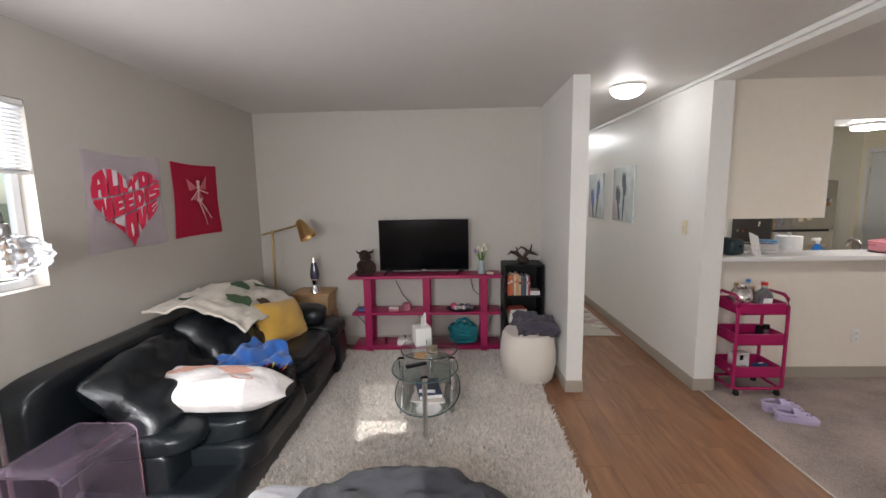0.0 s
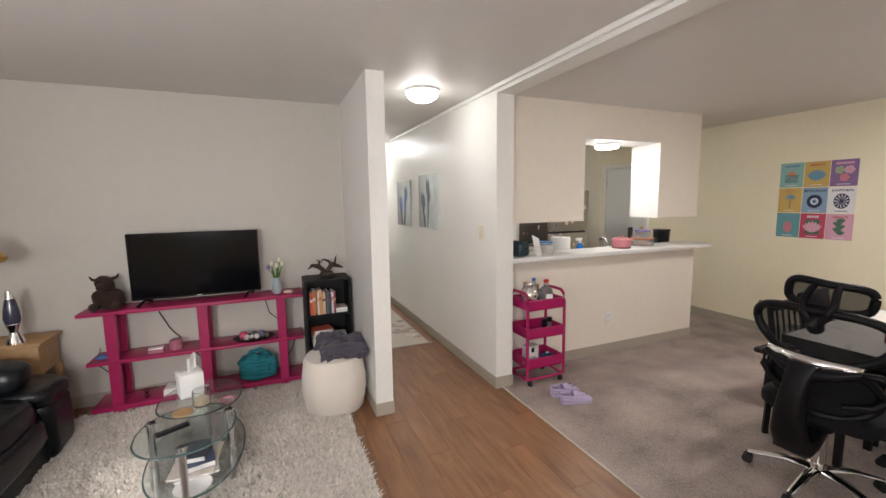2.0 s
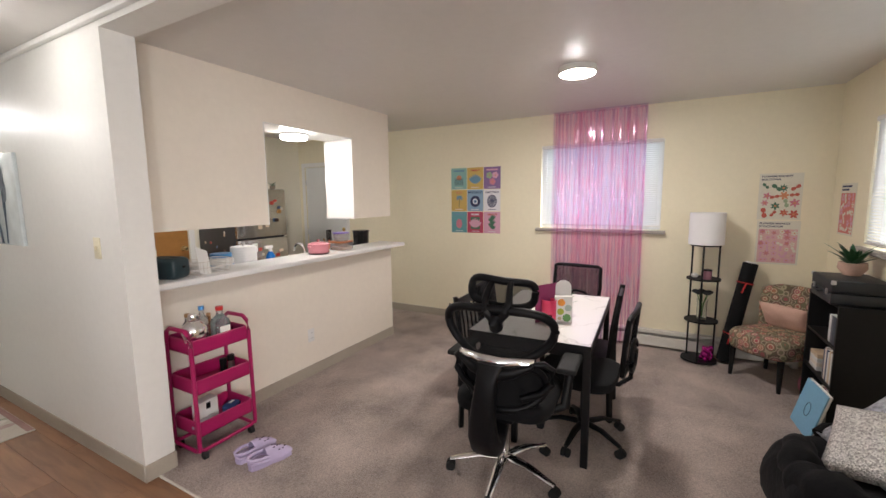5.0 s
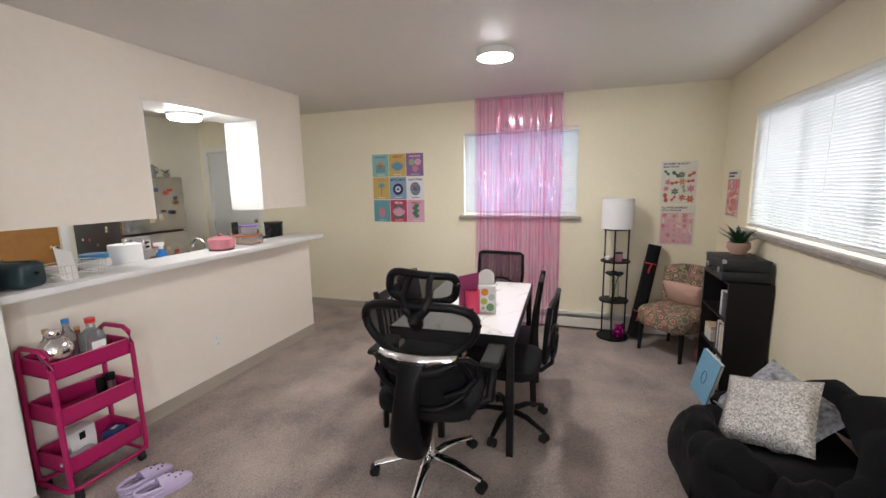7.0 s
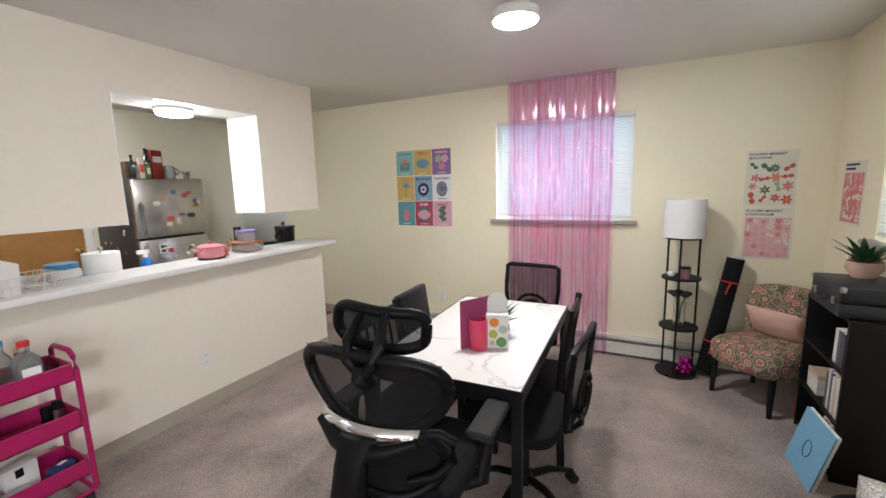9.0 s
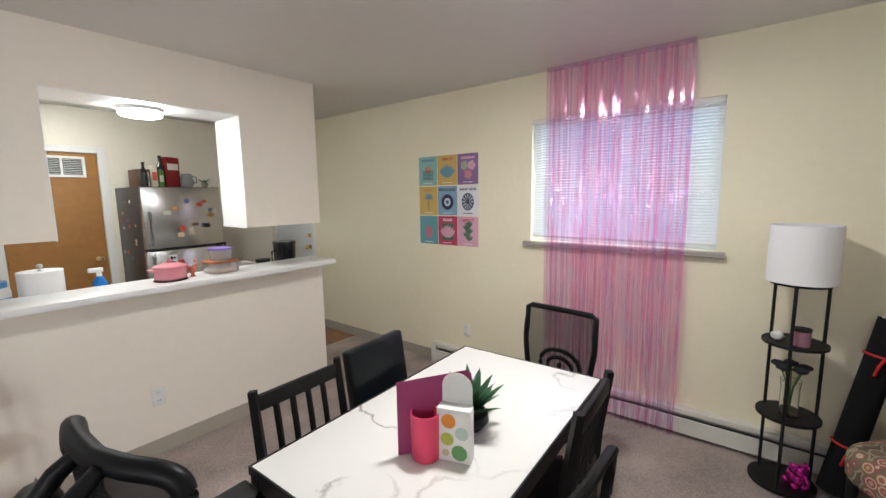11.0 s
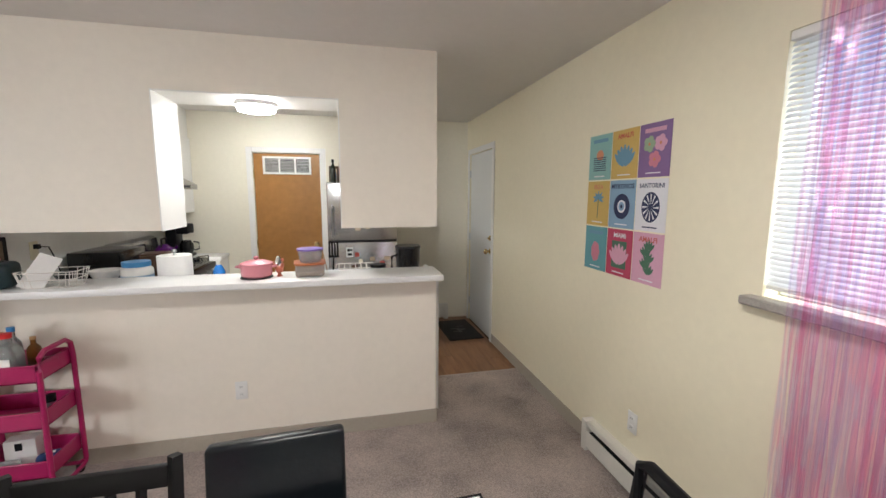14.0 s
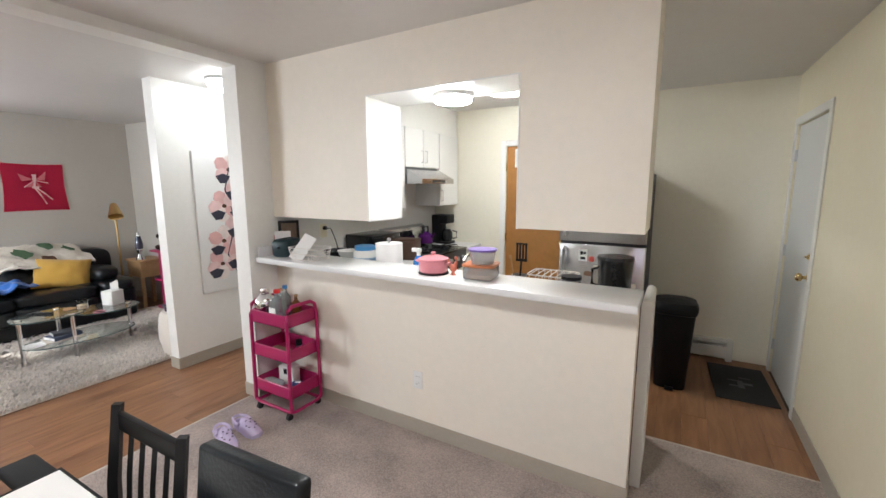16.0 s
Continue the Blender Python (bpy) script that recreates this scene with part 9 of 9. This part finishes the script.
part("trivet", lathe(B(), [(0, 0), (0.09, 0), (0.09, 0.005), (0, 0.005)], 28), black_metal, t)
bm = B()
rounded(bm, (0, 0, 0.04), (0.022, 0.016, 0.022), 2.2, 16, 10)
tube(bm, [(0.012, 0, 0.05), (0.02, 0, 0.075), (0.018, 0, 0.09)], [0.012, 0.010, 0.006], 8)
rounded(bm, (0.018, 0, 0.098), (0.01, 0.006, 0.012), 2, 10, 6)
tube(bm, [(-0.012, 0, 0.045), (-0.032, 0, 0.075), (-0.028, 0, 0.095)], [0.012, 0.010, 0.003], 8)
lathe(bm, [(0, 0), (0.018, 0), (0.012, 0.006), (0.008, 0.022), (0, 0.022)], 14)
ob = part("rooster_figurine", bm, mat("rooster_paint", (0.55, 0.16, 0.10), 0.35, var=0.6, fine=45, coarse=30))
ob.location = (3.725, 3.50, BT)
tagged(ob, "small painted red and white rooster figurine on the bar", "figurine")
clearp = mat("clear_plastic", (0.85, 0.86, 0.87), 0.12, trans=0.75, var=0.03, bump=0)
orange_l = mat("lid_orange", (0.55, 0.17, 0.06), 0.4, trans=0.2)
purple_l = mat("lid_purple", (0.16, 0.10, 0.38), 0.4)
t = thing("food_container", "clear food container with an orange lid on the bar", "container", 3.90, 3.50, BT, 6)
bm = B()
rounded(bm, (0, 0, 0.037), (0.085, 0.085, 0.036), 8, 36, 10)
part("tub", bm, clearp, t)
part("food", rounded(B(), (0, 0, 0.02), (0.072, 0.072, 0.014), 6, 24, 8), mat("food_tan", (0.5, 0.30, 0.16), 0.8), t)
part("lid", prism(B(), oval(0.09, 0.09, 32, 6), 0.0735, 0.083), orange_l, t)
t = thing("food_container", "clear container with a purple lid stacked on top", "container", 3.905, 3.505, BT + 0.0835, 12)
part("tub", lathe(B(), [(0, 0.0), (0.062, 0.0), (0.072, 0.07), (0.069, 0.07), (0.059, 0.004), (0, 0.004)], 28), clearp, t)
part("lid", lathe(B(), [(0, 0.0705), (0.078, 0.0705), (0.078, 0.08), (0, 0.082)], 28), purple_l, t)

# ---------- on the worktop behind the bar ----------
WT = 0.908
t = thing("paper_towel", "white paper towel roll on a stand", "paper towel", 3.07, 3.76, WT)
part("roll", lathe(B(), [(0.02, 0.012), (0.095, 0.012), (0.095, 0.27), (0.02, 0.27)], 32), paper_white, t)
part("stand", lathe(B(), [(0, 0), (0.09, 0), (0.09, 0.01), (0.008, 0.012), (0.008, 0.285), (0.016, 0.292), (0.012, 0.305), (0, 0.306)], 20), steel, t)
tubw = thing("detergent_tub", "white tub with a blue screw lid", "tub", 2.867, 3.74, WT)
part("tub", lathe(B(), [(0, 0), (0.08, 0), (0.085, 0.02), (0.085, 0.19), (0.07, 0.21), (0, 0.21)], 28), white_plastic, tubw)
part("lid", lathe(B(), [(0.074, 0.2105), (0.074, 0.24), (0, 0.243)], 28), mat("lid_blue", (0.06, 0.24, 0.50), 0.4), tubw)
part("label", lathe(B(), [(0.0855, 0.05), (0.0858, 0.05), (0.0858, 0.16), (0.0855, 0.16)], 28), mat("label_blue", (0.25, 0.40, 0.58), 0.5), tubw)
t = thing("spray_bottle", "blue spray bottle with a white trigger", "spray bottle", 3.318, 3.76, WT)
part("bottle", lathe(B(), [(0, 0), (0.035, 0), (0.038, 0.02), (0.036, 0.16), (0.015, 0.20), (0, 0.20)], 20), mat("spray_blue", (0.02, 0.16, 0.50), 0.25), t)
part("trigger", box(B(), -0.05, 0.02, -0.012, 0.012, 0.225, 0.25, 0.004), white_plastic, t)
part("neck", cyl(B(), (0, 0, 0.20), (0, 0, 0.225), 0.014, seg=14), white_plastic, t)
t = thing("serving_bowl", "white bowl stacked behind the bar", "bowl", 2.69, 3.76, WT)
part("bowl", lathe(B(), [(0, 0.10), (0.04, 0.10), (0.085, 0.19), (0.082, 0.19), (0.038, 0.106), (0, 0.106)], 28), white_plastic, t)
part("stand", lathe(B(), [(0, 0), (0.06, 0), (0.06, 0.0995), (0, 0.0995)], 20), steel, t)
t = thing("frying_pan", "black pan resting behind the bar", "pan", 2.50, 3.86, WT)
part("pan", lathe(B(), [(0, 0.12), (0.10, 0.12), (0.125, 0.165), (0.122, 0.165), (0.098, 0.125), (0, 0.125)], 28), black_metal, t)
part("rest", lathe(B(), [(0, 0), (0.05, 0), (0.05, 0.1195), (0, 0.1195)], 16), steel, t)
t = thing("slow_cooker", "black lidded pot on the worktop's end", "pot", 4.546, 3.80, WT)
part("pot", lathe(B(), [(0, 0), (0.075, 0), (0.078, 0.01), (0.088, 0.27), (0.092, 0.275), (0, 0.275)], 28), enamel_black, t)
part("lid", lathe(B(), [(0.093, 0.2755), (0.09, 0.29), (0, 0.295)], 28), enamel_black, t)
part("handle", tube(B(), [(-0.085, 0, 0.22), (-0.115, 0, 0.21), (-0.115, 0, 0.13), (-0.08, 0, 0.12)], 0.008, 8), enamel_black, t)
t = thing("utensil_crock", "steel crock holding a black spatula", "utensils", 4.02, 3.78, WT)
part("crock", lathe(B(), [(0, 0), (0.045, 0), (0.045, 0.14), (0.042, 0.14), (0.042, 0.004), (0, 0.004)], 20), steel, t)
bm = B()
cyl(bm, (0, 0, 0.01), (0.012, 0, 0.22), 0.006, seg=8)
for k in range(4):
    box(bm, -0.02 + 0.018 * k, -0.008 + 0.018 * k, -0.002, 0.002, 0.235, 0.32)
box(bm, -0.022, 0.048, -0.002, 0.002, 0.22, 0.235)
box(bm, -0.022, 0.048, -0.002, 0.002, 0.32, 0.33)
part("spatula", bm, black_plastic, t)
part("wooden_spoon", tube(B(), [(-0.01, 0.0, 0.01), (-0.05, 0.0, 0.22), (-0.06, 0.0, 0.25)], [0.005, 0.006, 0.014], 8, flat=0.5), oak, t)
t = thing("jar_lid", "round black lid lying on the worktop", "lid", 4.33, 3.76, WT)
part("canister", lathe(B(), [(0, 0), (0.05, 0), (0.05, 0.15), (0, 0.15)], 20), clearp, t)
part("lid", lathe(B(), [(0.055, 0.1505), (0.055, 0.168), (0, 0.17)], 24), black_plastic, t)
t = thing("dish_rack", "small white wire dish rack by the sink", "dish rack", 4.18, 3.95, WT)
for k in range(7):
    part("wire", tube(B(), [(-0.12 + 0.04 * k, -0.1, 0.0), (-0.12 + 0.04 * k, -0.1, 0.13), (-0.12 + 0.04 * k, 0.1, 0.13), (-0.12 + 0.04 * k, 0.1, 0.0)], 0.003, 6), wire, t)
part("rail", tube(B(), [(x, y, 0.13) for x, y in oval(0.14, 0.105, 24, 8)], 0.004, 6, closed=True), wire, t)
t = thing("wall_socket", "white socket with a black plug and cord on the kitchen wall", "socket", 2.20, 3.98, 1.20, 90, group="wall sockets")
part("plate", box(B(), -0.036, 0.036, -0.006, 0, -0.057, 0.057, 0.003), ivory, t)
part("plug", box(B(), -0.014, 0.014, -0.035, -0.0065, 0.01, 0.04, 0.004), black_plastic, t)
part("cord", tube(B(), [(0, -0.035, 0.025), (0.02, -0.07, 0.02), (0.05, -0.08, -0.06), (0.10, -0.08, -0.20), (0.15, -0.10, -0.285)], 0.004, 6), black_plastic, t)

# ---------- floors ----------
floor_wood = bpy.data.materials.new("floor_wood")
floor_wood.use_nodes = True
nt = floor_wood.node_tree
b = nt.nodes["Principled BSDF"]
geo = nt.nodes.new("ShaderNodeNewGeometry")
info = nt.nodes.new("ShaderNodeObjectInfo")
comb = nt.nodes.new("ShaderNodeCombineXYZ")
nt.links.new(info.outputs["Random"], comb.inputs["Z"])
shift = nt.nodes.new("ShaderNodeVectorMath")
shift.operation = "MULTIPLY_ADD"
shift.inputs[1].default_value = (9, 1.3, 1)
scale9 = nt.nodes.new("ShaderNodeVectorMath")
scale9.operation = "SCALE"
scale9.inputs["Scale"].default_value = 40
nt.links.new(comb.outputs[0], scale9.inputs[0])
nt.links.new(geo.outputs["Position"], shift.inputs[0])
nt.links.new(scale9.outputs[0], shift.inputs[2])
grain = nt.nodes.new("ShaderNodeTexNoise")
grain.inputs["Scale"].default_value, grain.inputs["Detail"].default_value, grain.inputs["Distortion"].default_value = 2.2, 8, 0.6
nt.links.new(shift.outputs[0], grain.inputs["Vector"])
rampw = nt.nodes.new("ShaderNodeValToRGB")
rampw.color_ramp.elements[0].position, rampw.color_ramp.elements[0].color = 0.25, (0.175, 0.078, 0.036, 1)
rampw.color_ramp.elements[1].position, rampw.color_ramp.elements[1].color = 0.80, (0.345, 0.175, 0.083, 1)
nt.links.new(grain.outputs["Fac"], rampw.inputs["Fac"])
tone = nt.nodes.new("ShaderNodeMapRange")
tone.inputs["To Min"].default_value, tone.inputs["To Max"].default_value = 0.86, 1.12
nt.links.new(info.outputs["Random"], tone.inputs["Value"])
tint = nt.nodes.new("ShaderNodeVectorMath")
tint.operation = "SCALE"
nt.links.new(rampw.outputs["Color"], tint.inputs[0])
nt.links.new(tone.outputs["Result"], tint.inputs["Scale"])
nt.links.new(tint.outputs["Vector"], b.inputs["Base Color"])
bmp = nt.nodes.new("ShaderNodeBump")
bmp.inputs["Strength"].default_value, bmp.inputs["Distance"].default_value = 0.12, 0.001
nt.links.new(grain.outputs["Fac"], bmp.inputs["Height"])
nt.links.new(bmp.outputs["Normal"], b.inputs["Normal"])
b.inputs["Roughness"].default_value = 0.38

bm = B()
box(bm, WX - 0.14, EX + 0.14, SY - 0.14, 8.72, -0.12, -0.008)
floor = tagged(part("floor", bm, mat("subfloor", (0.06, 0.045, 0.03), 0.8), smooth=False), "brown wood-look plank floor", "floor", kind="structure")
plank_meshes = {}


def planks(x0, x1, y0, y1, w=0.152, length=1.22, along="y"):
    i = 0
    u = x0 if along == "y" else y0
    u_end, v0, v_end = (x1, y0, y1) if along == "y" else (y1, x0, x1)
    while u < u_end - 0.005:
        uw = min(w, u_end - u)
        v = v0 - (0.37 * i * length) % length
        while v < v_end - 0.005:
            a, c = max(v, v0), min(v + length, v_end)
            if c - a > 0.01:
                key = (round(uw, 3), round(c - a, 3), along)
                if key not in plank_meshes:
                    bm = B()
                    sx, sy = (uw, c - a) if along == "y" else (c - a, uw)
                    box(bm, 0.0006, sx - 0.0006, 0.0006, sy - 0.0006, -0.008, 0, 0.0008, 1)
                    ob = part("plank", bm, floor_wood, floor, smooth=False)
                    plank_meshes[key] = ob.data
                else:
                    ob = new("plank", plank_meshes[key])
                    ob.parent = floor
                ob.location = (u, a, 0) if along == "y" else (a, u, 0)
            v += length
        u += w
        i += 1


planks(0.60, 2.10, SY, 8.60)
planks(2.10, 3.20, 7.40, 8.60)
planks(WX, 0.60, SY, TVY, 0.152)
planks(2.20, EX, 4.185, KN, along="y")
planks(2.20, 4.69, 3.62, 4.185, along="y")

# carpet of the dining side
carpet = mat("carpet", (0.44, 0.36, 0.32), 0.95, var=0.62, fine=140, coarse=2.6, bump=1.0, bump_scale=190, dist=0.016, spec=0.1, sheen=0.2)
bm = B()
prism(bm, [(2.112, SY), (EX, SY), (EX, 4.182), (4.69, 4.182), (4.69, 3.50), (2.20, 3.50), (2.20, 3.275), (2.112, 3.275)], -0.008, 0.004)
tagged(part("floor_carpet", bm, carpet, smooth=False), "worn taupe cut-pile carpet of the dining area", "carpet", kind="structure")
bm = B()
box(bm, 2.098, 2.114, SY, 3.27, 0, 0.007, 0.003, 1)
tagged(part("trim_threshold", bm, mat("threshold", (0.55, 0.50, 0.44), 0.5), smooth=False), "pale strip where carpet meets wood floor", "trim", kind="structure")
bm = B()
box(bm, 4.69, EX, 4.178, 4.190, 0, 0.006, 0.002, 1)
tagged(part("trim_threshold_2", bm, bpy.data.materials["threshold"], smooth=False), "pale strip between carpet and kitchen floor", "trim", kind="structure")

# outdoors
lawn = mat("lawn", (0.10, 0.13, 0.05), 0.9, var=0.3, fine=20, coarse=0.6, bump=0.4, bump_scale=60, dist=0.02)
bm = B()
vs = [bm.verts.new(p) for p in ((-600, -600, -0.5), (600, -600, -0.5), (600, 600, -0.5), (-600, 600, -0.5))]
bm.faces.new(vs)
tagged(part("ground", bm, lawn, smooth=False), "grassy ground outside the windows", "ground", kind="structure")
